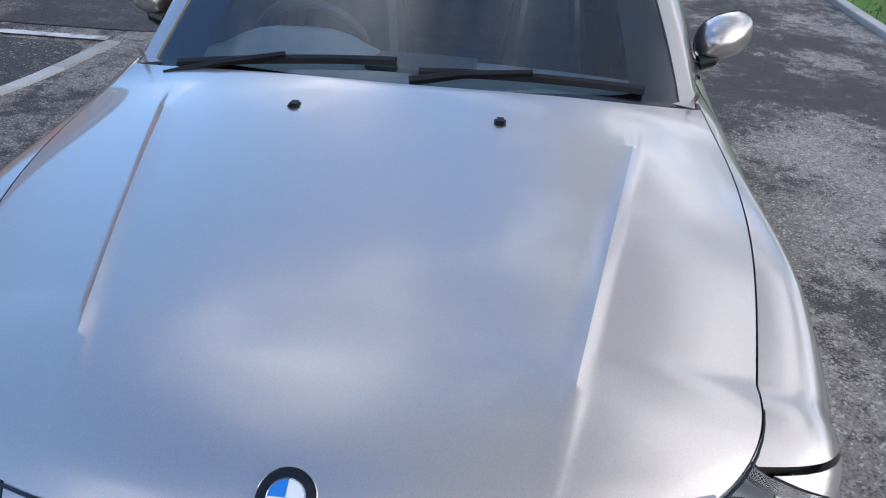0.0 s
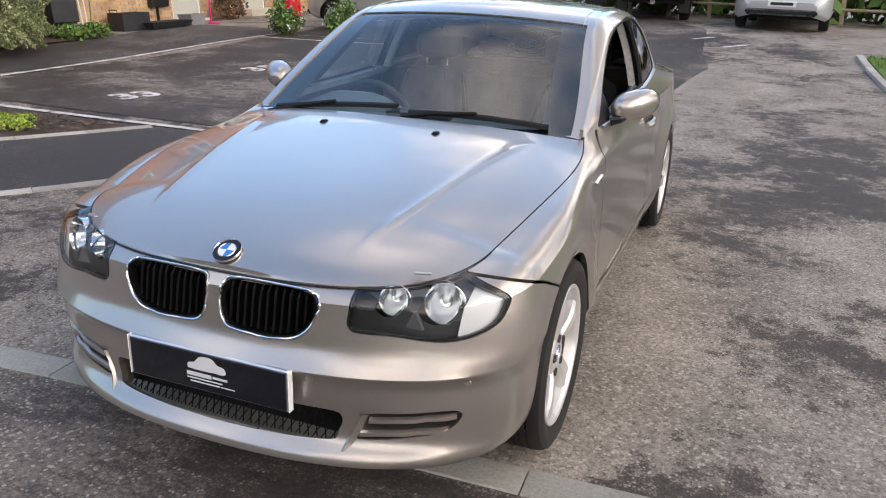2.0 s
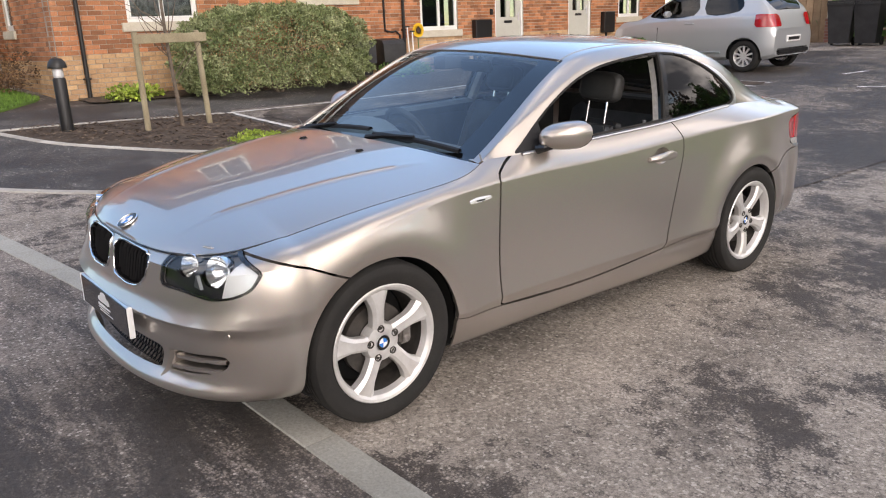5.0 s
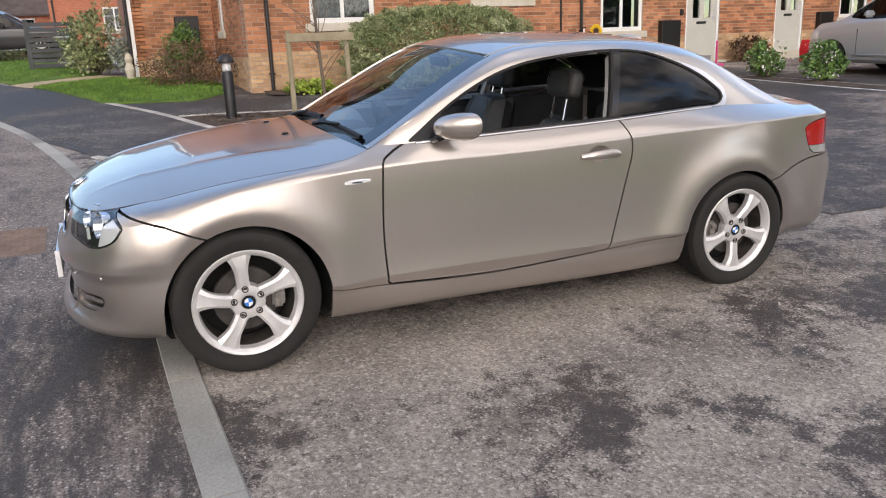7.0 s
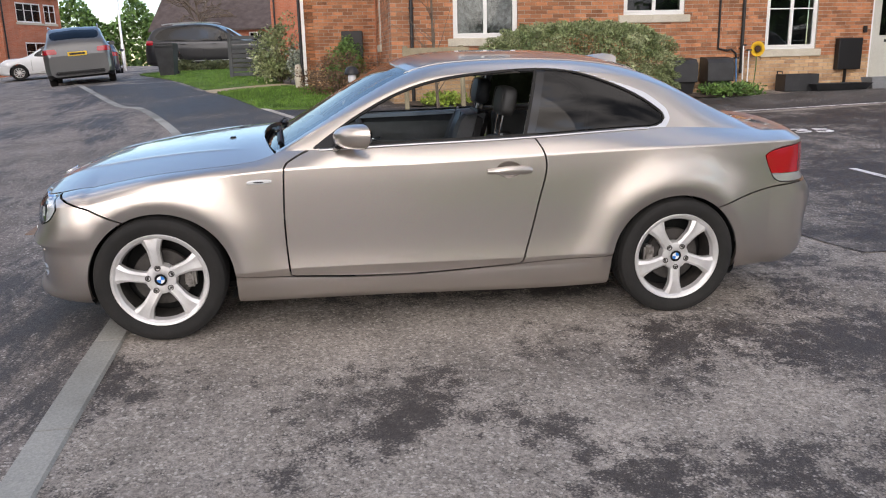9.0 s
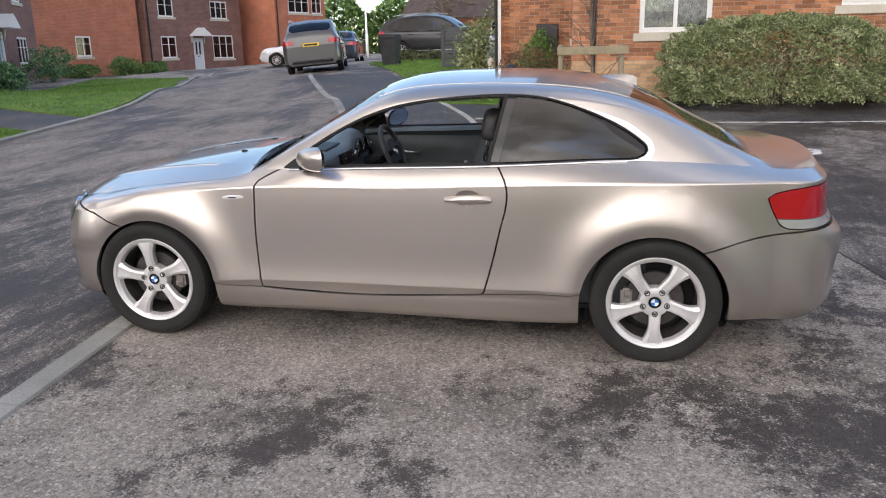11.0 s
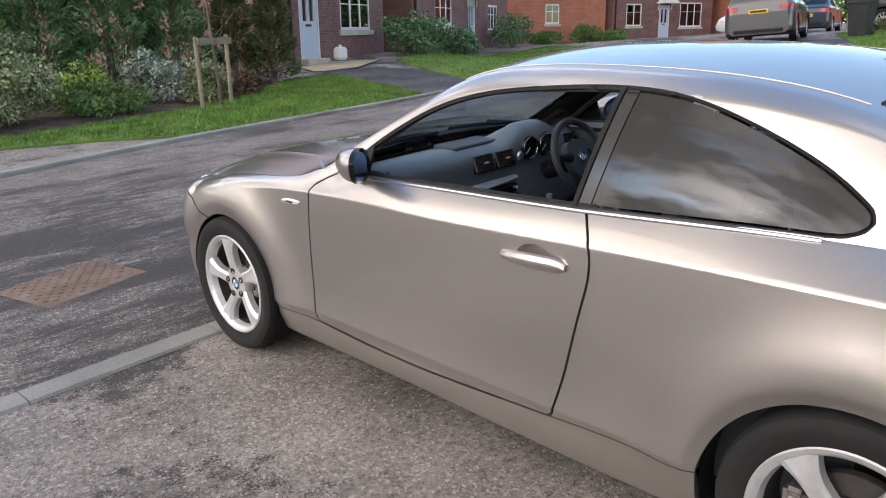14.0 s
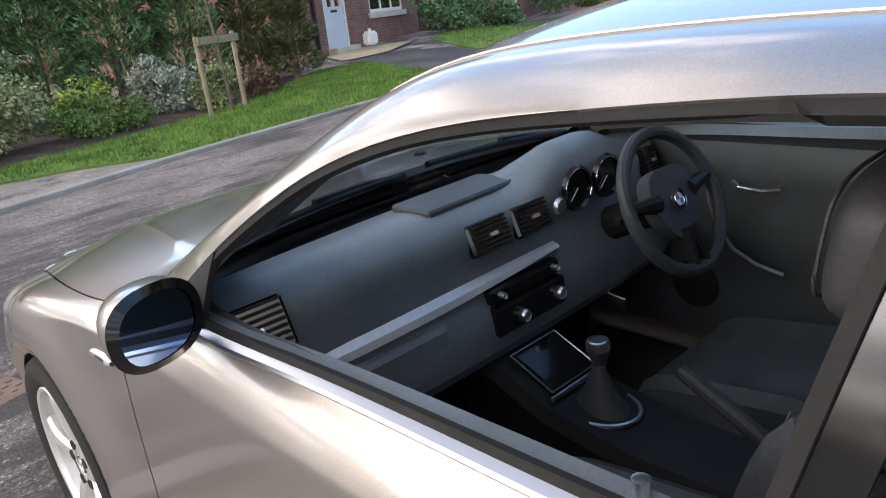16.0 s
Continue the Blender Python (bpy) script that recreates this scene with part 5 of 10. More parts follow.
# ---- mirrors, handles, side repeaters, wipers, jets, aerial ----
for sx in (1, -1):
    bm = bmesh.new()
    NU, NV = 15, 20
    ringsm = []
    for i, u in enumerate(np.linspace(0, 1, NU) ** 1.8):
        y = 0.880 + 0.115 * u
        k = max(0.02, (1 - (1 - u) ** 2.4) ** 0.5)
        ring = []
        for a in np.linspace(0, 2 * math.pi, NV, endpoint=False):
            ca, sa = math.cos(a), math.sin(a)
            ex = abs(ca) ** 0.8 * (1 if ca > 0 else -1)
            ez = abs(sa) ** 0.85 * (1 if sa > 0 else -1)
            ring.append(bm.verts.new((sx * (0.842 + 0.088 * k * ex), y + 0.050 * ex * k, 0.998 + 0.062 * k * ez + 0.012 * ex * k)))
        ringsm.append(ring)
    for a, b in zip(ringsm, ringsm[1:]):
        for j in range(NV):
            bm.faces.new((a[j], a[(j + 1) % NV], b[(j + 1) % NV], b[j]))
    bm.faces.new(ringsm[0])
    mir = part("wing_mirror", bm, PAINT, car, "paint-coloured door mirror with a black rim", True)
    bm = bmesh.new()
    outer, inner = [], []
    for a in np.linspace(0, 2 * math.pi, 28, endpoint=False):
        ca, sa = math.cos(a), math.sin(a)
        ex = abs(ca) ** 0.8 * (1 if ca > 0 else -1)
        ez = abs(sa) ** 0.85 * (1 if sa > 0 else -1)
        outer.append(bm.verts.new((sx * (0.842 + 0.089 * ex), 0.996 + 0.050 * ex, 0.998 + 0.063 * ez + 0.012 * ex)))
        inner.append(bm.verts.new((sx * (0.842 + 0.073 * ex), 1.004 + 0.050 * ex, 0.998 + 0.050 * ez + 0.012 * ex)))
    for j in range(28):
        bm.faces.new((outer[j], outer[(j + 1) % 28], inner[(j + 1) % 28], inner[j]))
    part("mirror_rim", bm, GLOSS_BLACK, mir, "", True)
    bm = bmesh.new()
    face = []
    for a in np.linspace(0, 2 * math.pi, 28, endpoint=False):
        ex, ez = math.copysign(abs(math.cos(a)) ** 0.8, math.cos(a)), math.copysign(abs(math.sin(a)) ** 0.85, math.sin(a))
        face.append(bm.verts.new((sx * (0.842 + 0.074 * ex), 1.001 + 0.050 * ex, 0.998 + 0.051 * ez + 0.012 * ex)))
    bm.faces.new(face)
    part("mirror_glass", bm, material("mirror", (0.35, 0.5, 0.75), 0.03, 1.0), mir, "bluish mirror glass")
    bm = tube([(sx * 0.765, 0.885, 0.940), (sx * 0.80, 0.890, 0.950), (sx * 0.82, 0.925, 0.962), (sx * 0.835, 0.94, 0.975)], [0.022, 0.018, 0.017, 0.02], 10)
    part("mirror_stalk", bm, GLOSS_BLACK, mir, "", True)
    # handle with its cup
    def on_side(y, z):
        k = np.argmin((SKIN_V[:, 1] - y) ** 2 + (SKIN_V[:, 2] - z) ** 2 + 10 * (SKIN_V[:, 0] < 0.5))
        return float(SKIN_V[k, 0])
    bm = bmesh.new()
    ring = []
    for u in np.linspace(0, 1, 15):
        y = 1.628 + 0.232 * u
        z = 0.806 + 0.006 * math.sin(u * math.pi)
        h = 0.0225 * (0.45 + 0.55 * math.sin(min(1, u * 1.5 + 0.12) * math.pi / 2)) * (1.0 if u < 0.9 else 1 - 0.5 * (u - 0.9) / 0.1)
        lift = 0.030 * math.sin(math.pi * min(1, max(0.06, 0.06 + u * 0.9)) ** 0.8)
        x = on_side(y, z) + lift
        ring.append([bm.verts.new((sx * (x + dx), y, z + dz * h)) for dx, dz in ((-0.006, 1.0), (0.004, 0.86), (0.010, 0.45), (0.012, 0.0), (0.010, -0.45), (0.004, -0.86), (-0.006, -1.0), (-0.012, 0.0))])
    for a, b in zip(ring, ring[1:]):
        for i in range(8):
            bm.faces.new((a[i], a[(i + 1) % 8], b[(i + 1) % 8], b[i]))
    bm.faces.new(ring[0])
    bm.faces.new(ring[-1][::-1])
    part("door_handle", bm, PAINT, doors[0] if sx > 0 else doors[1], "paint-coloured pull handle", True)
    bm = bmesh.new()
    rings_c = []
    for k, deep in ((1.06, -0.003), (1.0, 0.004), (0.8, 0.018), (0.45, 0.026), (0.02, 0.028)):
        ring = []
        for a in np.linspace(0, 2 * math.pi, 30, endpoint=False):
            y, z = 1.742 + 0.066 * k * math.cos(a), 0.812 + 0.042 * k * math.sin(a)
            ring.append(bm.verts.new((sx * (on_side(y, z) - deep + (-0.006 if k > 1 else 0)), y, z)))
        rings_c.append(ring)
    for r0, r1 in zip(rings_c, rings_c[1:]):
        for i in range(30):
            bm.faces.new((r0[i], r0[(i + 1) % 30], r1[(i + 1) % 30], r1[i]))
    part("handle_cup", bm, PAINT, doors[0] if sx > 0 else doors[1], "", True)
    bm = bmesh.new()
    ring = []
    for u in np.linspace(0, 1, 9):
        y = 0.446 + 0.118 * u
        h = 0.0125 * math.sin(math.pi * (0.12 + 0.80 * u)) ** 0.5
        ring.append([bm.verts.new((sx * (on_side(y, 0.785) + dx), y, 0.783 + 0.006 * u + dz * h)) for dx, dz in ((-0.002, 1), (0.007, 0.5), (0.007, -0.5), (-0.002, -1))])
    for a, b in zip(ring, ring[1:]):
        for i in range(3):
            bm.faces.new((a[i], a[i + 1], b[i + 1], b[i]))
    repeater = part("side_repeater", bm, LAMP_WHITE, car, "clear side indicator lens on the wing", True)
    bm = bmesh.new()
    ring = []
    for u in np.linspace(0, 1, 7):
        y = 0.478 + 0.048 * u
        h = 0.0050 * math.sin(math.pi * (0.1 + 0.8 * u)) ** 0.5
        ring.append([bm.verts.new((sx * (on_side(y, 0.785) + dx), y, 0.786 + dz * h)) for dx, dz in ((0.0, 1), (0.0085, 0.7), (0.0085, -0.7), (0.0, -1))])
    for a, b in zip(ring, ring[1:]):
        for i in range(3):
            bm.faces.new((a[i], a[i + 1], b[i + 1], b[i]))
    part("repeater_core", bm, LAMP_DARK, repeater, "dark reflector behind the lens", True)
    jz = float(bonnet_c(0.32))
    part("washer_jet", boxed(sx * 0.232 - 0.013, sx * 0.232 + 0.013, 0.31, 0.345, jz - 0.012, jz + 0.006, 0.005, seg=2), BLACK_PLASTIC, car, "black washer jet on the bonnet")
part("scuttle", boxed(-0.63, 0.63, 0.46, 0.66, 0.80, 0.885, 0.02), BLACK_PLASTIC, car, "black plastic scuttle below the windscreen")


def on_screen(x, y, up):
    t, cz, cx = float(roof_t(y)), float(rail_z(y)), float(rail_x(y))
    return (x, y, t - (t - cz) * (x / cx) ** 2 + up)


for x0, x1, y0, y1 in ((-0.60, -0.04, 0.570, 0.585), (0.02, 0.58, 0.560, 0.600)):
    bm = bmesh.new()
    ring = []
    for k in np.linspace(0, 1, 11):
        x, y = x0 + (x1 - x0) * k, y0 + (y1 - y0) * k
        p = on_screen(x, y, 0.0)
        ring.append([bm.verts.new((p[0], p[1] + dy, p[2] + dz)) for dy, dz in ((-0.012, -0.002), (-0.010, 0.012), (0.0, 0.018), (0.010, 0.014), (0.012, 0.006))])
    for a, b in zip(ring, ring[1:]):
        for i in range(5):
            bm.faces.new((a[i], a[(i + 1) % 5], b[(i + 1) % 5], b[i]))
    wiper = part("wiper", bm, BLACK_PLASTIC, car, "black windscreen wiper at rest", True)
    xm = x0 + (x1 - x0) * 0.5
    bm = tube([on_screen(x0 - 0.02, 0.530, 0.010), on_screen(x0 + (x1 - x0) * 0.2, 0.548, 0.022), on_screen(xm, y0 + (y1 - y0) * 0.5 - 0.004, 0.022)], [0.014, 0.011, 0.009], 6)
    part("wiper_arm", bm, BLACK_PLASTIC, wiper, "", True)
bm = bmesh.new()
fin = [(2.36, 0.0, 0.045), (2.42, 0.018, 0.038), (2.48, 0.040, 0.030), (2.54, 0.052, 0.022), (2.565, 0.046, 0.016)]
ring = []
for y, h, hw in fin:
    z = float(roof_t(y)) - 0.003
    ring.append([bm.verts.new((dx * hw, y, z + dz)) for dx, dz in ((-1, 0), (-0.7, 0.5 * h), (-0.25, 0.93 * h), (0.25, 0.93 * h), (0.7, 0.5 * h), (1, 0))])
for a, b in zip(ring, ring[1:]):
    for i in range(5):
        bm.faces.new((a[i], a[i + 1], b[i + 1], b[i]))
bm.faces.new(ring[-1])
part("aerial_fin", bm, PAINT, car, "paint-coloured shark-fin aerial on the roof", True)
bm = lathe([(0.031, 0.0), (0.034, 0.004), (0.034, 0.12), (0.028, 0.12), (0.028, 0.01)], "y", 20)
bmesh.ops.transform(bm, matrix=Matrix.Translation((0.42, 3.43, 0.245)), verts=bm.verts)
part("exhaust_pipe", bm, CHROME, car, "chrome exhaust pipe", True)

# ---- inside the coupe: the wheel is on its right, so at negative x ----
def loft(sections, closed_ends=True):
    """A skin over rings of points with the same count."""
    bm = bmesh.new()
    rings = [[bm.verts.new(p) for p in s] for s in sections]
    n = len(rings[0])
    for a, b in zip(rings, rings[1:]):
        for k in range(n):
            bm.faces.new((a[k], a[(k + 1) % n], b[(k + 1) % n], b[k]))
    if closed_ends:
        bm.faces.new(rings[0][::-1])
        bm.faces.new(rings[-1])
    return bm


part("floor", boxed(-0.70, 0.70, 0.57, 2.60, 0.226, 0.245), CARPET, car, "dark carpet")
dash_sec = rounded(((0.58, 0.62), (0.59, 0.84), (0.605, 0.895), (0.68, 0.915), (0.77, 0.922), (0.835, 0.905), (0.866, 0.870), (0.866, 0.80), (0.875, 0.735), (0.90, 0.66), (0.88, 0.56), (0.72, 0.52)), 3)
secs = []
for x in np.linspace(-0.70, 0.70, 29):
    k = abs(x) / 0.70
    hump = 0.066 * math.exp(-((x + 0.34) / 0.19) ** 4)
    pts = []
    for y, z in dash_sec:
        lift = hump * max(0, min(1, (z - 0.80) / 0.1)) * max(0, min(1, (y - 0.66) / 0.12))
        pts.append((x, y - 0.05 * k ** 2.5 * (y > 0.75), z + lift - 0.012 * k ** 2))
    secs.append(pts)
dash = part("dashboard", loft(secs), DASH, car, "black soft-touch dashboard", True)


def dash_y(x):
    return 0.868 - 0.05 * (abs(x) / 0.70) ** 2.5


# aluminium trim sweeping along the dashboard
bm = bmesh.new()
ring = []
for x in np.linspace(0.665, -0.165, 28):
    z = 0.740 + 0.024 * min(1.0, max(0.0, (0.55 - x) / 0.70)) ** 0.8
    y = dash_y(x) + 0.006
    w = 0.021 - 0.013 * max(0, (0.25 - x) / 0.415) ** 1.5 - 0.010 * max(0, (x - 0.45) / 0.215)
    ring.append([bm.verts.new((x, y + dy, z + dz * w)) for dy, dz in ((-0.03, 1), (-0.012, 0.95), (0.012, 0.0), (0.016, -0.8), (-0.03, -1))])
for a, b in zip(ring, ring[1:]):
    for k in range(4):
        bm.faces.new((a[k], a[k + 1], b[k + 1], b[k]))
part("dash_trim", bm, TRIM_ALU, dash, "brushed aluminium trim strip", True)


def vent(x, z, w, h, slats, parent, tilt=0.0):
    y = dash_y(x) + 0.004
    m = Matrix.Translation((x, y, z)) @ Matrix.Rotation(radians(20), 4, "X") @ Matrix.Rotation(tilt, 4, "Z")
    v = part("air_vent", boxed(-w / 2, w / 2, -0.02, 0.004, -h / 2, h / 2, 0.006, m), GLOSS_BLACK, parent, "black air vent")
    for k in range(slats):
        zz = -h / 2 + h * (k + 0.5) / slats
        part("vent_slat", boxed(-w / 2 + 0.008, w / 2 - 0.008, 0.0, 0.014, zz - 0.003, zz + 0.003, 0, m), BLACK_PLASTIC, v)
    part("vent_tab", boxed(-0.012, 0.012, 0.01, 0.02, -0.004, 0.004, 0, m), SATIN, v)


vent(0.050, 0.856, 0.122, 0.074, 7, dash)
vent(-0.092, 0.854, 0.118, 0.074, 7, dash)
vent(0.625, 0.850, 0.13, 0.105, 8, dash, -0.3)
vent(-0.640, 0.845, 0.10, 0.085, 7, dash, 0.3)
part("dash_lid", boxed(-0.135, 0.155, 0.665, 0.80, 0.912, 0.931, 0.005), LINING, dash, "flush lid in the dashboard top")
part("dash_hatch", boxed(0.22, 0.62, 0.85, 0.895, 0.60, 0.71, 0.01), DASH, dash)
radio = part("radio", boxed(-0.145, 0.095, 0.86, 0.900, 0.700, 0.738, 0.006), GLOSS_BLACK, dash, "black radio panel")
part("radio_screen", boxed(-0.09, 0.035, 0.899, 0.902, 0.708, 0.730), material("dark display", (0.012, 0.010, 0.010), 0.12), radio)
heater = part("heater_panel", boxed(-0.145, 0.095, 0.88, 0.915, 0.625, 0.697, 0.006), GLOSS_BLACK, dash, "black heater control panel")
for x, y, z, r in ((0.066, 0.898, 0.722, 0.008), (-0.118, 0.898, 0.724, 0.008), (0.018, 0.914, 0.657, 0.016), (-0.112, 0.914, 0.664, 0.016)):
    bm = lathe([(0.0, 0.016), (r * 0.62, 0.017), (r * 0.80, 0.020), (r, 0.014), (r, 0.0)], "y", 20)
    bmesh.ops.transform(bm, matrix=Matrix.Translation((x, y, z)), verts=bm.verts)
    part("knob", bm, SATIN, radio if z > 0.70 else heater, "silver ringed knob", True)
bm = lathe([(0.0, 0.010), (0.017, 0.010), (0.020, 0.006), (0.022, 0.0)], "y", 24)
bmesh.ops.transform(bm, matrix=Matrix.Translation((-0.195, 0.872, 0.850)), verts=bm.verts)
part("start_button", bm, SATIN, dash, "silver round start button", True)
for gx in (-0.265, -0.385):
    bm = lathe([(0.0, 0.0), (0.048, 0.002), (0.054, 0.010), (0.058, 0.0)], "y", 30)
    bmesh.ops.transform(bm, matrix=Matrix.Translation((gx, 0.872, 0.876)), verts=bm.verts)
    gauge = part("gauge", bm, GLOSS_BLACK, dash, "round black gauge", True)
    arc = [(gx + 0.050 * math.cos(a), 0.881, 0.876 + 0.050 * math.sin(a)) for a in np.linspace(-0.6, math.pi + 0.6, 24)]
    part("gauge_ring", tube(arc, 0.0018, 6), CHROME, gauge, "thin bright ring", True)
    part("gauge_needle", tube([(gx, 0.877, 0.876), (gx + 0.030, 0.877, 0.850)], 0.0016, 5), WHITE, gauge)
# steering wheel
SW = Matrix.Translation((-0.375, 1.075, 0.835)) @ Matrix.Rotation(radians(24), 4, "X")
bm = bmesh.new()
add_tube(bm, [SW @ Vector((0.172 * math.cos(a), 0, 0.172 * math.sin(a))) for a in np.linspace(0, 2 * math.pi, 40, endpoint=False)], 0.0165, 10, True)
steer = part("steering_wheel", bm, LEATHER, car, "black leather three-spoke steering wheel", True)
hub_line = rounded(((0.085, 0.035), (0.060, 0.075), (0.0, 0.085), (-0.060, 0.075), (-0.085, 0.035), (-0.080, -0.03), (-0.045, -0.080), (0.0, -0.095), (0.045, -0.080), (0.080, -0.03)), 3)
part("airbag_cover", prism(list(hub_line), -0.030, 0.008, SW @ Matrix.Rotation(-math.pi / 2, 4, "X") @ Matrix.Diagonal((1, -1, 1, 1))), LEATHER, steer, "", False)
for a0 in (radians(8), radians(172), radians(262), radians(278)):
    p0, p1 = Vector((0.07 * math.cos(a0), 0.0, 0.07 * math.sin(a0))), Vector((0.168 * math.cos(a0), 0.0, 0.168 * math.sin(a0)))
    part("wheel_spoke", tube([SW @ p0, SW @ ((p0 + p1) / 2), SW @ p1], [0.024, 0.017, 0.014], 8), BLACK_PLASTIC, steer, "", True)
roundel("wheel_emblem", steer, 0.026, SW @ Matrix.Translation((0, 0.010, 0.0)) @ Matrix.Rotation(-math.pi / 2, 4, "X"), "round emblem on the steering wheel")
part("steering_column", tube([SW @ Vector((0, -0.02, 0)), SW @ Vector((0, -0.20, 0.0))], 0.045, 12), BLACK_PLASTIC, steer, "", True)
for sx in (1, -1):
    part("column_stalk", tube([SW @ Vector((sx * 0.03, -0.07, 0)), SW @ Vector((sx * 0.15, -0.06, 0.01))], 0.009, 8), BLACK_PLASTIC, steer, "", True)
# console, gear lever, handbrake
con = part("centre_console", loft([[(x * w, y, z) for x, z in ((-1, 0.25), (-1, h - 0.03), (-0.85, h), (0.85, h), (1, h - 0.03), (1, 0.25))] for y, w, h in ((0.80, 0.125, 0.58), (0.90, 0.12, 0.555), (1.04, 0.115, 0.49), (1.25, 0.11, 0.455), (1.50, 0.105, 0.455), (1.80, 0.10, 0.47))]), BLACK_PLASTIC, car, "black centre console")
part("ashtray_lid", boxed(-0.07, 0.07, -0.065, 0.065, -0.007, 0.007, 0.005, Matrix.Translation((-0.012, 0.970, 0.533)) @ Matrix.Rotation(radians(-25), 4, "X")), GLOSS_BLACK, con, "gloss black ashtray lid")
lid_edge = [Matrix.Translation((-0.012, 0.970, 0.541)) @ Matrix.Rotation(radians(-25), 4, "X") @ Vector((x, y, 0)) for x, y in ((-0.078, -0.066), (0.078, -0.066), (0.078, 0.066), (-0.078, 0.066))]
part("lid_edge", tube(lid_edge, 0.0025, 5, True), SATIN, con, "thin silver edge of the lid")
part("lid_trim", boxed(-0.08, 0.08, -0.003, 0.003, -0.006, 0.006, 0, Matrix.Translation((0, 1.038, 0.502))), SATIN, con)
bm = loft([[(0.060 * k * math.cos(a), 1.11 + 0.075 * k * math.sin(a), z) for a in np.linspace(0, 2 * math.pi, 16, endpoint=False)] for k, z in ((0.92, 0.465), (0.70, 0.492), (0.40, 0.530), (0.20, 0.575))])
part("gear_gaiter", bm, LEATHER, con, "black leather gaiter", True)
bm = bmesh.new()
add_tube(bm, [(0.072 * math.cos(a), 1.11 + 0.09 * math.sin(a), 0.470) for a in np.linspace(0, 2 * math.pi, 32, endpoint=False)], 0.006, 6, True)
part("gaiter_ring", bm, SATIN, con, "silver ring round the gaiter", True)
bm = lathe([(0.0, 0.660), (0.019, 0.657), (0.026, 0.646), (0.025, 0.628), (0.017, 0.606), (0.012, 0.570)], "z", 24)
bmesh.ops.transform(bm, matrix=Matrix.Translation((-0.01, 1.105, -0.025)), verts=bm.verts)
lever = part("gear_lever", bm, LEATHER, con, "black gear knob with a silver band", True)
bm = lathe([(0.0195, 0.6575), (0.0235, 0.6560), (0.0268, 0.6465), (0.0262, 0.634)], "z", 24)
bmesh.ops.transform(bm, matrix=Matrix.Translation((-0.01, 1.105, -0.025)), verts=bm.verts)
part("knob_band", bm, SATIN, lever, "", True)
part("handbrake", tube([(0.0, 1.57, 0.47), (0.0, 1.44, 0.555), (0.0, 1.31, 0.625)], [0.018, 0.018, 0.015], 10), LEATHER, con, "black handbrake lever", True)


# seats
def cushion(x0, x1, y0, y1, z0, z1, m, swell=0.03, nx=14, ny=14, side=0.035, taper=0.0):
    """A padded block with raised sides."""
    bm = bmesh.new()
    top, bot = [], []
    for i in range(nx + 1):
        for j in range(ny + 1):
            u, v = i / nx * 2 - 1, j / ny * 2 - 1
            edge = (1 - u ** 6) * (1 - v ** 6)
            bol = side * math.exp(-((abs(u) - 0.80) / 0.14) ** 2)
            groove = -0.008 * math.exp(-((abs(u) - 0.60) / 0.025) ** 2) - 0.007 * math.exp(-((v - 0.15) / 0.03) ** 2) * (abs(u) < 0.6)
            x, y = (x0 + x1) / 2 + u * (x1 - x0) / 2 * (1 - 0.02 * v ** 4) * (1 - taper * (v + 1) / 2), (y0 + y1) / 2 + v * (y1 - y0) / 2 * (1 - 0.03 * u ** 4)
            top.append(bm.verts.new(m @ Vector((x, y, z0 + (z1 - z0) * edge ** 0.35 + swell * edge * 0.3 + (bol + groove) * edge))))
            bot.append(bm.verts.new(m @ Vector((x, y, z0))))
    for i in range(nx):
        for j in range(ny):
            a = i * (ny + 1) + j
            bm.faces.new((top[a], top[a + ny + 1], top[a + ny + 2], top[a + 1]))
            bm.faces.new((bot[a], bot[a + 1], bot[a + ny + 2], bot[a + ny + 1]))
    bmesh.ops.remove_doubles(bm, verts=bm.verts, dist=1e-4)
    return bm


def pillow(rx, ry, rz, m):
    """A padded block with full, rounded faces."""
    bm = bmesh.new()
    bmesh.ops.create_uvsphere(bm, u_segments=28, v_segments=18, radius=1.0)
    soft = lambda v, p: math.copysign(abs(v) ** p, v)
    for v in bm.verts:
        flat = math.hypot(v.co.x, v.co.y)
        a = math.atan2(v.co.y, v.co.x)
        v.co = m @ Vector((rx * soft(math.cos(a), 0.55) * soft(flat, 0.5), ry * soft(math.sin(a), 0.6) * soft(flat, 0.5), rz * soft(v.co.z, 0.6)))
    return bm


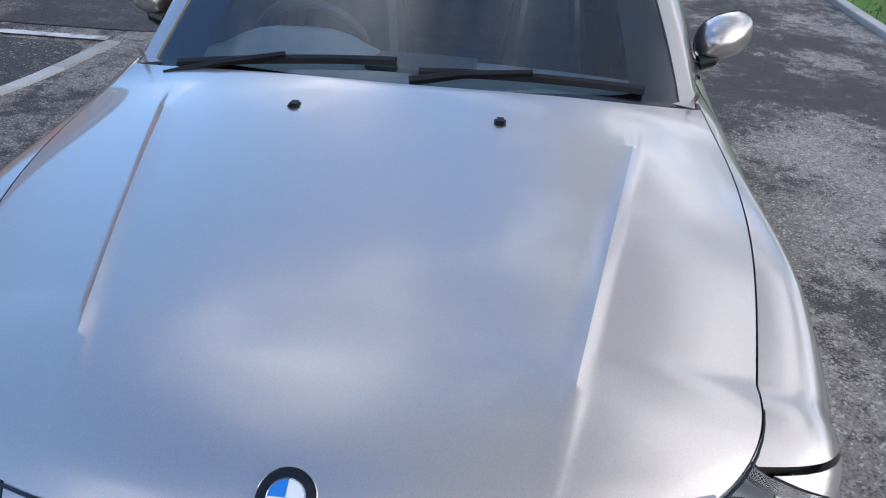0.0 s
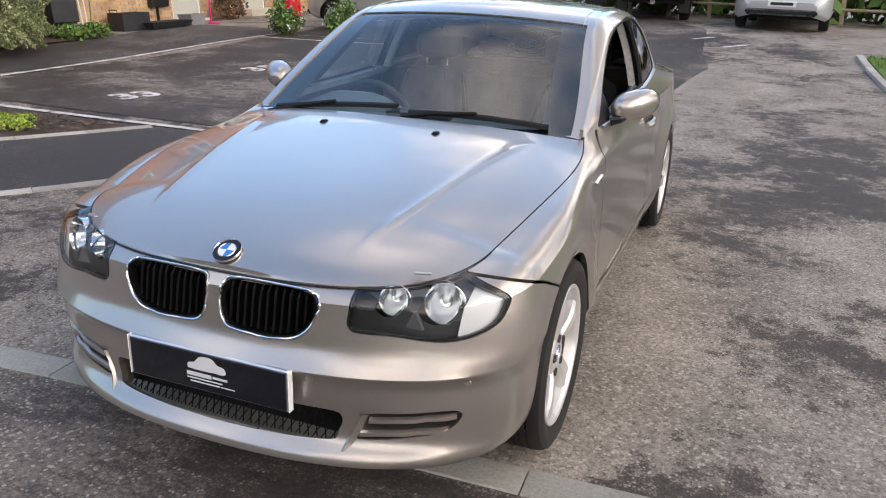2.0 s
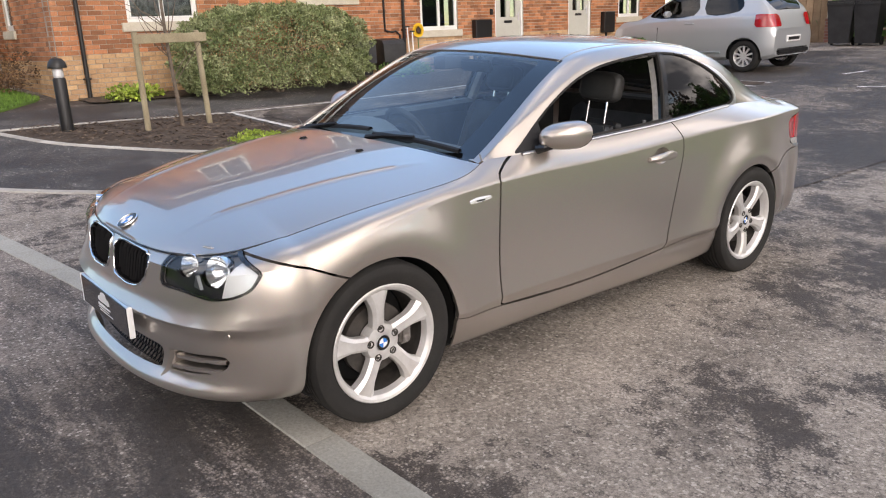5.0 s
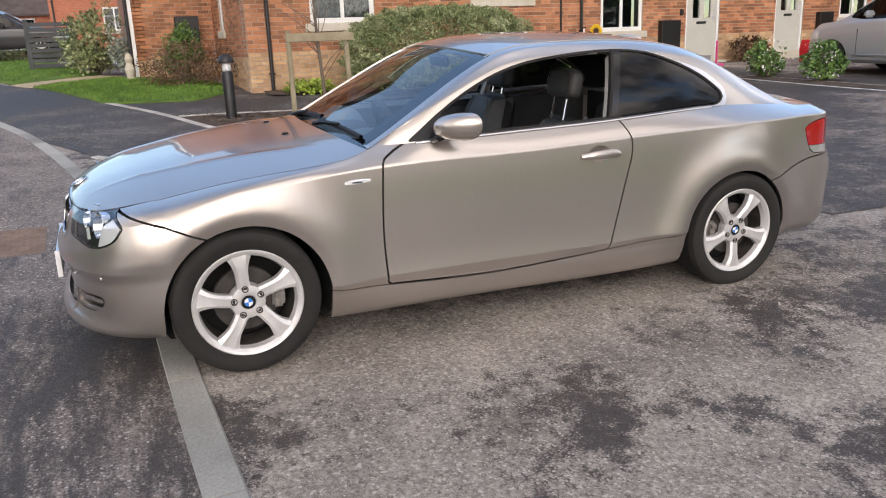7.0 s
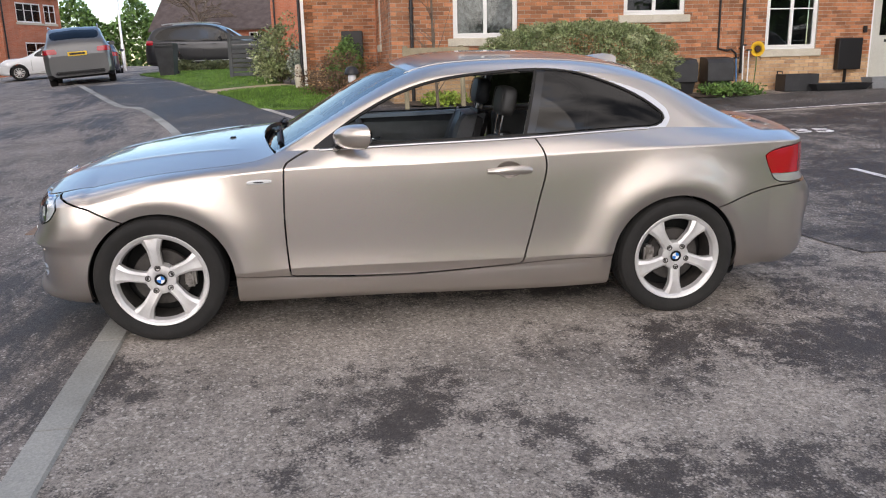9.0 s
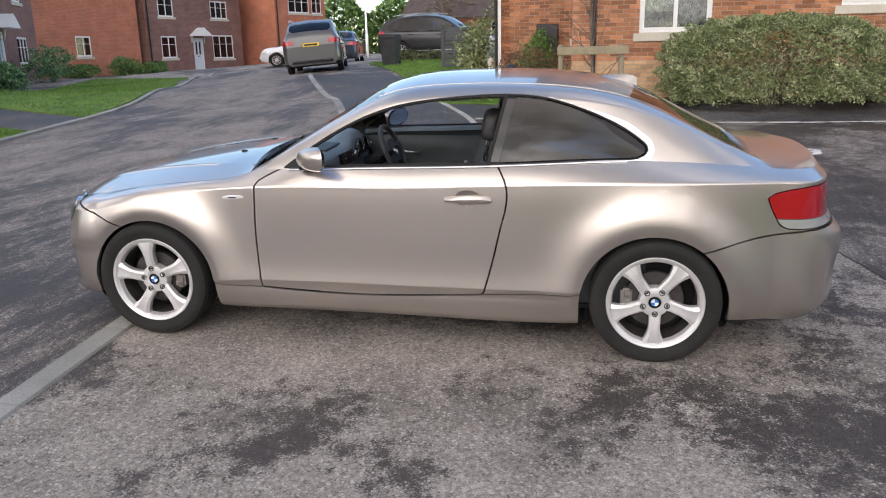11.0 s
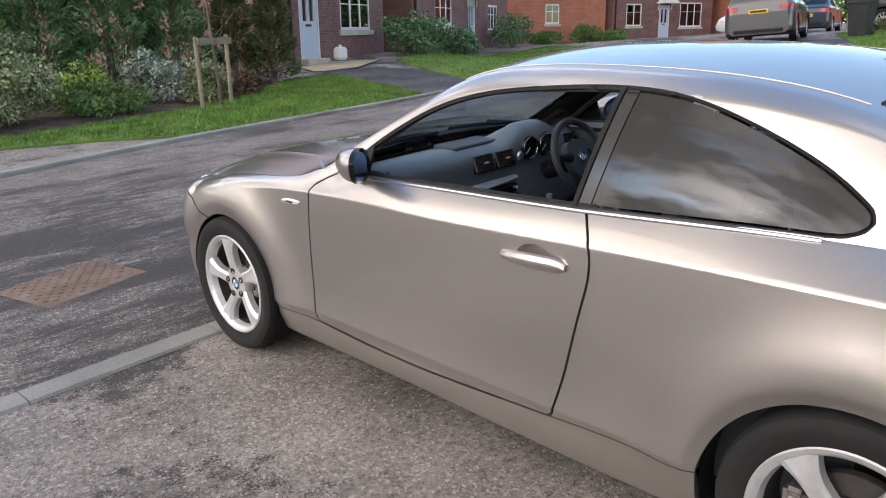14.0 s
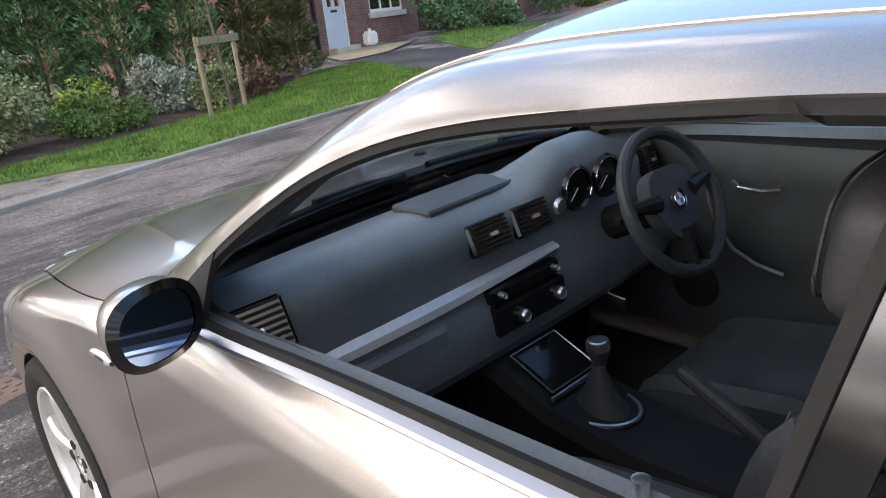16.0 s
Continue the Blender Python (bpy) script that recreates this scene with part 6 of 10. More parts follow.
def seat(x, pad, half, thick, tall, lean):
    s = part("front_seat", cushion(-0.25, 0.25, -0.26, 0.26, 0.0, 0.13, Matrix.Translation((x, 1.38, 0.35)) @ Matrix.Rotation(radians(7), 4, "X") @ Matrix.Rotation(math.pi, 4, "Z"), 0.04), LEATHER, car, "black leather sports seat", True)
    part("seat_base", boxed(x - 0.22, x + 0.22, 1.16, 1.62, 0.25, 0.39, 0.02), BLACK_PLASTIC, s)
    back = Matrix.Translation((x, 1.685, 0.42)) @ Matrix.Rotation(radians(74), 4, "X")
    part("backrest", cushion(-half, half, 0.0, tall, 0.0, thick, back @ Matrix.Translation((0, 0, -0.02)), 0.04, taper=0.36), LEATHER, s, "", True)
    shell_ = [[back @ Vector((w * half * a, y, z)) for a, z in ((-1.0, 0.03), (-1.0, -0.015), (-0.86, -0.05), (-0.3, -0.062), (0.3, -0.062), (0.86, -0.05), (1.0, -0.015), (1.0, 0.03))] for y, w in ((0.0, 0.80), (0.06, 0.92), (0.25, 0.90), (tall - 0.15, 0.76), (tall - 0.04, 0.64), (tall, 0.48))]
    part("backrest_shell", loft(shell_), BLACK_PLASTIC, s, "", True)
    part("seat_side", boxed(x - 0.265, x + 0.265, 1.36, 1.68, 0.30, 0.41, 0.03, seg=2), BLACK_PLASTIC, s)
    hr = Matrix.Translation((x, 1.832 + lean, 1.115)) @ Matrix.Rotation(radians(-10), 4, "X")
    h = part("headrest", pillow(0.128, 0.048, 0.080, hr), pad, s, "padded leather headrest", True)
    loop = [hr @ Vector((0.112 * math.copysign(abs(math.cos(a)) ** 0.5, math.cos(a)), -0.043, 0.068 * math.copysign(abs(math.sin(a)) ** 0.5, math.sin(a)))) for a in np.linspace(0, 2 * math.pi, 40, endpoint=False)]
    part("piping", tube(loop, 0.0025, 5, True), GREY_LEATHER, h)
    for sx in (-1, 1):
        seam = [back @ Vector((sx * 0.62 * half * (1 - 0.36 * y / 0.60), y, thick - 0.014)) for y in np.linspace(0.06, tall - 0.04, 12)]
        part("seam", tube(seam, 0.003, 5), GREY_LEATHER, s)
        part("headrest_post", tube([hr @ Vector((sx * 0.06, -0.01, -0.19)), hr @ Vector((sx * 0.06, -0.01, -0.06))], 0.006, 8), CHROME, h, "", True)
    return s


seat(0.37, GREY_LEATHER, 0.20, 0.085, 0.54, 0.0).location.y = -0.02
seat(-0.36, LEATHER, 0.25, 0.14, 0.60, 0.03).location.y = -0.05
rear = part("rear_seat", cushion(-0.58, 0.58, -0.24, 0.24, 0.0, 0.13, Matrix.Translation((0, 2.42, 0.40)) @ Matrix.Rotation(math.pi, 4, "Z"), 0.03), LEATHER, car, "black leather rear bench", True)
part("rear_backrest", cushion(-0.58, 0.58, 0.0, 0.54, 0.0, 0.12, Matrix.Translation((0, 2.62, 0.46)) @ Matrix.Rotation(radians(72), 4, "X"), 0.03), LEATHER, rear, "", True)
for x in (0.34, -0.34):
    part("rear_headrest", boxed(x - 0.12, x + 0.12, 2.74, 2.82, 0.97, 1.09, 0.03, None, 3), LEATHER, rear, "", True)
part("parcel_shelf", boxed(-0.58, 0.58, 2.78, 3.12, 0.925, 0.945, 0.005), CARPET, car, "dark parcel shelf")
# door linings and rear side linings
for sx in (1, -1):
    bm = bmesh.new()
    ys_, zs_ = np.linspace(0.66, 1.86, 22), np.linspace(0.30, 0.935, 14)
    vv = [[bm.verts.new((sx * (min(on_side(y, z), 0.80) - 0.075 + 0.022 * (z > 0.86) - 0.020 * math.exp(-((z - 0.62) / 0.06) ** 2)), y, z + (0.012 if z > 0.93 else 0))) for z in zs_] for y in ys_]
    for i in range(21):
        for j in range(13):
            bm.faces.new((vv[i][j], vv[i + 1][j], vv[i + 1][j + 1], vv[i][j + 1]))
    card = part("door_lining", bm, LINING, doors[0] if sx > 0 else doors[1], "black door lining with a silver pull", True)
    bm = bmesh.new()
    top = [(float(edge_x(y)), y, float(edge_z(y))) for y in np.linspace(0.80, 1.87, 20)]
    ring = [[bm.verts.new((sx * (x + dx), y, z + dz)) for dx, dz in ((-0.002, -0.004), (-0.010, 0.006), (-0.055, 0.002), (-0.075, -0.02))] for x, y, z in top]
    for a, b in zip(ring, ring[1:]):
        for k in range(3):
            bm.faces.new((a[k], a[k + 1], b[k + 1], b[k]))
    part("door_top", bm, DASH, card, "black window channel", True)
    part("door_pull", tube([(sx * 0.70, 1.05, 0.79), (sx * 0.675, 1.08, 0.785), (sx * 0.675, 1.14, 0.78), (sx * 0.70, 1.18, 0.782)], 0.0065, 8), SATIN, card, "silver inner door handle", True)
    part("pull_strap", tube([(sx * 0.69, 0.985, 0.83), (sx * 0.672, 0.993, 0.74), (sx * 0.665, 1.02, 0.67), (sx * 0.665, 1.07, 0.61), (sx * 0.67, 1.13, 0.575), (sx * 0.68, 1.20, 0.555)], 0.0055, 8), SATIN, card, "curved silver pull", True)
    part("arm_rest", boxed(min(sx * 0.63, sx * 0.72), max(sx * 0.63, sx * 0.72), 1.30, 1.80, 0.60, 0.655, 0.02, None, 2), LINING, card)
    bm = lathe([(0.0, 0.010), (0.05, 0.010), (0.072, 0.004), (0.075, 0.0)], "x", 24)
    bmesh.ops.transform(bm, matrix=Matrix.Translation((sx * 0.715, 0.92, 0.46)) @ (Matrix.Rotation(math.pi, 4, "Z") if sx > 0 else Matrix.Identity(4)), verts=bm.verts)
    part("door_speaker", bm, BLACK_PLASTIC, card, "round speaker grille", True)
    part("rear_lining", boxed(min(sx * 0.66, sx * 0.70), max(sx * 0.66, sx * 0.70), 1.95, 2.62, 0.25, 0.95, 0.01), LINING, car, "black rear side lining")
    bm = lathe([(0.0, 0.955), (0.009, 0.953), (0.008, 0.935), (0.014, 0.930)], "z", 12)
    bmesh.ops.transform(bm, matrix=Matrix.Translation((sx * 0.715, 1.72, 0.028)), verts=bm.verts)
    part("lock_pin", bm, SATIN, card, "silver lock pin", True)
    A_, AF_ = clip(C_V, C_F, np.maximum(0.022 - dlo(C_V), C_V[:, 3] - 2.2))
    A_, AF_ = clip(A_, AF_, np.maximum(A_[:, 1] - 3.0, 0.78 - A_[:, 1]))
    if sx < 0:
        A_, AF_ = flipped(A_, AF_)
    panel("pillar_lining", A_, AF_, BLACK_PLASTIC, car, 0.0, 0.034, label="dark inner pillar lining")
A_, AF_ = clip(C_V, C_F, np.maximum(np.maximum(1.22 - C_V[:, 1], C_V[:, 1] - 2.56), 2.0 - C_V[:, 3]))
panel("headliner", *both(A_, AF_), HEADLINER, car, 0.0, 0.035, label="grey cloth headliner")
bm = boxed(-0.115, 0.115, -0.012, 0.012, -0.032, 0.032, 0.010, Matrix.Translation((0, 1.24, 1.235)) @ Matrix.Rotation(radians(12), 4, "X"), 3)
rv = part("rear_view_mirror", bm, BLACK_PLASTIC, car, "black rear-view mirror", True)
part("mirror_foot", tube([(0, 1.235, 1.265), (0, 1.225, 1.315)], 0.012, 8), BLACK_PLASTIC, rv, "", True)
part("belt_buckle", boxed(0.12, 0.15, 1.56, 1.60, 0.47, 0.52, 0.004), BLACK_PLASTIC, car, "seat belt buckle")
part("buckle_button", boxed(0.121, 0.149, 1.555, 1.560, 0.495, 0.518), material("red button", (0.5, 0.03, 0.02), 0.4), car, "red buckle button")

# ---- kerbs, edgings, lines, lawns ----
def kerb_run(name, line, width, lift, length, mat, label, x_range=None, gap=0.006, depth=0.12, part_name="kerb_stone"):
    """Kerb stones laid end to end along a line, each a piece of its own."""
    c, n, _ = band(line, width, 10)
    d = np.concatenate([[0], np.cumsum(np.linalg.norm(np.diff(c, axis=0), axis=1))])
    total = d[-1]
    run = tagged(new(name), label, kind="structure")
    k = max(1, round(total / length))
    length = total / k
    for i in range(k):
        a, b = i * length + gap / 2, (i + 1) * length - gap / 2
        verts, faces = [], []
        us = np.linspace(a, b, 4)
        for u in us:
            p = np.array((np.interp(u, d, c[:, 0]), np.interp(u, d, c[:, 1])))
            q = np.array((np.interp(u, d, n[:, 0]), np.interp(u, d, n[:, 1])))
            for off, dz in ((-0.5, -depth), (-0.5, -0.012), (-0.44, 0.0), (0.44, 0.0), (0.5, -0.012), (0.5, -depth)):
                e = p + q * off * width
                verts.append((e[0], e[1], gz(*e) + lift + dz))
        for j in range(3):
            for m in range(5):
                faces.append((j * 6 + m, j * 6 + m + 1, (j + 1) * 6 + m + 1, (j + 1) * 6 + m))
        faces += [(0, 1, 2, 3, 4, 5)[::-1], (18, 19, 20, 21, 22, 23)]
        ob = mesh_object(part_name, verts, faces, mat, run, smooth=False)
    return run


kerb_run("edging", EDGE, 0.147, 0.014, 0.915, CONCRETE, "flush grey concrete edging between the road, the court and the footway")
kerb_run("kerb_opposite", OPPOSITE, 0.125, 0.055, 0.915, CONCRETE, "grey concrete kerb along the grass verge")
kerb_run("court_kerb", [(-2.37, 3.59), (-2.50, 2.62), (-2.75, 2.05), (-3.05, 1.55), (-3.45, 1.00), (-3.84, 0.49), (-4.45, -0.10), (-5.2, -0.62)], 0.10, 0.012, 0.6, PALE_KERB, "pale flush kerb round the parking court")
BED = [(-4.05, 3.40), (-4.30, 2.95), (-4.85, 2.18), (-5.60, 1.55), (-6.2, 1.15), (-6.85, 0.82), (-7.85, 0.52), (-7.90, 0.95), (-7.80, 1.9), (-7.55, 3.40)]
kerb_run("bed_kerb", [(-3.95, 3.50), (-4.30, 2.90), (-4.85, 2.13), (-5.60, 1.50), (-6.2, 1.10), (-6.85, 0.77), (-8.0, 0.42), (-9.05, 0.0), (-10.1, -0.45)], 0.09, 0.020, 0.6, PALE_KERB, "pale kerb round the planted bed")
kerb_run("bed_kerb", [(-7.96, 0.52), (-7.95, 0.95), (-7.85, 1.9), (-7.72, 2.6), (-7.60, 3.4)], 0.08, 0.020, 0.6, PALE_KERB, "pale kerb behind the planted bed")
kerb_run("right_kerb", [(3.75, 1.5), (3.45, 3.4), (3.26, 5.1), (3.12, 6.6), (2.9, 9.0), (2.8, 12.0)], 0.11, 0.05, 0.915, PALE_KERB, "pale kerb beside a strip of grass")
patch("planted_bed", BED, 0.012, SOIL, 0.12, "dark bark-covered soil with patches of moss", bulge=0.04)
patch("footway", [(-2.45, 2.60), (-3.05, 1.55), (-3.84, 0.49), (-5.2, -0.62), (-6.4, -1.13), (-8.3, -1.72), (-12.5, -3.36), (-18.2, -5.85), (-18.6, -3.6), (-13.6, -1.72), (-9.75, -0.35), (-9.5, 0.9), (-9.55, 3.0), (-9.75, 9.0), (-10.6, 12.0), (-7.5, 12.0), (-7.85, 3.5), (-4.0, 3.5), (-2.45, 3.5)], 0.006, FOOTWAY, 0.25, "dark asphalt footway")
BAY_LINES = [[(-7.58, 3.45), (-7.60, 4.5), (-7.62, 5.5), (-7.70, 8.5), (-7.45, 11.0)], [(-7.58, 3.50), (-2.42, 3.62)], [(-7.4, 10.45), (-3.2, 10.35)], [(-7.1, 10.95), (-3.2, 10.85)]]
def painted_line(name, line, width, label):
    """A painted stripe that follows the ground."""
    line = line if len(line) > 2 else [line[0], ((line[0][0] + line[1][0]) / 2, (line[0][1] + line[1][1]) / 2), line[1]]
    c, n, _ = band(line, width, 14)
    d = np.concatenate([[0], np.cumsum(np.linalg.norm(np.diff(c, axis=0), axis=1))])
    us = np.linspace(0, d[-1], max(4, int(d[-1] / 0.12)))
    V, F = [], []
    for u in us:
        p = np.array((np.interp(u, d, c[:, 0]), np.interp(u, d, c[:, 1])))
        q = np.array((np.interp(u, d, n[:, 0]), np.interp(u, d, n[:, 1])))
        w = width / 2 * (1 + 0.06 * math.sin(u * 31) + 0.04 * math.sin(u * 83))
        V += [(*(p + q * w), gz(*(p + q * w)) + 0.013), (*(p - q * w), gz(*(p - q * w)) + 0.013)]
    F = [(2 * k, 2 * k + 1, 2 * k + 3, 2 * k + 2) for k in range(len(us) - 1)]
    return tagged(mesh_object(name, V, F, LINE_PAINT), label, kind="structure")


for line in BAY_LINES:
    painted_line("bay_line", line, 0.085, "worn white parking bay line")
for x, y, a in ((-2.36, 6.15, 0.0), (-2.3, 8.9, 0.05), (-1.6, 11.0, 0.5), (-2.6, 12.6, 1.3), (0.9, 12.3, 0.9), (0.33, 13.2, 0.9)):
    c, s = math.cos(a), math.sin(a)
    painted_line("bay_tick", [(x - 0.3 * c, y - 0.3 * s), (x + 0.3 * c, y + 0.3 * s)], 0.08, "short worn white bay mark")


def painted_number(text, x, y, turn, size):
    cu = bpy.data.curves.new("bay_number", "FONT")
    cu.body, cu.size, cu.extrude, cu.align_x, cu.align_y, cu.space_character, cu.offset = text, size, 0.001, "CENTER", "CENTER", 1.1, 0.018
    tmp = bpy.data.objects.new("bay_number", cu)
    me = bpy.data.meshes.new_from_object(tmp)
    bpy.data.objects.remove(tmp)
    me.materials.append(LINE_PAINT)
    ob = new("bay_number", me)
    nrm = Vector((gz(x - 0.5, y) - gz(x + 0.5, y), gz(x, y - 0.5) - gz(x, y + 0.5), 1)).normalized()
    q = Vector((0, 0, 1)).rotation_difference(nrm).to_matrix().to_4x4()
    ob.matrix_basis = Matrix.Translation((x, y, gz(x, y) + 0.010)) @ q @ Matrix.Rotation(turn, 4, "Z")
    return tagged(ob, "worn white number painted on the asphalt bay", kind="structure")


painted_number("33", -5.30, 4.80, radians(75), 0.52)
painted_number("35", -5.38, 7.45, radians(75), 0.52)
LAWNS = {
    "lawn_house": [(-9.62, 0.95), (-9.85, -0.42), (-13.45, -1.70), (-14.2, -0.2), (-13.6, 0.6), (-12.4, 1.6), (-10.6, 1.75)],
    "lawn_far": [(-15.3, -2.2), (-18.6, -3.45), (-24.5, -5.9), (-24.6, -2.0), (-16.5, -0.4)],
    "verge": [(-2.45, -6.40), (-5.8, -6.88), (-7.35, -7.12), (-8.05, -8.6), (-8.9, -11.6), (-7.7, -11.9), (-5.5, -10.3), (-4.3, -9.55), (-2.6, -9.0), (-0.9, -8.7), (0.9, -8.9), (1.0, -8.1), (-0.2, -7.75), (-1.4, -7.25)],
    "lawn_across": [(-9.9, -7.75), (-13.0, -8.70), (-20.0, -11.5), (-28.0, -15.2), (-27.5, -19.5), (-18.5, -16.8), (-12.6, -13.7), (-11.3, -11.3)],
    "grass_strip": [(3.78, 1.6), (3.50, 3.4), (3.32, 5.1), (3.18, 6.6), (2.96, 9.0), (2.9, 12.0), (7.0, 12.0), (7.0, 1.6)],
}
rng = np.random.default_rng(4)
BLADE = speckled("grass blades", [(0.3, (0.061, 0.131, 0.021)), (0.6, (0.132, 0.246, 0.039)), (0.85, (0.283, 0.334, 0.088))], 2.0, 0.85, 0, island=True, spread=0.5, fine=5)
for name, outline in LAWNS.items():
    patch(name, outline, 0.03, LAWN, 0.22, "mown green lawn", depth=0.05, bulge=0.04)
    o = np.array(outline)
    area = 0.5 * abs(np.dot(o[:, 0], np.roll(o[:, 1], -1)) - np.dot(o[:, 1], np.roll(o[:, 0], -1)))
    count = int(min(26000, area * (1300 if name in ("verge", "lawn_house") else 350)))
    p = o.min(0) + rng.random((count * 2, 2)) * (o.max(0) - o.min(0))
    d = -signed(p, o)
    p, d = p[d > 0][:count], d[d > 0][:count]
    z = ground_z(p[:, 0], p[:, 1]) + 0.028 + 0.04 * (1 - np.exp(-d / 0.35))
    a = rng.random(len(p)) * 6.283
    h = 0.025 + 0.04 * rng.random(len(p))
    w = 0.006 + 0.006 * rng.random(len(p))
    lean = rng.normal(0, 0.02, (len(p), 2))
    v = np.zeros((len(p), 3, 3))
    v[:, 0] = np.stack([p[:, 0] - w * np.cos(a), p[:, 1] - w * np.sin(a), z], 1)
    v[:, 1] = np.stack([p[:, 0] + w * np.cos(a), p[:, 1] + w * np.sin(a), z], 1)
    v[:, 2] = np.stack([p[:, 0] + lean[:, 0], p[:, 1] + lean[:, 1], z + h], 1)
    tagged(mesh_object("grass", v.reshape(-1, 3), [(3 * i, 3 * i + 1, 3 * i + 2) for i in range(len(p))], BLADE, smooth=False), "short green grass blades", "grass", kind="stuff")
patch("driveway", [(-7.45, -7.2), (-9.8, -7.72), (-11.2, -11.3), (-10.2, -12.6), (-8.9, -12.4), (-8.1, -8.6)], 0.014, FOOTWAY, 0.3, "dark asphalt driveway")
patch("buff_path", [(-8.95, -12.5), (-10.3, -12.6), (-12.2, -13.9), (-11.0, -14.8), (-9.6, -14.2)], 0.03, SAND, 0.3, "buff paved path to a front door")
patch("sandy_path", [(-13.5, -1.75), (-15.2, -2.25), (-16.4, -0.5), (-14.6, 0.1), (-14.2, -0.2)], 0.02, SAND, 0.3, "buff paved path across the lawn")
patch("shrub_bed", [(-0.9, -8.75), (-2.6, -9.05), (-4.3, -9.6), (-5.5, -10.35), (-7.6, -11.9), (-7.0, -14.5), (2.5, -14.0), (2.5, -8.9), (0.9, -8.95)], 0.02, SOIL, 0.3, "dark soil of the planted border", bulge=0.05)
patch("front_bed", [(-9.6, 2.2), (-9.55, 3.0), (-9.75, 9.0), (-10.5, 9.3), (-10.3, 2.2)], 0.03, SOIL, 0.2, "soil strip in front of the brick terrace", bulge=0.04)

# service cover in the road
COVER_RUST = speckled("rust-brown cover", [(0.3, (0.15, 0.095, 0.065)), (0.7, (0.27, 0.185, 0.135))], 5.0, 0.85, 0.4, 0.004)
for cx, cy, turn, half_x, half_y in ((1.0, -1.58, 14, 0.33, 0.26), (-1.88, -1.23, 2, 0.36, 0.29)):
    cover = empty("service_cover", Matrix.Translation((cx, cy, gz(cx, cy) + 0.004)) @ TILT @ Matrix.Rotation(radians(turn), 4, "Z"), "rust-coloured ribbed steel cover set in the road", "manhole cover", "covers in the road")
    part("cover_frame", boxed(-half_x, half_x, -half_y, half_y, -0.02, 0.008, 0.004), COVER_RUST, cover)
    for i in range(int(half_x * 46)):
        for j in range(int(half_y * 46)):
            if (i + j) % 2:
                px, py = -half_x + 0.035 + i * 0.041, -half_y + 0.035 + j * 0.041
                part("cover_stud", boxed(px - 0.013, px + 0.013, py - 0.009, py + 0.009, 0.008, 0.012), COVER_RUST, cover)

# ---- brick houses ----
BRICK_MESHES = {}
BRICK_RED = speckled("orange-red brick", [(0.3, (0.309, 0.122, 0.056)), (0.55, (0.412, 0.175, 0.085)), (0.8, (0.474, 0.233, 0.122))], 3.0, 0.9, 0.4, 0.004, fine=40, spread=0.55)
BRICK_RED_J = speckled("orange-red bricks", [(0.3, (0.309, 0.122, 0.056)), (0.55, (0.412, 0.175, 0.085)), (0.8, (0.474, 0.233, 0.122))], 3.0, 0.9, 0.4, 0.004, fine=40, spread=0.55, island=True)
BRICK_BUFF = speckled("buff bricks", [(0.3, (0.45, 0.27, 0.14)), (0.7, (0.58, 0.38, 0.22))], 3.0, 0.9, 0.4, 0.004, fine=40, spread=0.35, island=True)
MORTAR = speckled("mortar", [(0.3, (0.36, 0.30, 0.25)), (0.7, (0.46, 0.40, 0.34))], 6.0, 0.95, 0.3, 0.003)
UPVC = material("white window frame", (0.82, 0.82, 0.80), 0.35)
STONE = speckled("pale stone sill", [(0.3, (0.50, 0.45, 0.36)), (0.7, (0.62, 0.57, 0.47))], 3.0, 0.9, 0.2, 0.002)
DOOR_PAINT = speckled("pale sage door paint", [(0.3, (0.50, 0.50, 0.44)), (0.7, (0.56, 0.56, 0.50))], 2.0, 0.5, 0.05, 0.001)
DOOR_BLUE = speckled("pale blue door paint", [(0.3, (0.52, 0.58, 0.64)), (0.7, (0.58, 0.64, 0.70))], 2.0, 0.5, 0.05, 0.001)
# near-black colour that paints the darkness of unlit interiors
ROOM_SHADE = material("painted indoor darkness", (0.03, 0.03, 0.032), 0.95)
CURTAIN = speckled("pale net curtain", [(0.4, (0.18, 0.18, 0.18)), (0.6, (0.55, 0.55, 0.54))], 9.0, 0.9, 0.1, 0.002, fine=25)
TILES = speckled("dark roof tiles", [(0.3, (0.07, 0.05, 0.045)), (0.7, (0.13, 0.10, 0.09))], 2.0, 0.9, 0.4, 0.01)
PIPE = material("black downpipe", (0.012, 0.012, 0.013), 0.4)


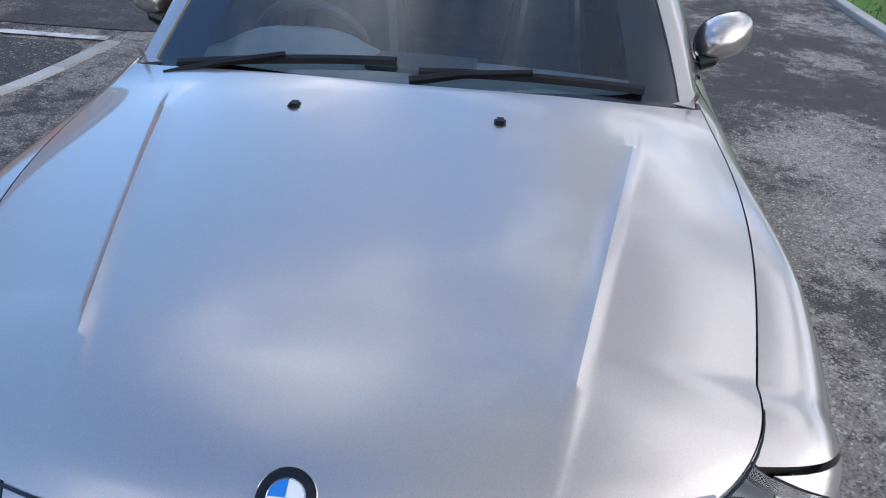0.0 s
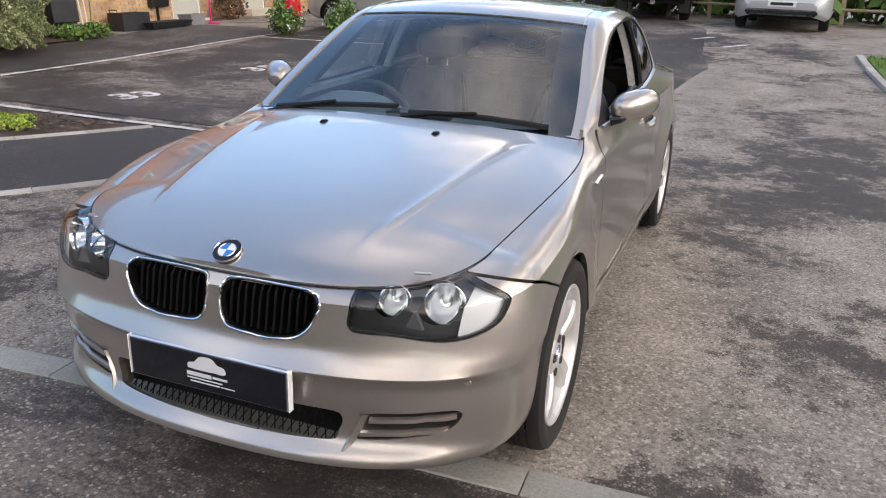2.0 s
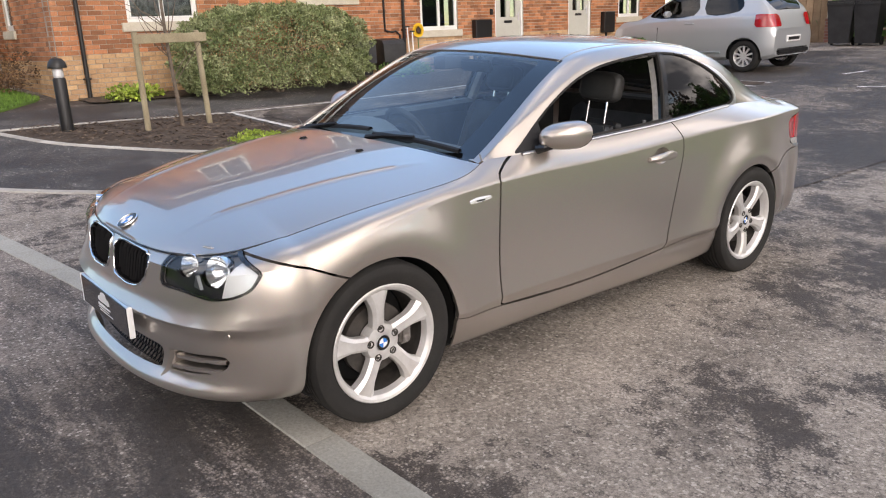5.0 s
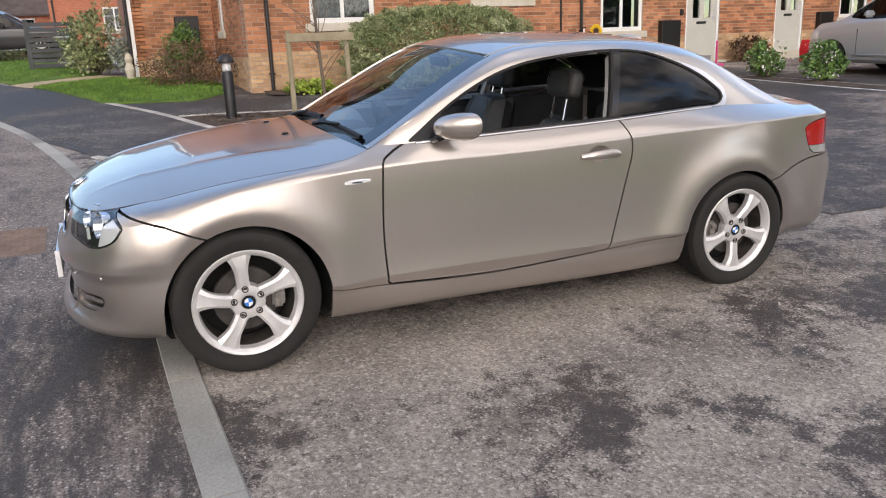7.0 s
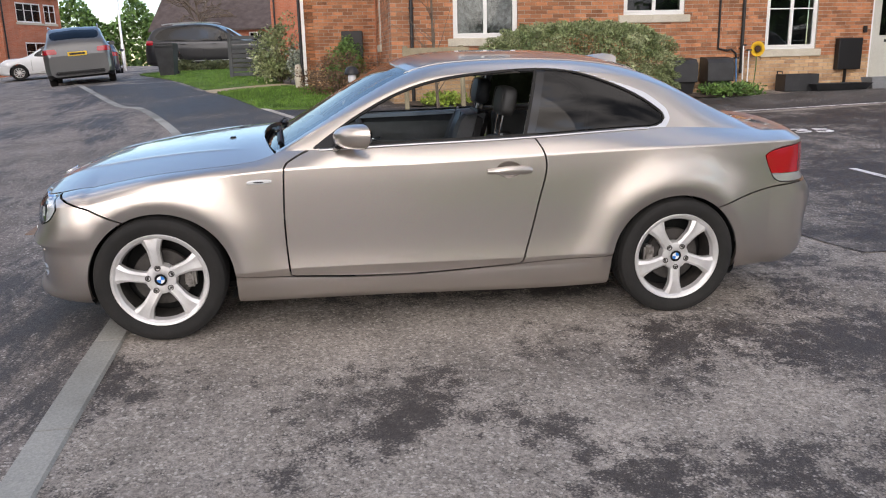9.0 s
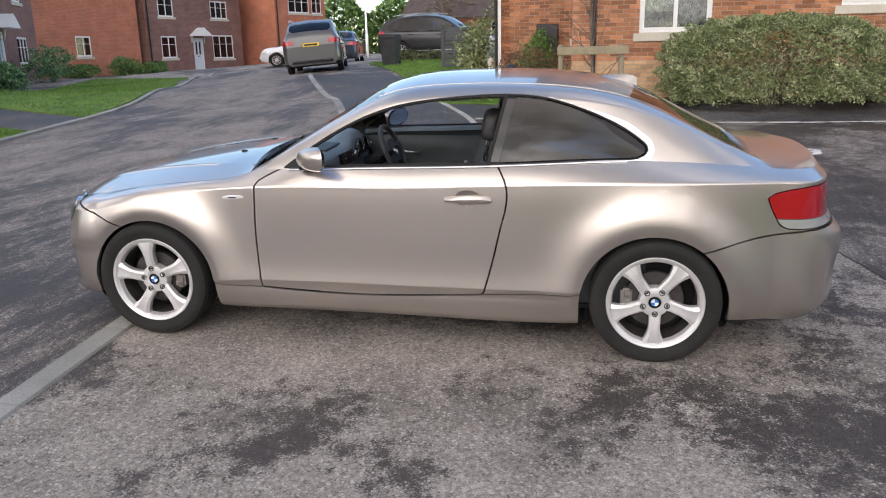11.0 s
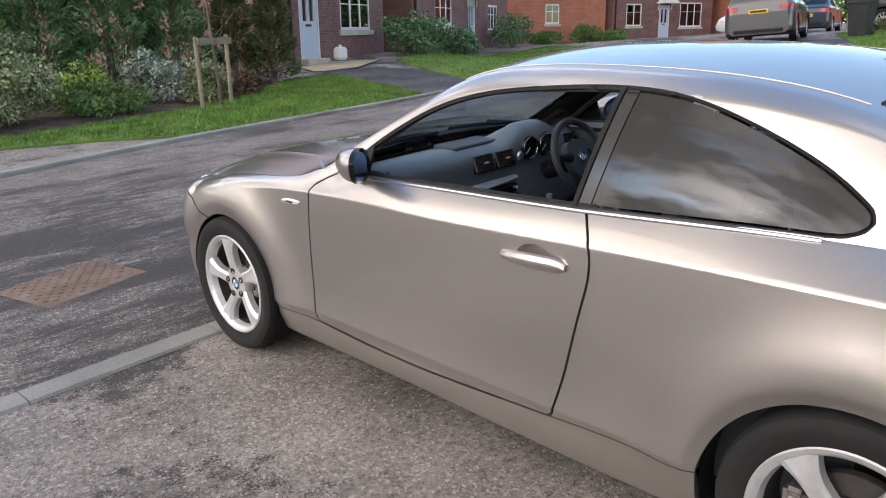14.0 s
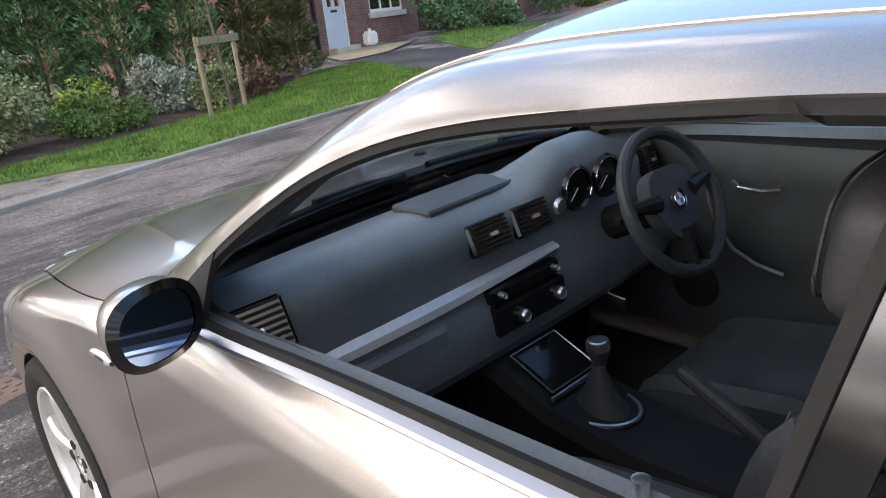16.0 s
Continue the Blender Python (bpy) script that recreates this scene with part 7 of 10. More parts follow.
def brick_texture(name, a, b_, mortar):
    m = material(name, a, 0.9)
    n, l, b = nodes_of(m)
    t = n.new("ShaderNodeTexBrick")
    t.inputs["Color1"].default_value, t.inputs["Color2"].default_value, t.inputs["Mortar"].default_value = (*a, 1), (*b_, 1), (*mortar, 1)
    t.inputs["Scale"].default_value = 1.0
    t.inputs["Brick Width"].default_value, t.inputs["Row Height"].default_value, t.inputs["Mortar Size"].default_value = 0.225, 0.075, 0.006
    co = n.new("ShaderNodeTexCoord")
    sep, com = n.new("ShaderNodeSeparateXYZ"), n.new("ShaderNodeCombineXYZ")
    l.new(co.outputs["Object"], sep.inputs[0])
    add = n.new("ShaderNodeMath")
    add.operation = "ADD"
    l.new(sep.outputs["X"], add.inputs[0])
    l.new(sep.outputs["Y"], add.inputs[1])
    l.new(add.outputs[0], com.inputs["X"])
    l.new(sep.outputs["Z"], com.inputs["Y"])
    l.new(com.outputs[0], t.inputs["Vector"])
    stain = noise_tex(m, co.outputs["Object"], 1.2, 6.0)
    l.new(mix(m, 0.4, t.outputs["Color"], ramp(m, stain, [(0.3, 0.3), (0.7, 0.7)]), "OVERLAY"), b.inputs["Base Color"])
    bump(m, t.outputs["Fac"], 0.3, 0.004)
    b.inputs["Roughness"].default_value = 0.9
    return m


WALL_RED = brick_texture("orange brick wall", (0.36, 0.14, 0.075), (0.44, 0.20, 0.115), (0.42, 0.36, 0.30))
WALL_DARK = brick_texture("dark red brick wall", (0.19, 0.085, 0.065), (0.26, 0.125, 0.10), (0.22, 0.18, 0.165))
WALL_ORANGE = brick_texture("plain orange brick wall", (0.46, 0.135, 0.065), (0.52, 0.18, 0.10), (0.44, 0.27, 0.2))


def wall_frame(p0, p1):
    """Along a wall from p0 to p1: x along it, y into the house, z up."""
    d = Vector((p1[0] - p0[0], p1[1] - p0[1], 0)).normalized()
    return Matrix(((d.x, -d.y, 0, p0[0]), (d.y, d.x, 0, p0[1]), (0, 0, 1, 0), (0, 0, 0, 1)))


def brick_field(m, length, z0, z1, holes, parent, buff_to, single=None, first=0):
    """Courses of bricks proud of a mortar wall, cut round the holes (s0, s1, z0, z1). Those inside single (s0, s1, z0, z1) are pieces of their own."""
    joined = {True: ([], []), False: ([], [])}
    row = 0
    z = z0
    made = 0
    while z < z1 - 0.03:
        h = 0.065
        s = -0.1125 if row % 2 else 0.0
        while s < length:
            a, b = max(s, 0.0), min(s + 0.215, length)
            s += 0.225
            spans = [(a, b)]
            for h0, h1, hz0, hz1 in holes:
                if z + h > hz0 and z < hz1:
                    spans = [q for p in spans for q in ((p[0], min(p[1], h0)), (max(p[0], h1), p[1])) if q[1] - q[0] > 0.02]
            for a, b in spans:
                if b - a < 0.02:
                    continue
                buff = z < buff_to
                if single and made < 290 and single[0] < a < single[1] and single[2] < z < single[3] and b - a > 0.2:
                    key = "brick"
                    if key not in BRICK_MESHES:
                        bm = boxed(0, 0.215, -0.010, 0.03, 0, 0.065, 0.004)
                        me = bpy.data.meshes.new("brick")
                        bm.to_mesh(me)
                        bm.free()
                        me.materials.append(BRICK_RED)
                        BRICK_MESHES[key] = me
                    ob = new("brick", BRICK_MESHES[key])
                    ob.parent = parent
                    ob.matrix_basis = m @ Matrix.Translation((a, random.uniform(-0.0015, 0.0015), z))
                    made += 1
                    continue
                V, F = joined[buff]
                k = len(V)
                e = 0.003
                dy = -0.010 + random.uniform(-0.0015, 0.0015)
                for x, zz in ((a, z), (b, z), (b, z + h), (a, z + h)):
                    V.append(m @ Vector((x, 0.0, zz)))
                for x, zz in ((a + e, z + e), (b - e, z + e), (b - e, z + h - e), (a + e, z + h - e)):
                    V.append(m @ Vector((x, dy, zz)))
                F += [(k + 4, k + 5, k + 6, k + 7), (k, k + 1, k + 5, k + 4), (k + 1, k + 2, k + 6, k + 5), (k + 2, k + 3, k + 7, k + 6), (k + 3, k, k + 4, k + 7)]
        z += 0.075
        row += 1
    for buff, (V, F) in joined.items():
        if V:
            tagged(mesh_object("brickwork", V, F, BRICK_BUFF if buff else BRICK_RED_J, parent, smooth=False), "buff brick courses" if buff else "orange-red brick courses", kind="stuff")


def holed_wall(m, length, z0, z1, holes, thick, mat, parent, name="wall"):
    """A wall with real openings: boxes round the holes, as one mesh."""
    bm = bmesh.new()
    ss = sorted({0.0, length, *[h[0] for h in holes], *[h[1] for h in holes]})
    for a, b in zip(ss, ss[1:]):
        cut = sorted([(h[2], h[3]) for h in holes if h[0] <= a + 1e-6 and h[1] >= b - 1e-6])
        z = z0
        for c0, c1 in cut:
            if c0 > z:
                add_box(bm, a, b, 0, thick, z, c0)
            z = max(z, c1)
        if z < z1:
            add_box(bm, a, b, 0, thick, z, z1)
    bmesh.ops.remove_doubles(bm, verts=bm.verts, dist=1e-4)
    bmesh.ops.transform(bm, matrix=m, verts=bm.verts)
    return part(name, bm, mat, parent)


def house_window(m, s0, s1, z0, z1, parent, panes=2, curtain=False, bars=True, sill=True):
    f = 0.055
    win = part("window", add_box(add_box(add_box(boxed(s0, s1, 0.03, 0.10, z0, z0 + f, 0.006, m), s0, s1, 0.03, 0.10, z1 - f, z1, 0.006, m), s0, s0 + f, 0.031, 0.099, z0 + f, z1 - f, 0.006, m), s1 - f, s1, 0.031, 0.099, z0 + f, z1 - f, 0.006, m), UPVC, parent, "white-framed window")
    w = (s1 - s0 - 2 * f) / panes
    for k in range(panes):
        a, b = s0 + f + k * w, s0 + f + (k + 1) * w
        bm = bmesh.new()
        e = 0.035
        add_box(bm, a, b, 0.02, 0.07, z0 + f, z0 + f + e, 0.004, m)
        add_box(bm, a, b, 0.02, 0.07, z1 - f - e, z1 - f, 0.004, m)
        add_box(bm, a, a + e, 0.021, 0.069, z0 + f + e, z1 - f - e, 0.004, m)
        add_box(bm, b - e, b, 0.021, 0.069, z0 + f + e, z1 - f - e, 0.004, m)
        if bars:
            zz = z0 + (z1 - z0) * 0.62
            add_box(bm, a + e, b - e, 0.035, 0.06, zz - 0.012, zz + 0.012, 0, m)
        part("window_frame", bm, UPVC, win)
        pane = part("pane", boxed(a + e, b - e, 0.045, 0.05, z0 + f + e, z1 - f - e, 0, m), HOUSE_GLASS, win)
        pane.visible_shadow = False
    if sill:
        part("sill", boxed(s0 - 0.11, s1 + 0.11, -0.05, 0.10, z0 - 0.15, z0 - 0.004, 0.01, m), STONE, win, "pale stone sill")
    # added board behind the panes, its black standing in for indoor shade
    part("room_backing", boxed(s0 - 0.3, s1 + 0.3, 0.75, 0.80, z0 - 0.4, z1 + 0.3, 0, m), ROOM_SHADE, win)
    if curtain:
        bm = bmesh.new()
        xs_ = np.linspace(s0 + 0.05, s1 - 0.05, 50)
        lo = [bm.verts.new(m @ Vector((x, 0.16 + 0.02 * math.sin(x * 42), z0 + 0.02))) for x in xs_]
        hi = [bm.verts.new(m @ Vector((x, 0.16 + 0.02 * math.sin(x * 42), z1 - 0.02))) for x in xs_]
        for i in range(49):
            bm.faces.new((lo[i], lo[i + 1], hi[i + 1], hi[i]))
        part("curtain", bm, CURTAIN, win, "pale patterned net curtain", True)
    return win


def house_door(m, s0, s1, z0, z1, parent, paint, canopy=True):
    bm = add_box(add_box(boxed(s0, s0 + 0.06, 0.02, 0.12, z0, z1, 0.005, m), s1 - 0.06, s1, 0.02, 0.12, z0, z1, 0.005, m), s0 + 0.06, s1 - 0.06, 0.021, 0.119, z1 - 0.06, z1, 0.005, m)
    part("door_frame", bm, UPVC, parent, "white door frame")
    a, b = s0 + 0.065, s1 - 0.065
    w = b - a
    leaf = holed_wall(m @ Matrix.Translation((a, 0.05, 0)), w, z0 + 0.02, z1 - 0.065, [(w * 0.20, w * 0.42, z0 + 1.0, z1 - 0.25), (w * 0.58, w * 0.80, z0 + 1.0, z1 - 0.25)], 0.05, paint, parent, "front_door")
    leaf["label"] = "pale painted front door with two narrow panes"
    for u in (0.20, 0.58):
        p = part("door_pane", boxed(a + w * u, a + w * (u + 0.22), 0.07, 0.075, z0 + 1.0, z1 - 0.25, 0, m), HOUSE_GLASS, leaf)
        part("pane_trim", add_box(boxed(a + w * u - 0.012, a + w * u, 0.04, 0.06, z0 + 0.99, z1 - 0.24, 0, m), a + w * (u + 0.22), a + w * (u + 0.22) + 0.012, 0.04, 0.06, z0 + 0.99, z1 - 0.24, 0, m), paint, leaf)
    part("letter_box", boxed(a + w * 0.34, a + w * 0.66, 0.035, 0.05, z0 + 0.86, z0 + 0.92, 0.006, m), PIPE, leaf, "black letter plate")
    part("door_handle", add_box(boxed(a + w * 0.90, a + w * 0.94, 0.035, 0.05, z0 + 0.90, z0 + 1.12, 0.006, m), a + w * 0.80, a + w * 0.93, 0.015, 0.03, z0 + 1.03, z0 + 1.05, 0.005, m), SATIN, leaf, "metal door handle")
    part("threshold", boxed(s0 - 0.05, s1 + 0.05, -0.25, 0.12, z0 - 0.25, z0 + 0.02, 0.01, m), STONE, parent, "pale door step")
    # added black board behind the door, painted as the unlit inside
    part("hall", boxed(s0, s1, 0.5, 0.55, z0, z1, 0, m), ROOM_SHADE, parent)
    if canopy:
        z = z1 + 0.12
        c = part("canopy", prism([(s0 - 0.35, z), (s1 + 0.35, z), ((s0 + s1) / 2, z + 0.55)], -0.02, 0.62, m @ Matrix.Rotation(math.pi / 2, 4, "X")), UPVC, parent, "white gabled door canopy")
        for s in (s0 - 0.12, s1 + 0.12):
            part("canopy_bracket", prism([(0, 0), (0.10, 0), (0.06, -0.22), (0.0, -0.42)], s - 0.04, s + 0.04, m @ Matrix(((0, 0, 1, 0), (-1, 0, 0, 0), (0, 1, 0, z), (0, 0, 0, 1)))), UPVC, c)


def gable_roof(parent, m, length, depth, z, rise, over=0.35):
    """A pitched roof whose ridge runs along the wall."""
    for flip in (0, 1):
        bm = bmesh.new()
        y0, y1 = (-over, depth / 2) if not flip else (depth + over, depth / 2)
        zz = z - over * rise / (depth / 2)
        rows = 14
        for k in range(rows):
            a, b = k / rows, (k + 1) / rows
            q = [(-over, y0 + (y1 - y0) * a, zz + (z + rise - zz) * a + 0.03), (length + over, y0 + (y1 - y0) * a, zz + (z + rise - zz) * a + 0.03), (length + over, y0 + (y1 - y0) * b, zz + (z + rise - zz) * b), (-over, y0 + (y1 - y0) * b, zz + (z + rise - zz) * b)]
            vs = [bm.verts.new(m @ Vector(p)) for p in q]
            bm.faces.new(vs)
            lo = [bm.verts.new(m @ Vector((p[0], p[1], p[2] - 0.06))) for p in q[:2]]
            bm.faces.new((vs[0], vs[1], lo[1], lo[0]))
        part("roof", bm, TILES, parent, "dark tiled pitched roof")
    for s in (0.0, length):
        part("gable", prism([(0, z), (depth, z), (depth / 2, z + rise - 0.05)], s - 0.15 if s else 0.0, s if s else 0.15, m @ Matrix(((0, 0, 1, 0), (1, 0, 0, 0), (0, 1, 0, 0), (0, 0, 0, 1)))), WALL_RED, parent)
    part("fascia", boxed(-over, length + over, -over - 0.02, -over + 0.02, z - 0.42, z - 0.2, 0, m), UPVC, parent)
    part("gutter", tube([m @ Vector((-over, -over - 0.06, z - 0.24)), m @ Vector((length + over, -over - 0.06, z - 0.24))], 0.055, 8), PIPE, parent)


# the terrace behind the court
F0, F1 = (-10.25, 2.0), (-11.37, 20.0)
terrace = empty("terraced_house", Matrix.Identity(4), "orange-red brick terrace with white windows and pale doors", "house")
mF = wall_frame(F0, F1)
LEN = 18.03
windows = [(1.18, 2.44, 1.70, 2.85), (4.60, 5.90, 2.08, 3.0), (7.72, 8.90, 1.36, 2.66), (15.46, 16.58, 1.50, 2.75)]
upper = [(1.18, 2.44, 4.1, 5.2), (4.7, 5.9, 4.1, 5.2), (7.72, 8.9, 4.1, 5.2), (11.0, 12.2, 4.1, 5.2), (13.4, 14.6, 4.1, 5.2), (15.46, 16.58, 4.1, 5.2)]
doors_h = [(10.18, 11.24, 0.60, 2.72), (13.10, 14.12, 0.72, 2.84)]
holes = windows + upper + doors_h
holed_wall(mF, LEN, -0.3, 5.7, holes, 0.3, MORTAR, terrace)
brick_field(mF, LEN, 0.10, 5.66, holes, terrace, 1.20, (0.0, 3.4, 1.27, 2.4))
for k, (a, b, z0, z1) in enumerate(windows):
    house_window(mF, a, b, z0, z1, terrace, 2, curtain=(k in (0,)), bars=(k > 1))
for a, b, z0, z1 in upper:
    house_window(mF, a, b, z0, z1, terrace, 2)
for a, b, z0, z1 in doors_h:
    house_door(mF, a, b, z0, z1, terrace, DOOR_PAINT)
gable_roof(terrace, mF, LEN, 8.0, 5.75, 2.6)
for s, z0, z1, r in ((0.38, 0.35, 5.5, 0.034), (7.18, 0.9, 5.5, 0.034)):
    bm = tube([mF @ Vector((s, -0.05, z0)), mF @ Vector((s, -0.05, z1))], r, 10)
    pipe_ = part("downpipe", bm, PIPE, terrace, "black downpipe", True)
    for z in np.arange(z0 + 0.5, z1, 1.4):
        part("pipe_clip", boxed(s - 0.05, s + 0.05, -0.085, -0.001, z - 0.015, z + 0.015, 0, mF), PIPE, pipe_)
bm = tube([mF @ Vector(p) for p in ((6.66, -0.03, 3.3), (6.66, -0.03, 1.50), (6.66, -0.03, 1.40), (6.86, -0.03, 1.36), (6.95, -0.04, 1.38), (7.05, -0.05, 1.30), (7.1, -0.05, 0.8))], 0.022, 8)
part("cable_pipe", bm, PIPE, terrace, "thin black pipe down the wall", True)
for a, b, z0, z1 in ((9.35, 9.90, 0.92, 1.56), (14.58, 15.08, 1.10, 1.66)):
    box_ = part("meter_box", boxed(a, b, -0.16, -0.011, z0, z1, 0.012, mF), PIPE, terrace, "black meter box on the wall")
    part("meter_pipe", boxed((a + b) / 2 - 0.02, (a + b) / 2 + 0.02, -0.06, -0.011, z0 - 0.45, z0 - 0.002, 0, mF), PIPE, box_)
part("door_lamp", boxed(9.98, 10.05, -0.07, -0.011, 1.66, 1.80, 0.008, mF), PIPE, terrace, "small black wall lamp")
# return wall with a slim window, and the set-back wing
m_ret = wall_frame((-13.75, 1.92), F0)
holed_wall(m_ret, 3.45, -0.3, 5.7, [(0.85, 1.35, 1.66, 2.9)], 0.25, MORTAR, terrace, "side_wall")
brick_field(m_ret, 3.45, 0.10, 5.6, [(0.85, 1.35, 1.66, 2.9)], terrace, 1.10)
house_window(m_ret, 0.85, 1.35, 1.66, 2.9, terrace, 1, bars=False)
m_set = wall_frame((-13.75, 0.28), (-13.75, 1.95))
holed_wall(m_set, 1.62, -0.3, 5.7, [], 0.25, MORTAR, terrace, "set_back_wall")
brick_field(m_set, 1.62, 0.10, 5.6, [], terrace, 1.10)
part("meter_box", boxed(0.84, 1.32, -0.15, -0.011, 1.38, 2.0, 0.012, m_set), PIPE, terrace, "black meter box on the wall")
m_end = wall_frame((-21.0, 0.27), (-13.75, 0.27))
holed_wall(m_end, 7.25, -0.3, 5.7, [], 0.25, WALL_RED, terrace, "end_wall")
bm = tube([(-13.70, 0.20, 0.9), (-13.70, 0.20, 5.5)], 0.036, 10)
part("downpipe", bm, PIPE, terrace, "black downpipe", True)
part("corner_trim", boxed(-13.76, -13.70, 0.24, 0.31, 0.6, 5.6), UPVC, terrace, "white corner strip")


def plain_house(p0, p1, z, height, wall, label, wins, doors_=(), depth=8.0, rise=2.8, plinth=None):
    """A far house: front wall with openings, side and back walls, pitched roof."""
    h = empty("house", Matrix.Identity(4), label, "house", "houses along the street")
    m = wall_frame(p0, p1)
    L_ = math.hypot(p1[0] - p0[0], p1[1] - p0[1])
    holes_ = [(a, b, z + c, z + d) for a, b, c, d in wins] + [(a, b, z + c, z + d) for a, b, c, d in doors_]
    holed_wall(m, L_, z - 1.2, z + height, holes_, 0.3, wall, h)
    part("side_wall", boxed(0, 0.3, 0.31, depth, z - 1.2, z + height, 0, m), wall, h)
    part("side_wall", boxed(L_ - 0.3, L_, 0.31, depth, z - 1.2, z + height, 0, m), wall, h)
    part("back_wall", boxed(0.31, L_ - 0.31, depth - 0.3, depth, z - 1.2, z + height, 0, m), wall, h)
    for a, b, c, d in wins:
        house_window(m, a, b, z + c, z + d, h, 3 if b - a > 1.5 else 2)
    for a, b, c, d in doors_:
        house_door(m, a, b, z + c, z + d, h, DOOR_BLUE)
    for flip in (0, 1):
        bm = bmesh.new()
        o = 0.35
        y0, y1 = (-o, depth / 2) if not flip else (depth + o, depth / 2)
        q = [(-o, y0, z + height - 0.25), (L_ + o, y0, z + height - 0.25), (L_ + o, y1, z + height + rise), (-o, y1, z + height + rise)]
        vs = [bm.verts.new(m @ Vector(p)) for p in q]
        lo = [bm.verts.new(m @ Vector((p[0], p[1], p[2] - 0.12))) for p in q]
        bm.faces.new(vs)
        bm.faces.new(lo[::-1])
        for i in range(4):
            bm.faces.new((vs[i], vs[(i + 1) % 4], lo[(i + 1) % 4], lo[i]))
        part("roof", bm, TILES, h, "dark tiled roof")
    for s in (0.0, L_ - 0.28):
        part("gable", prism([(0.0, z + height), (depth, z + height), (depth / 2, z + height + rise - 0.15)], s, s + 0.28, m @ Matrix(((0, 0, 1, 0), (1, 0, 0, 0), (0, 1, 0, 0), (0, 0, 0, 1)))), wall, h)
    part("downpipe", tube([m @ Vector((0.2, -0.06, z)), m @ Vector((0.2, -0.06, z + height - 0.2))], 0.05, 8), PIPE, h)
    return h


plain_house((-9.2, -14.05), (-14.85, -16.7), 0.60, 5.2, WALL_DARK, "dark red brick house with a pale door and white windows", [(3.15, 5.25, 0.80, 2.0), (3.3, 5.1, 3.4, 4.5), (0.8, 1.9, 3.4, 4.5)], [(0.75, 1.87, 0.05, 2.15)])
plain_house((-17.2, -17.8), (-28.9, -23.2), 0.50, 5.2, WALL_DARK, "dark red brick house beyond the lawn", [(2.35, 4.4, 1.05, 2.1), (9.5, 11.2, 0.80, 1.95), (2.4, 4.2, 3.4, 4.5), (9.5, 11.0, 3.4, 4.5)], [(6.55, 7.55, 0.0, 2.1)])
plain_house((-14.9, -18.4), (-17.6, -19.6), 0.55, 5.0, WALL_DARK, "set-back dark brick link between two houses", [], depth=5.0, rise=1.2)
plain_house((-33.0, -27.2), (-41.6, -25.6), 0.35, 5.6, WALL_ORANGE, "plain orange brick house wall with a small window", [(3.6, 4.75, 1.25, 2.4)])
plain_house((-41.8, -25.2), (-51.0, -23.0), 0.6, 5.4, WALL_DARK, "far dark brick house with a white bay window", [(1.2, 2.6, 0.8, 2.2), (6.2, 8.4, 0.7, 2.3), (1.2, 2.6, 3.4, 4.6), (6.2, 8.0, 3.4, 4.6)], [(4.2, 5.2, 0.0, 2.1)])
plain_house((-51.5, -20.5), (-57.0, -18.5), 1.0, 5.6, WALL_ORANGE, "far orange brick house with upper windows", [(1.5, 3.9, 3.5, 4.8), (4.2, 5.4, 3.5, 4.8), (2.0, 5.0, 0.6, 2.2)])
plain_house((-57.0, -12.0), (-55.0, -0.5), 1.6, 2.6, WALL_ORANGE, "far house with a brown tiled roof", [(2.0, 3.2, 0.9, 2.1), (7.0, 8.2, 0.9, 2.1)], rise=3.0)
plain_house((-41.5, -2.4), (-40.0, 8.0), 1.4, 5.0, WALL_ORANGE, "far red brick house beside the drive", [(2.5, 3.6, 1.0, 2.2), (6.5, 7.6, 1.0, 2.2)])
plain_house((1.5, -24.0), (-9.5, -25.5), 0.4, 5.0, WALL_RED, "brick house with white garage doors behind the conifers", [(5.2, 7.6, 0.9, 2.3), (1.0, 2.2, 0.9, 2.2)])

# ---- plants ----
def leaf_material(name, a, b_, c, rough=0.6):
    m = speckled(name, [(0.25, a), (0.5, b_), (0.8, c)], 3.0, rough, 0, island=True, spread=0.6, fine=6)
    return m


LEAF_VARIEGATED = leaf_material("variegated leaves", (0.080, 0.133, 0.040), (0.213, 0.254, 0.114), (0.480, 0.494, 0.307))
LEAF_GREEN = leaf_material("green leaves", (0.042, 0.105, 0.026), (0.095, 0.188, 0.042), (0.188, 0.293, 0.073))
LEAF_LIME = leaf_material("yellow-green leaves", (0.109, 0.186, 0.023), (0.248, 0.341, 0.046), (0.403, 0.465, 0.093))
LEAF_GREY = leaf_material("grey-green leaves", (0.138, 0.172, 0.127), (0.253, 0.299, 0.241), (0.391, 0.425, 0.368))
LEAF_BROWN = leaf_material("brown dry leaves", (0.07, 0.04, 0.022), (0.14, 0.08, 0.045), (0.22, 0.13, 0.07))
LEAF_CONIFER = leaf_material("conifer needles", (0.041, 0.116, 0.055), (0.108, 0.224, 0.098), (0.242, 0.376, 0.149))
LEAF_CYPRESS = leaf_material("dark cypress sprays", (0.042, 0.061, 0.029), (0.097, 0.118, 0.050), (0.168, 0.168, 0.083))
FLOWER = material("white flowers", (0.75, 0.72, 0.72), 0.7)
BARK = speckled("grey-brown bark", [(0.3, (0.10, 0.075, 0.055)), (0.7, (0.20, 0.16, 0.125))], 8.0, 0.95, 0.6, 0.01)
STAKE = speckled("weathered timber stake", [(0.3, (0.24, 0.20, 0.13)), (0.7, (0.36, 0.31, 0.21))], 4.0, 0.95, 0.4, 0.004)


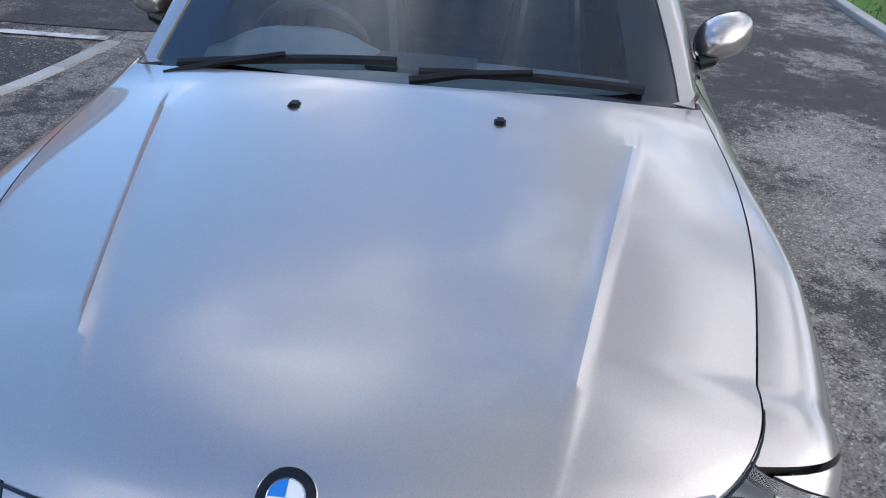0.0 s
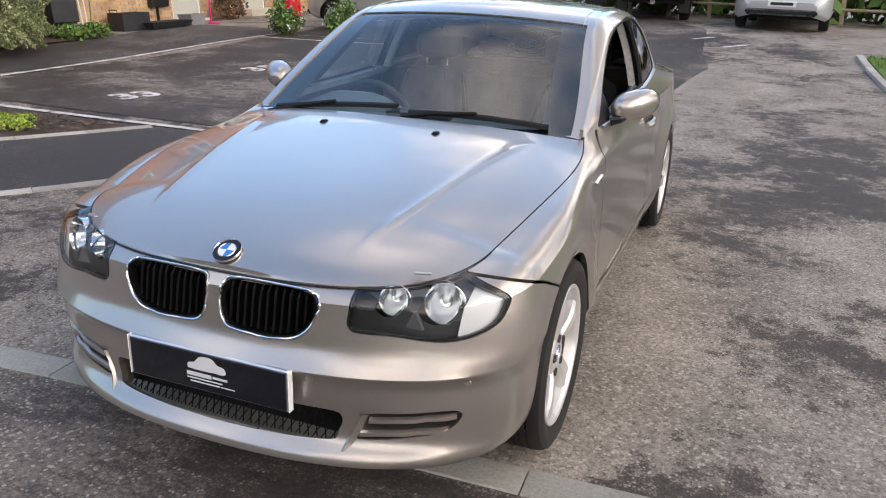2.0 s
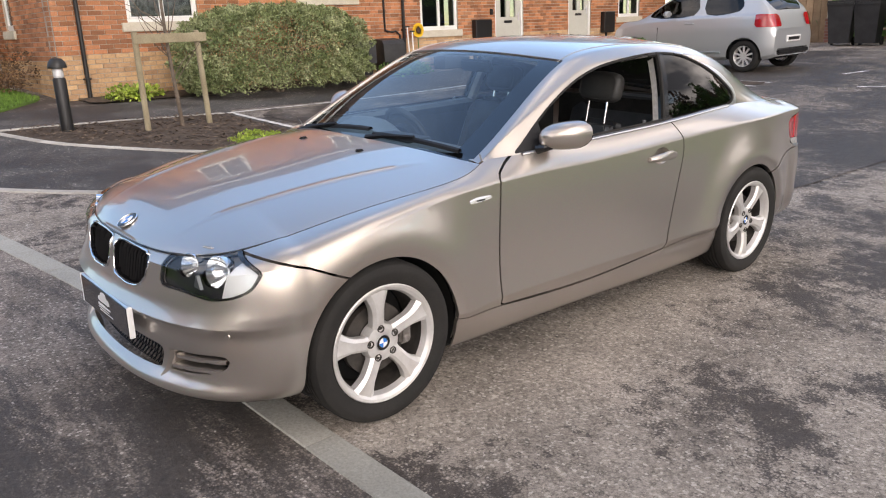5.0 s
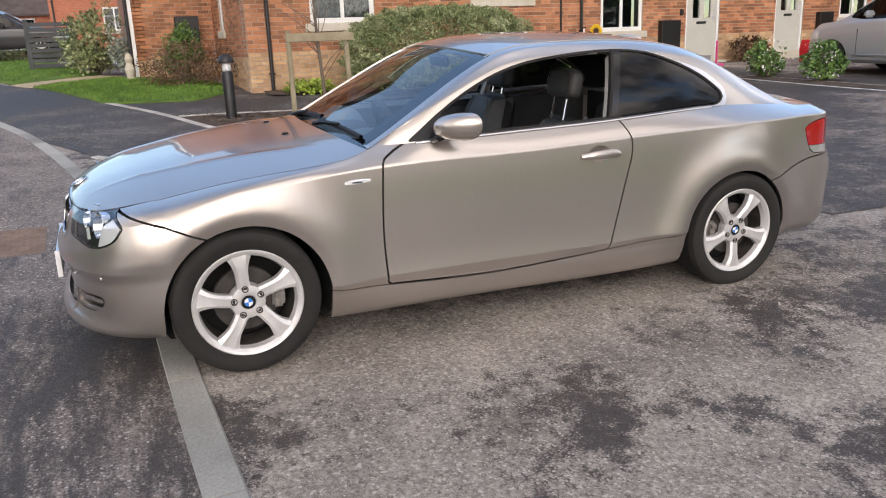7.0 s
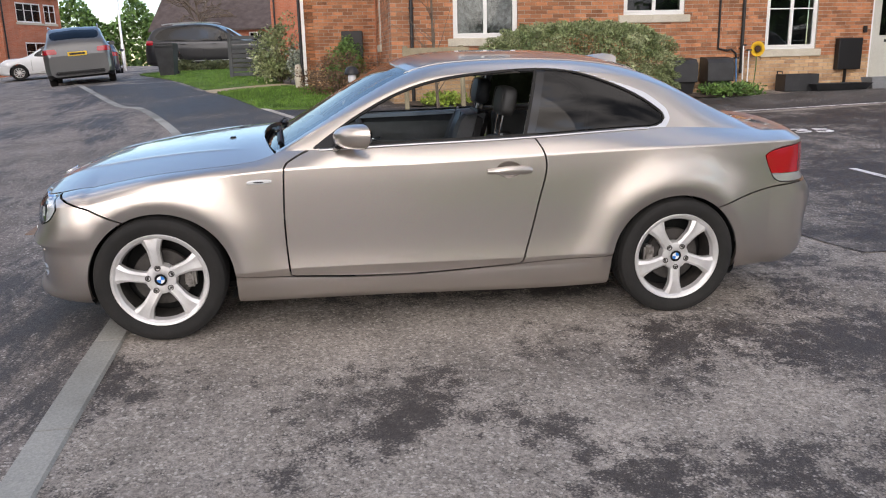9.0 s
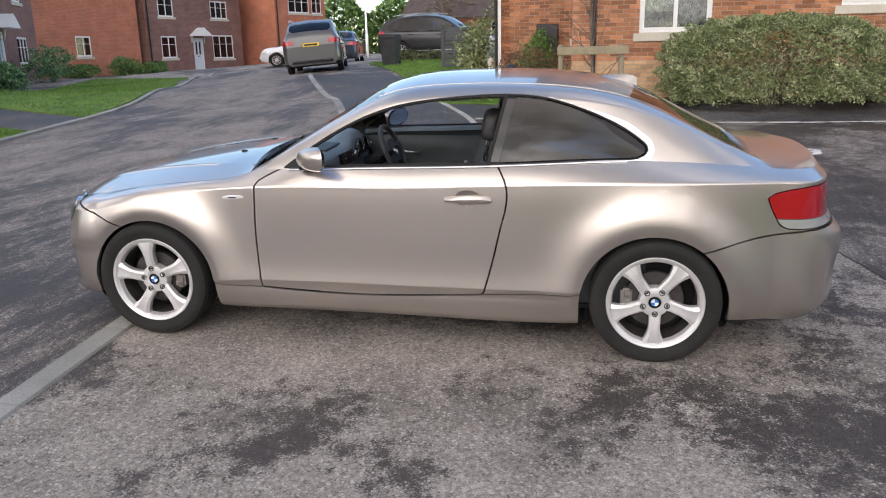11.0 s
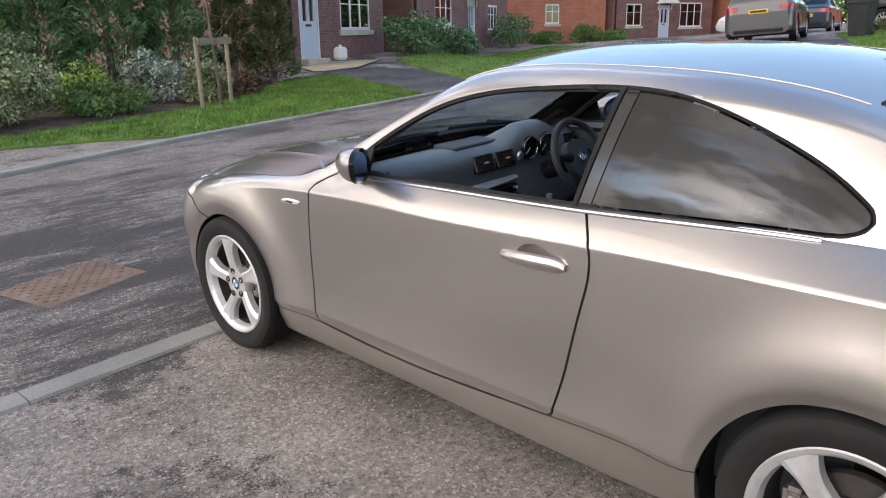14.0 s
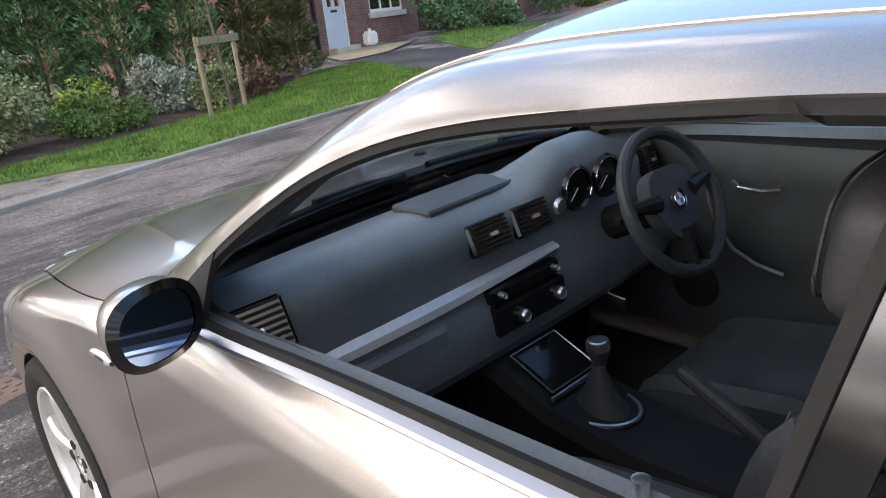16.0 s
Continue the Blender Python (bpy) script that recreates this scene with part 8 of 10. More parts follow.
def leaves(n, centre, size, leaf, mat, parent, name="foliage", clumps=40, seed=0, top=0.0, upright=0.0, label=""):
    """A crown of single folded leaves gathered in clumps inside an uneven ellipsoid."""
    r = np.random.default_rng(seed)
    d = r.normal(size=(clumps, 3))
    d /= np.linalg.norm(d, axis=1)[:, None]
    cc = d * (0.35 + 0.62 * r.random((clumps, 1)) ** 0.6) * (0.85 + 0.3 * r.random((clumps, 1)))
    cc[:, 2] = np.where(cc[:, 2] < -0.55, cc[:, 2] * 0.7, cc[:, 2])
    k = r.integers(0, clumps, n)
    q = r.normal(size=(n, 3))
    q /= np.linalg.norm(q, axis=1)[:, None]
    p = cc[k] + q * (0.20 + 0.12 * r.random((clumps, 1)))[k] * (0.55 + 0.5 * r.random((n, 1)))
    p = p * np.array(size) + np.array(centre)
    out = cc[k] + q * 0.6 + np.array((0, 0, 0.3 + upright))
    out /= np.linalg.norm(out, axis=1)[:, None]
    t = np.cross(out, r.normal(size=(n, 3)))
    t /= np.linalg.norm(t, axis=1)[:, None]
    axis = out * 0.6 + t * 0.7
    axis /= np.linalg.norm(axis, axis=1)[:, None]
    side = np.cross(axis, out)
    side /= np.maximum(np.linalg.norm(side, axis=1)[:, None], 1e-6)
    L_ = leaf * (0.7 + 0.6 * r.random((n, 1)))
    w = L_ * (0.26 + 0.12 * r.random((n, 1)))
    v = np.zeros((n, 4, 3))
    v[:, 0] = p
    v[:, 1] = p + axis * L_ * 0.5 + side * w + out * L_ * 0.1
    v[:, 2] = p + axis * L_
    v[:, 3] = p + axis * L_ * 0.5 - side * w + out * L_ * 0.1
    f = []
    for i in range(n):
        f += [(4 * i, 4 * i + 1, 4 * i + 2), (4 * i, 4 * i + 2, 4 * i + 3)]
    return mesh_object(name, v.reshape(-1, 3), f, mat, parent, label, smooth=False)


def twigs(base, n, height, spread, parent, mat=None, seed=0, radius=0.012, name="stem_growth", forks=2):
    """Bare stems that rise from one place and fork."""
    r = np.random.default_rng(seed)
    bm = bmesh.new()
    for i in range(n):
        a = r.random() * 6.283
        p = np.array(base) + np.array((math.cos(a), math.sin(a), 0)) * 0.04
        d = np.array((math.cos(a) * spread * r.random(), math.sin(a) * spread * r.random(), 1.0))
        pts, rad = [tuple(p)], [radius]
        steps = 5
        for k in range(steps):
            p = p + d / np.linalg.norm(d) * height * (0.7 + 0.5 * r.random()) / steps
            d = d + r.normal(0, 0.16, 3)
            pts.append(tuple(p))
            rad.append(radius * (1 - 0.8 * (k + 1) / steps))
            if forks and k > 0 and r.random() < 0.75:
                e = d + r.normal(0, 0.55, 3)
                q = p.copy()
                bp, br = [tuple(q)], [radius * 0.5]
                for _ in range(3):
                    q = q + e / np.linalg.norm(e) * height * 0.13
                    e = e + r.normal(0, 0.2, 3)
                    bp.append(tuple(q))
                    br.append(radius * 0.3)
                add_tube(bm, bp, br, 4)
        add_tube(bm, pts, rad, 5)
    return part(name, bm, mat or BARK, parent)


def shrub(x, y, size, n, leaf, mat, label, seed, base_mat=None, name="shrub", lift=0.0, z_off=0.0):
    z = gz(x, y) + z_off
    s = empty(name, Matrix.Translation((x, y, z)), label, "shrub")
    leaves(n, (0, 0, size[2] * 0.92 + lift), size, leaf, mat, s, seed=seed, clumps=60)
    twigs((0, 0, -0.05), 7, size[2] * 1.3, 0.8, s, seed=seed, radius=0.014)
    return s


def mound(x, y, size, n, leaf, mat, label, seed, z_off=0.0):
    """A dense shrub: leaves packed in the outer layer of a full, lumpy dome."""
    r = np.random.default_rng(seed)
    s = empty("shrub", Matrix.Translation((x, y, gz(x, y) + z_off)), label, "shrub")
    d = r.normal(size=(n, 3))
    d /= np.linalg.norm(d, axis=1)[:, None]
    d[:, 2] = np.where(d[:, 2] < -0.85, np.abs(d[:, 2]), d[:, 2])
    d[:, :2] /= np.where(d[:, 2] < 0, np.hypot(d[:, 0], d[:, 1]) ** 0.75, 1.0)[:, None]
    full = np.sign(d) * np.abs(d) ** 0.78
    lumps = 1 + 0.055 * np.sin(full[:, 0] * 9 + full[:, 1] * 13 + 1.0) * np.sin(full[:, 2] * 11 + full[:, 1] * 5) + 0.04 * np.sin(full[:, 1] * 27 + full[:, 2] * 19)
    p = full * (lumps * (1.02 - 0.22 * r.random(n) ** 2.2))[:, None] * np.array(size) + np.array((0, 0, size[2] * 0.98))
    out = d / np.array(size)
    out[:, 2] += 0.4
    out /= np.linalg.norm(out, axis=1)[:, None]
    axis = out * 0.7 + r.normal(0, 0.55, (n, 3))
    axis /= np.linalg.norm(axis, axis=1)[:, None]
    side = np.cross(axis, out + r.normal(0, 0.3, (n, 3)))
    side /= np.maximum(np.linalg.norm(side, axis=1)[:, None], 1e-6)
    L_ = leaf * (0.6 + 0.7 * r.random((n, 1)))
    w = L_ * (0.24 + 0.12 * r.random((n, 1)))
    v = np.zeros((n, 4, 3))
    v[:, 0], v[:, 1], v[:, 2], v[:, 3] = p, p + axis * L_ * 0.5 + side * w, p + axis * L_, p + axis * L_ * 0.5 - side * w
    mesh_object("foliage", v.reshape(-1, 3), [f for i in range(n) for f in ((4 * i, 4 * i + 1, 4 * i + 2), (4 * i, 4 * i + 2, 4 * i + 3))], mat, s, smooth=False)
    twigs((0, 0, -0.05), 9, size[2] * 1.4, 1.1, s, seed=seed, radius=0.016)
    return s


# by the terrace
mound(-9.30, 5.30, (0.75, 1.76, 0.70), 60000, 0.042, LEAF_VARIEGATED, "large rounded shrub with cream-edged leaves by the terrace", 1, z_off=0.05)
shrub(-11.5, 1.05, (0.65, 0.95, 0.43), 3400, 0.045, LEAF_BROWN, "half-bare brown winter shrub by the brick corner", 3)
shrub(-13.2, 1.15, (0.35, 0.42, 0.56), 2600, 0.06, LEAF_GREEN, "small green shrub below a black meter box", 4)
shrub(-9.7, 2.9, (0.22, 0.45, 0.13), 900, 0.07, LEAF_LIME, "low green plants at the foot of the wall", 5)
shrub(-9.9, 8.6, (0.25, 0.65, 0.13), 1300, 0.07, LEAF_GREEN, "low weeds along the brick terrace", 6)
for k, (x, y) in enumerate(((-7.15, 10.95), (-5.95, 11.0))):
    b = shrub(x, y, (0.32, 0.34, 0.34), 1300, 0.07, LEAF_GREEN, "small evergreen shrub with white flowers in the bay border", 7 + k)
    leaves(160, (0, 0, 0.33), (0.33, 0.35, 0.35), 0.05, FLOWER, b, "blossom", seed=40 + k)["kind"] = "stuff"
shrub(-10.5, 13.7, (0.25, 0.5, 0.30), 700, 0.09, LEAF_BROWN, "untidy brown plants between two front doors", 9)
shrub(-16.6, -0.5, (0.85, 0.75, 0.85), 4200, 0.08, LEAF_VARIEGATED, "grey-green clipped shrub by the drive", 10)
shrub(-15.2, 0.2, (0.40, 0.40, 0.55), 1500, 0.07, LEAF_GREY, "small pale shrub at the fence", 11)
patch("bay_border", [(-7.5, 10.48), (-3.2, 10.40), (-3.2, 10.82), (-7.4, 10.92)], 0.02, SOIL, 0.2, "narrow soil strip between bays")
# moss on the bed
leaves(2600, (-5.2, 2.75, gz(-5.2, 2.75) + 0.06), (0.55, 0.35, 0.035), 0.03, LEAF_LIME, None, "moss", clumps=60, seed=12)
tagged(bpy.data.objects["moss"], "yellow-green moss on the planted bed", "moss", kind="stuff")
r_ = np.random.default_rng(5)
chips_v, chips_f = [], []
for i in range(2600):
    x, y = r_.uniform(-8, -4, 1)[0], r_.uniform(0.5, 3.4, 1)[0]
    if signed([(x, y)], BED)[0] > -0.05:
        continue
    z = gz(x, y) + 0.045
    a, l, w = r_.random() * 6.28, r_.uniform(0.015, 0.05), r_.uniform(0.008, 0.02)
    c, s = math.cos(a), math.sin(a)
    k = len(chips_v)
    t = r_.uniform(0, 0.02)
    chips_v += [(x - l * c, y - l * s, z), (x + w * s, y - w * c, z + t), (x + l * c, y + l * s, z + t), (x - w * s, y + w * c, z + 0.01)]
    chips_f.append((k, k + 1, k + 2, k + 3))
tagged(mesh_object("bark_chips", chips_v, chips_f, speckled("bark chips", [(0.3, (0.05, 0.03, 0.02)), (0.7, (0.2, 0.15, 0.11))], 5.0, 0.95, 0, island=True, spread=0.7), smooth=False), "brown bark chips and dry leaves", "bark", kind="stuff")


def staked_tree(x0, y0, x1, y1, height, seed, trunk_h, label, rail=True):
    """A young tree tied between two posts."""
    xm, ym = (x0 + x1) / 2, (y0 + y1) / 2
    z = gz(xm, ym)
    t = empty("young_tree", Matrix.Translation((xm, ym, z)), label, "tree")
    r = np.random.default_rng(seed)
    pts, rad = [], []
    for k in range(9):
        u = k / 8
        pts.append((0.05 * math.sin(u * 5 + seed), 0.04 * math.cos(u * 4), -0.1 + u * trunk_h))
        rad.append(0.024 * (1 - 0.7 * u) + 0.004)
    part("trunk", tube(pts, rad, 8), BARK, t, "", True)
    bm = bmesh.new()
    for k in range(26):
        u = r.uniform(0.22, 1.0)
        p = np.array((0.05 * math.sin(u * 5 + seed), 0.04 * math.cos(u * 4), -0.1 + u * trunk_h))
        a = r.random() * 6.283
        d = np.array((math.cos(a), math.sin(a), 0.7 + r.random()))
        bp, br = [tuple(p)], [0.008]
        for j in range(4):
            p = p + d / np.linalg.norm(d) * 0.13 * (1 + r.random())
            d = d + r.normal(0, 0.3, 3)
            bp.append(tuple(p))
            br.append(0.006 - 0.0012 * j)
        add_tube(bm, bp, br, 4)
    part("branchwork", bm, BARK, t)
    fr = empty("tree_stake", Matrix.Translation((xm, ym, z)), "pair of round timber posts with a cross rail", "stake")
    for x, y in ((x0, y0), (x1, y1)):
        bm = lathe([(0.0, height), (0.030, height), (0.036, height - 0.01), (0.036, -0.1)], "z", 12)
        bmesh.ops.transform(bm, matrix=Matrix.Translation((x - xm, y - ym, gz(x, y) - z)) @ Matrix.Rotation(r.normal(0, 0.02), 4, "X"), verts=bm.verts)
        part("post", bm, STAKE, fr, "", True)
    if rail:
        d = Vector((x1 - x0, y1 - y0, 0))
        m = Matrix.Translation((0, 0, height - 0.08)) @ Matrix.Rotation(math.atan2(d.y, d.x), 4, "Z")
        part("rail", boxed(-d.length / 2 - 0.06, d.length / 2 + 0.06, -0.065, -0.035, -0.06, 0.05, 0.004, m), STAKE, fr)
        bm = bmesh.new()
        add_tube(bm, [(0.05 * math.cos(a), 0.05 * math.sin(a), height - 0.08) for a in np.linspace(0, 6.283, 14, endpoint=False)], 0.014, 6, True)
        part("tree_tie", bm, PIPE, fr, "black rubber tree tie")
    return t


staked_tree(-6.62, 1.93, -6.72, 2.78, 1.22, 3, 2.6, "bare young tree tied to timber posts in the bed")
staked_tree(-3.90, -8.85, -4.72, -9.32, 1.22, 5, 4.2, "thin young tree between timber posts on the verge")
# border across the road
shrub(-0.9, -9.9, (1.15, 0.85, 0.72), 9000, 0.06, LEAF_VARIEGATED, "wide grey-green shrub in the border", 21)
shrub(1.1, -9.7, (0.8, 0.7, 0.55), 3600, 0.06, LEAF_GREEN, "green shrub at the end of the border", 22)
shrub(-0.3, -9.25, (0.55, 0.35, 0.28), 1400, 0.05, LEAF_BROWN, "dry brown stems along the border edge", 28)
shrub(-2.75, -10.7, (0.55, 0.45, 0.42), 3000, 0.055, LEAF_LIME, "yellow-green shrub in the border", 23)
shrub(-2.6, -9.75, (0.85, 0.55, 0.33), 4200, 0.05, LEAF_GREEN, "low dark green spreading shrub", 24)
shrub(-4.1, -10.7, (0.62, 0.5, 0.50), 3400, 0.055, LEAF_GREY, "silvery grey-leaved shrub in the border", 25)
shrub(-4.65, -9.95, (0.42, 0.38, 0.42), 2200, 0.06, LEAF_VARIEGATED, "small variegated shrub behind the stakes", 26)
shrub(-5.6, -10.35, (0.33, 0.3, 0.3), 1200, 0.06, LEAF_BROWN, "orange-brown low shrub by the stakes", 27)


def conifer(x, y, h, w, mat, label, seed, n=4200):
    z = gz(x, y)
    t = empty("conifer", Matrix.Translation((x, y, z)), label, "tree")
    part("trunk", tube([(0, 0, -0.1), (0.02, 0, h * 0.5), (0, 0.02, h * 0.95)], [0.09, 0.06, 0.015], 8), BARK, t, "", True)
    r = np.random.default_rng(seed)
    u = r.random(n) ** 0.75
    zz = 0.05 * h + u * h * 0.95
    rad = w * (1 - u) ** 0.62 * (0.72 + 0.35 * np.sin(u * 38 + seed) * 0.5 + 0.25 * r.random(n))
    a = r.random(n) * 6.283
    lobes = 1 + 0.16 * np.sin(a * 5 + u * 9 + seed)
    p = np.stack([np.cos(a) * rad * lobes, np.sin(a) * rad * lobes, zz], 1)
    out = np.stack([np.cos(a), np.sin(a), 0.25 + 0.6 * r.random(n)], 1) + r.normal(0, 0.35, (n, 3))
    out /= np.linalg.norm(out, axis=1)[:, None]
    side = np.cross(out, r.normal(size=(n, 3)))
    side /= np.linalg.norm(side, axis=1)[:, None]
    L_ = (0.11 + 0.10 * r.random((n, 1))) * (0.7 + w * 0.3)
    v = np.zeros((n, 4, 3))
    v[:, 0], v[:, 2] = p - out * L_ * 0.4, p + out * L_ * 0.6
    v[:, 1], v[:, 3] = p + side * L_ * 0.13, p - side * L_ * 0.13
    mesh_object("crown", v.reshape(-1, 3), [q for i in range(n) for q in ((4 * i, 4 * i + 1, 4 * i + 2), (4 * i, 4 * i + 2, 4 * i + 3))], mat, t, smooth=False)
    return t


for k, (x, y, h, w, dark) in enumerate(((-7.15, -11.6, 3.6, 0.48, 1), (-6.5, -12.1, 3.9, 0.55, 1), (-5.4, -12.5, 4.0, 0.85, 0), (-4.1, -12.7, 4.2, 0.95, 0), (-2.9, -13.1, 3.9, 1.0, 0), (-1.6, -13.3, 3.4, 0.95, 0), (-0.4, -13.6, 2.9, 0.85, 0), (1.0, -13.4, 2.3, 0.8, 0))):
    conifer(x, y, h, w, LEAF_CYPRESS if dark else LEAF_CONIFER, "dark narrow cypress at the end of the hedge" if dark else "dark green conifer behind the border", 50 + k, 13000)
for k, (x, y, sx_, h) in enumerate(((-14.7, -15.0, 1.2, 0.85), (-18.3, -16.8, 1.1, 0.8), (-26.2, -20.6, 1.2, 1.0), (-34.5, -24.9, 1.4, 0.5), (-37.5, -24.2, 1.5, 0.7), (-40.0, -23.9, 1.3, 0.5))):
    shrub(x, y, (sx_, 0.7, h * 0.75), 2600, 0.11, LEAF_CONIFER if k < 3 else LEAF_GREEN, "dark rounded shrub by a house wall", 60 + k)


def hedge_wood(name, x0, y0, x1, y1, h, n, seed, mat, label):
    """A far strip of scrub and trees, countless small clumps."""
    r = np.random.default_rng(seed)
    u = r.random(n)
    top = 0.6 + 0.4 * np.abs(np.sin(u * 23 + seed)) * (0.6 + 0.4 * np.sin(u * 61))
    z = r.random(n) ** 0.8 * h * top
    off = r.normal(0, 0.9, n)
    d = np.array((x1 - x0, y1 - y0))
    nrm = np.array((-d[1], d[0])) / np.linalg.norm(d)
    xy = np.array((x0, y0)) + u[:, None] * d + off[:, None] * nrm
    p = np.column_stack([xy, z + ground_z(xy[:, 0], xy[:, 1])])
    q = r.normal(size=(n, 3))
    q /= np.linalg.norm(q, axis=1)[:, None]
    s = np.cross(q, r.normal(size=(n, 3)))
    s /= np.linalg.norm(s, axis=1)[:, None]
    L_ = h * 0.035 * (0.6 + 0.8 * r.random((n, 1)))
    v = np.zeros((n, 4, 3))
    v[:, 0], v[:, 1], v[:, 2], v[:, 3] = p - q * L_, p + s * L_ * 0.5, p + q * L_, p - s * L_ * 0.5
    return tagged(mesh_object(name, v.reshape(-1, 3), [f for i in range(n) for f in ((4 * i, 4 * i + 1, 4 * i + 2), (4 * i, 4 * i + 2, 4 * i + 3))], mat, smooth=False), label, "woodland", kind="stuff")


for k, (x, y) in enumerate(((-24.9, -4.5), (-24.8, -3.4), (-24.7, -2.3), (-24.7, -1.3))):
    shrub(x, y, (0.30, 0.65, 0.20), 1300, 0.08, LEAF_CYPRESS, "low dark hedge plant along the drive", 70 + k)
hedge_wood("far_scrub", -12.0, 22.5, 12.0, 20.5, 5.5, 16000, 7, LEAF_GREEN, "tangled green and brown scrub behind the court")
hedge_wood("far_scrub", -13.0, 23.6, 13.0, 21.8, 6.5, 9000, 8, LEAF_BROWN, "brown winter twigs behind the court")
hedge_wood("far_trees", -74.0, -34.0, -80.0, 14.0, 7.5, 24000, 9, LEAF_GREEN, "far trees at the end of the street")
hedge_wood("far_trees", 36.0, -40.0, 38.0, 40.0, 6.0, 16000, 10, LEAF_BROWN, "bare trees and scrub beyond the grass strip")
hedge_wood("far_trees", 10.0, -34.0, -30.0, -40.0, 9.0, 9000, 12, LEAF_CONIFER, "dark trees behind the houses")


def bare_tree(x, y, h, seed, label):
    t = empty("bare_tree", Matrix.Translation((x, y, gz(x, y))), label, "tree")
    r = np.random.default_rng(seed)
    bm = bmesh.new()

    def grow(p, d, length, rad, level):
        pts, rr = [tuple(p)], [rad]
        for k in range(4):
            p = p + d / np.linalg.norm(d) * length / 4
            d = d + r.normal(0, 0.14, 3)
            pts.append(tuple(p))
            rr.append(rad * (1 - 0.12 * (k + 1)))
            if level < 4 and k > 0:
                for _ in range(2 if level else 3):
                    e = d / np.linalg.norm(d) + r.normal(0, 0.55, 3)
                    grow(p, e, length * 0.62, rad * 0.5, level + 1)
        add_tube(bm, pts, rr, 4 if level > 1 else 7)
    grow(np.array((0, 0, -0.2)), np.array((0, 0, 1.0)), h * 0.42, h * 0.022, 1)
    part("branchwork", bm, BARK, t, "", True)
    return t


bare_tree(-52.0, -7.5, 9.0, 4, "tall bare tree behind the far houses")
bare_tree(-60.0, 1.0, 10.0, 6, "bare winter tree against the sky")
bare_tree(30.0, 4.5, 6.5, 8, "bare winter tree beyond the grass strip")

# ---- parked vehicles further off ----
def car_paint(name, colour, metal=0.5, coat=0.9):
    return material(name, colour, 0.35, metal, Coat_Weight=coat, Coat_Roughness=0.05)


YELLOW = material("yellow plate", (0.85, 0.55, 0.03), 0.4)
DARK_TRIM = BLACK_PLASTIC


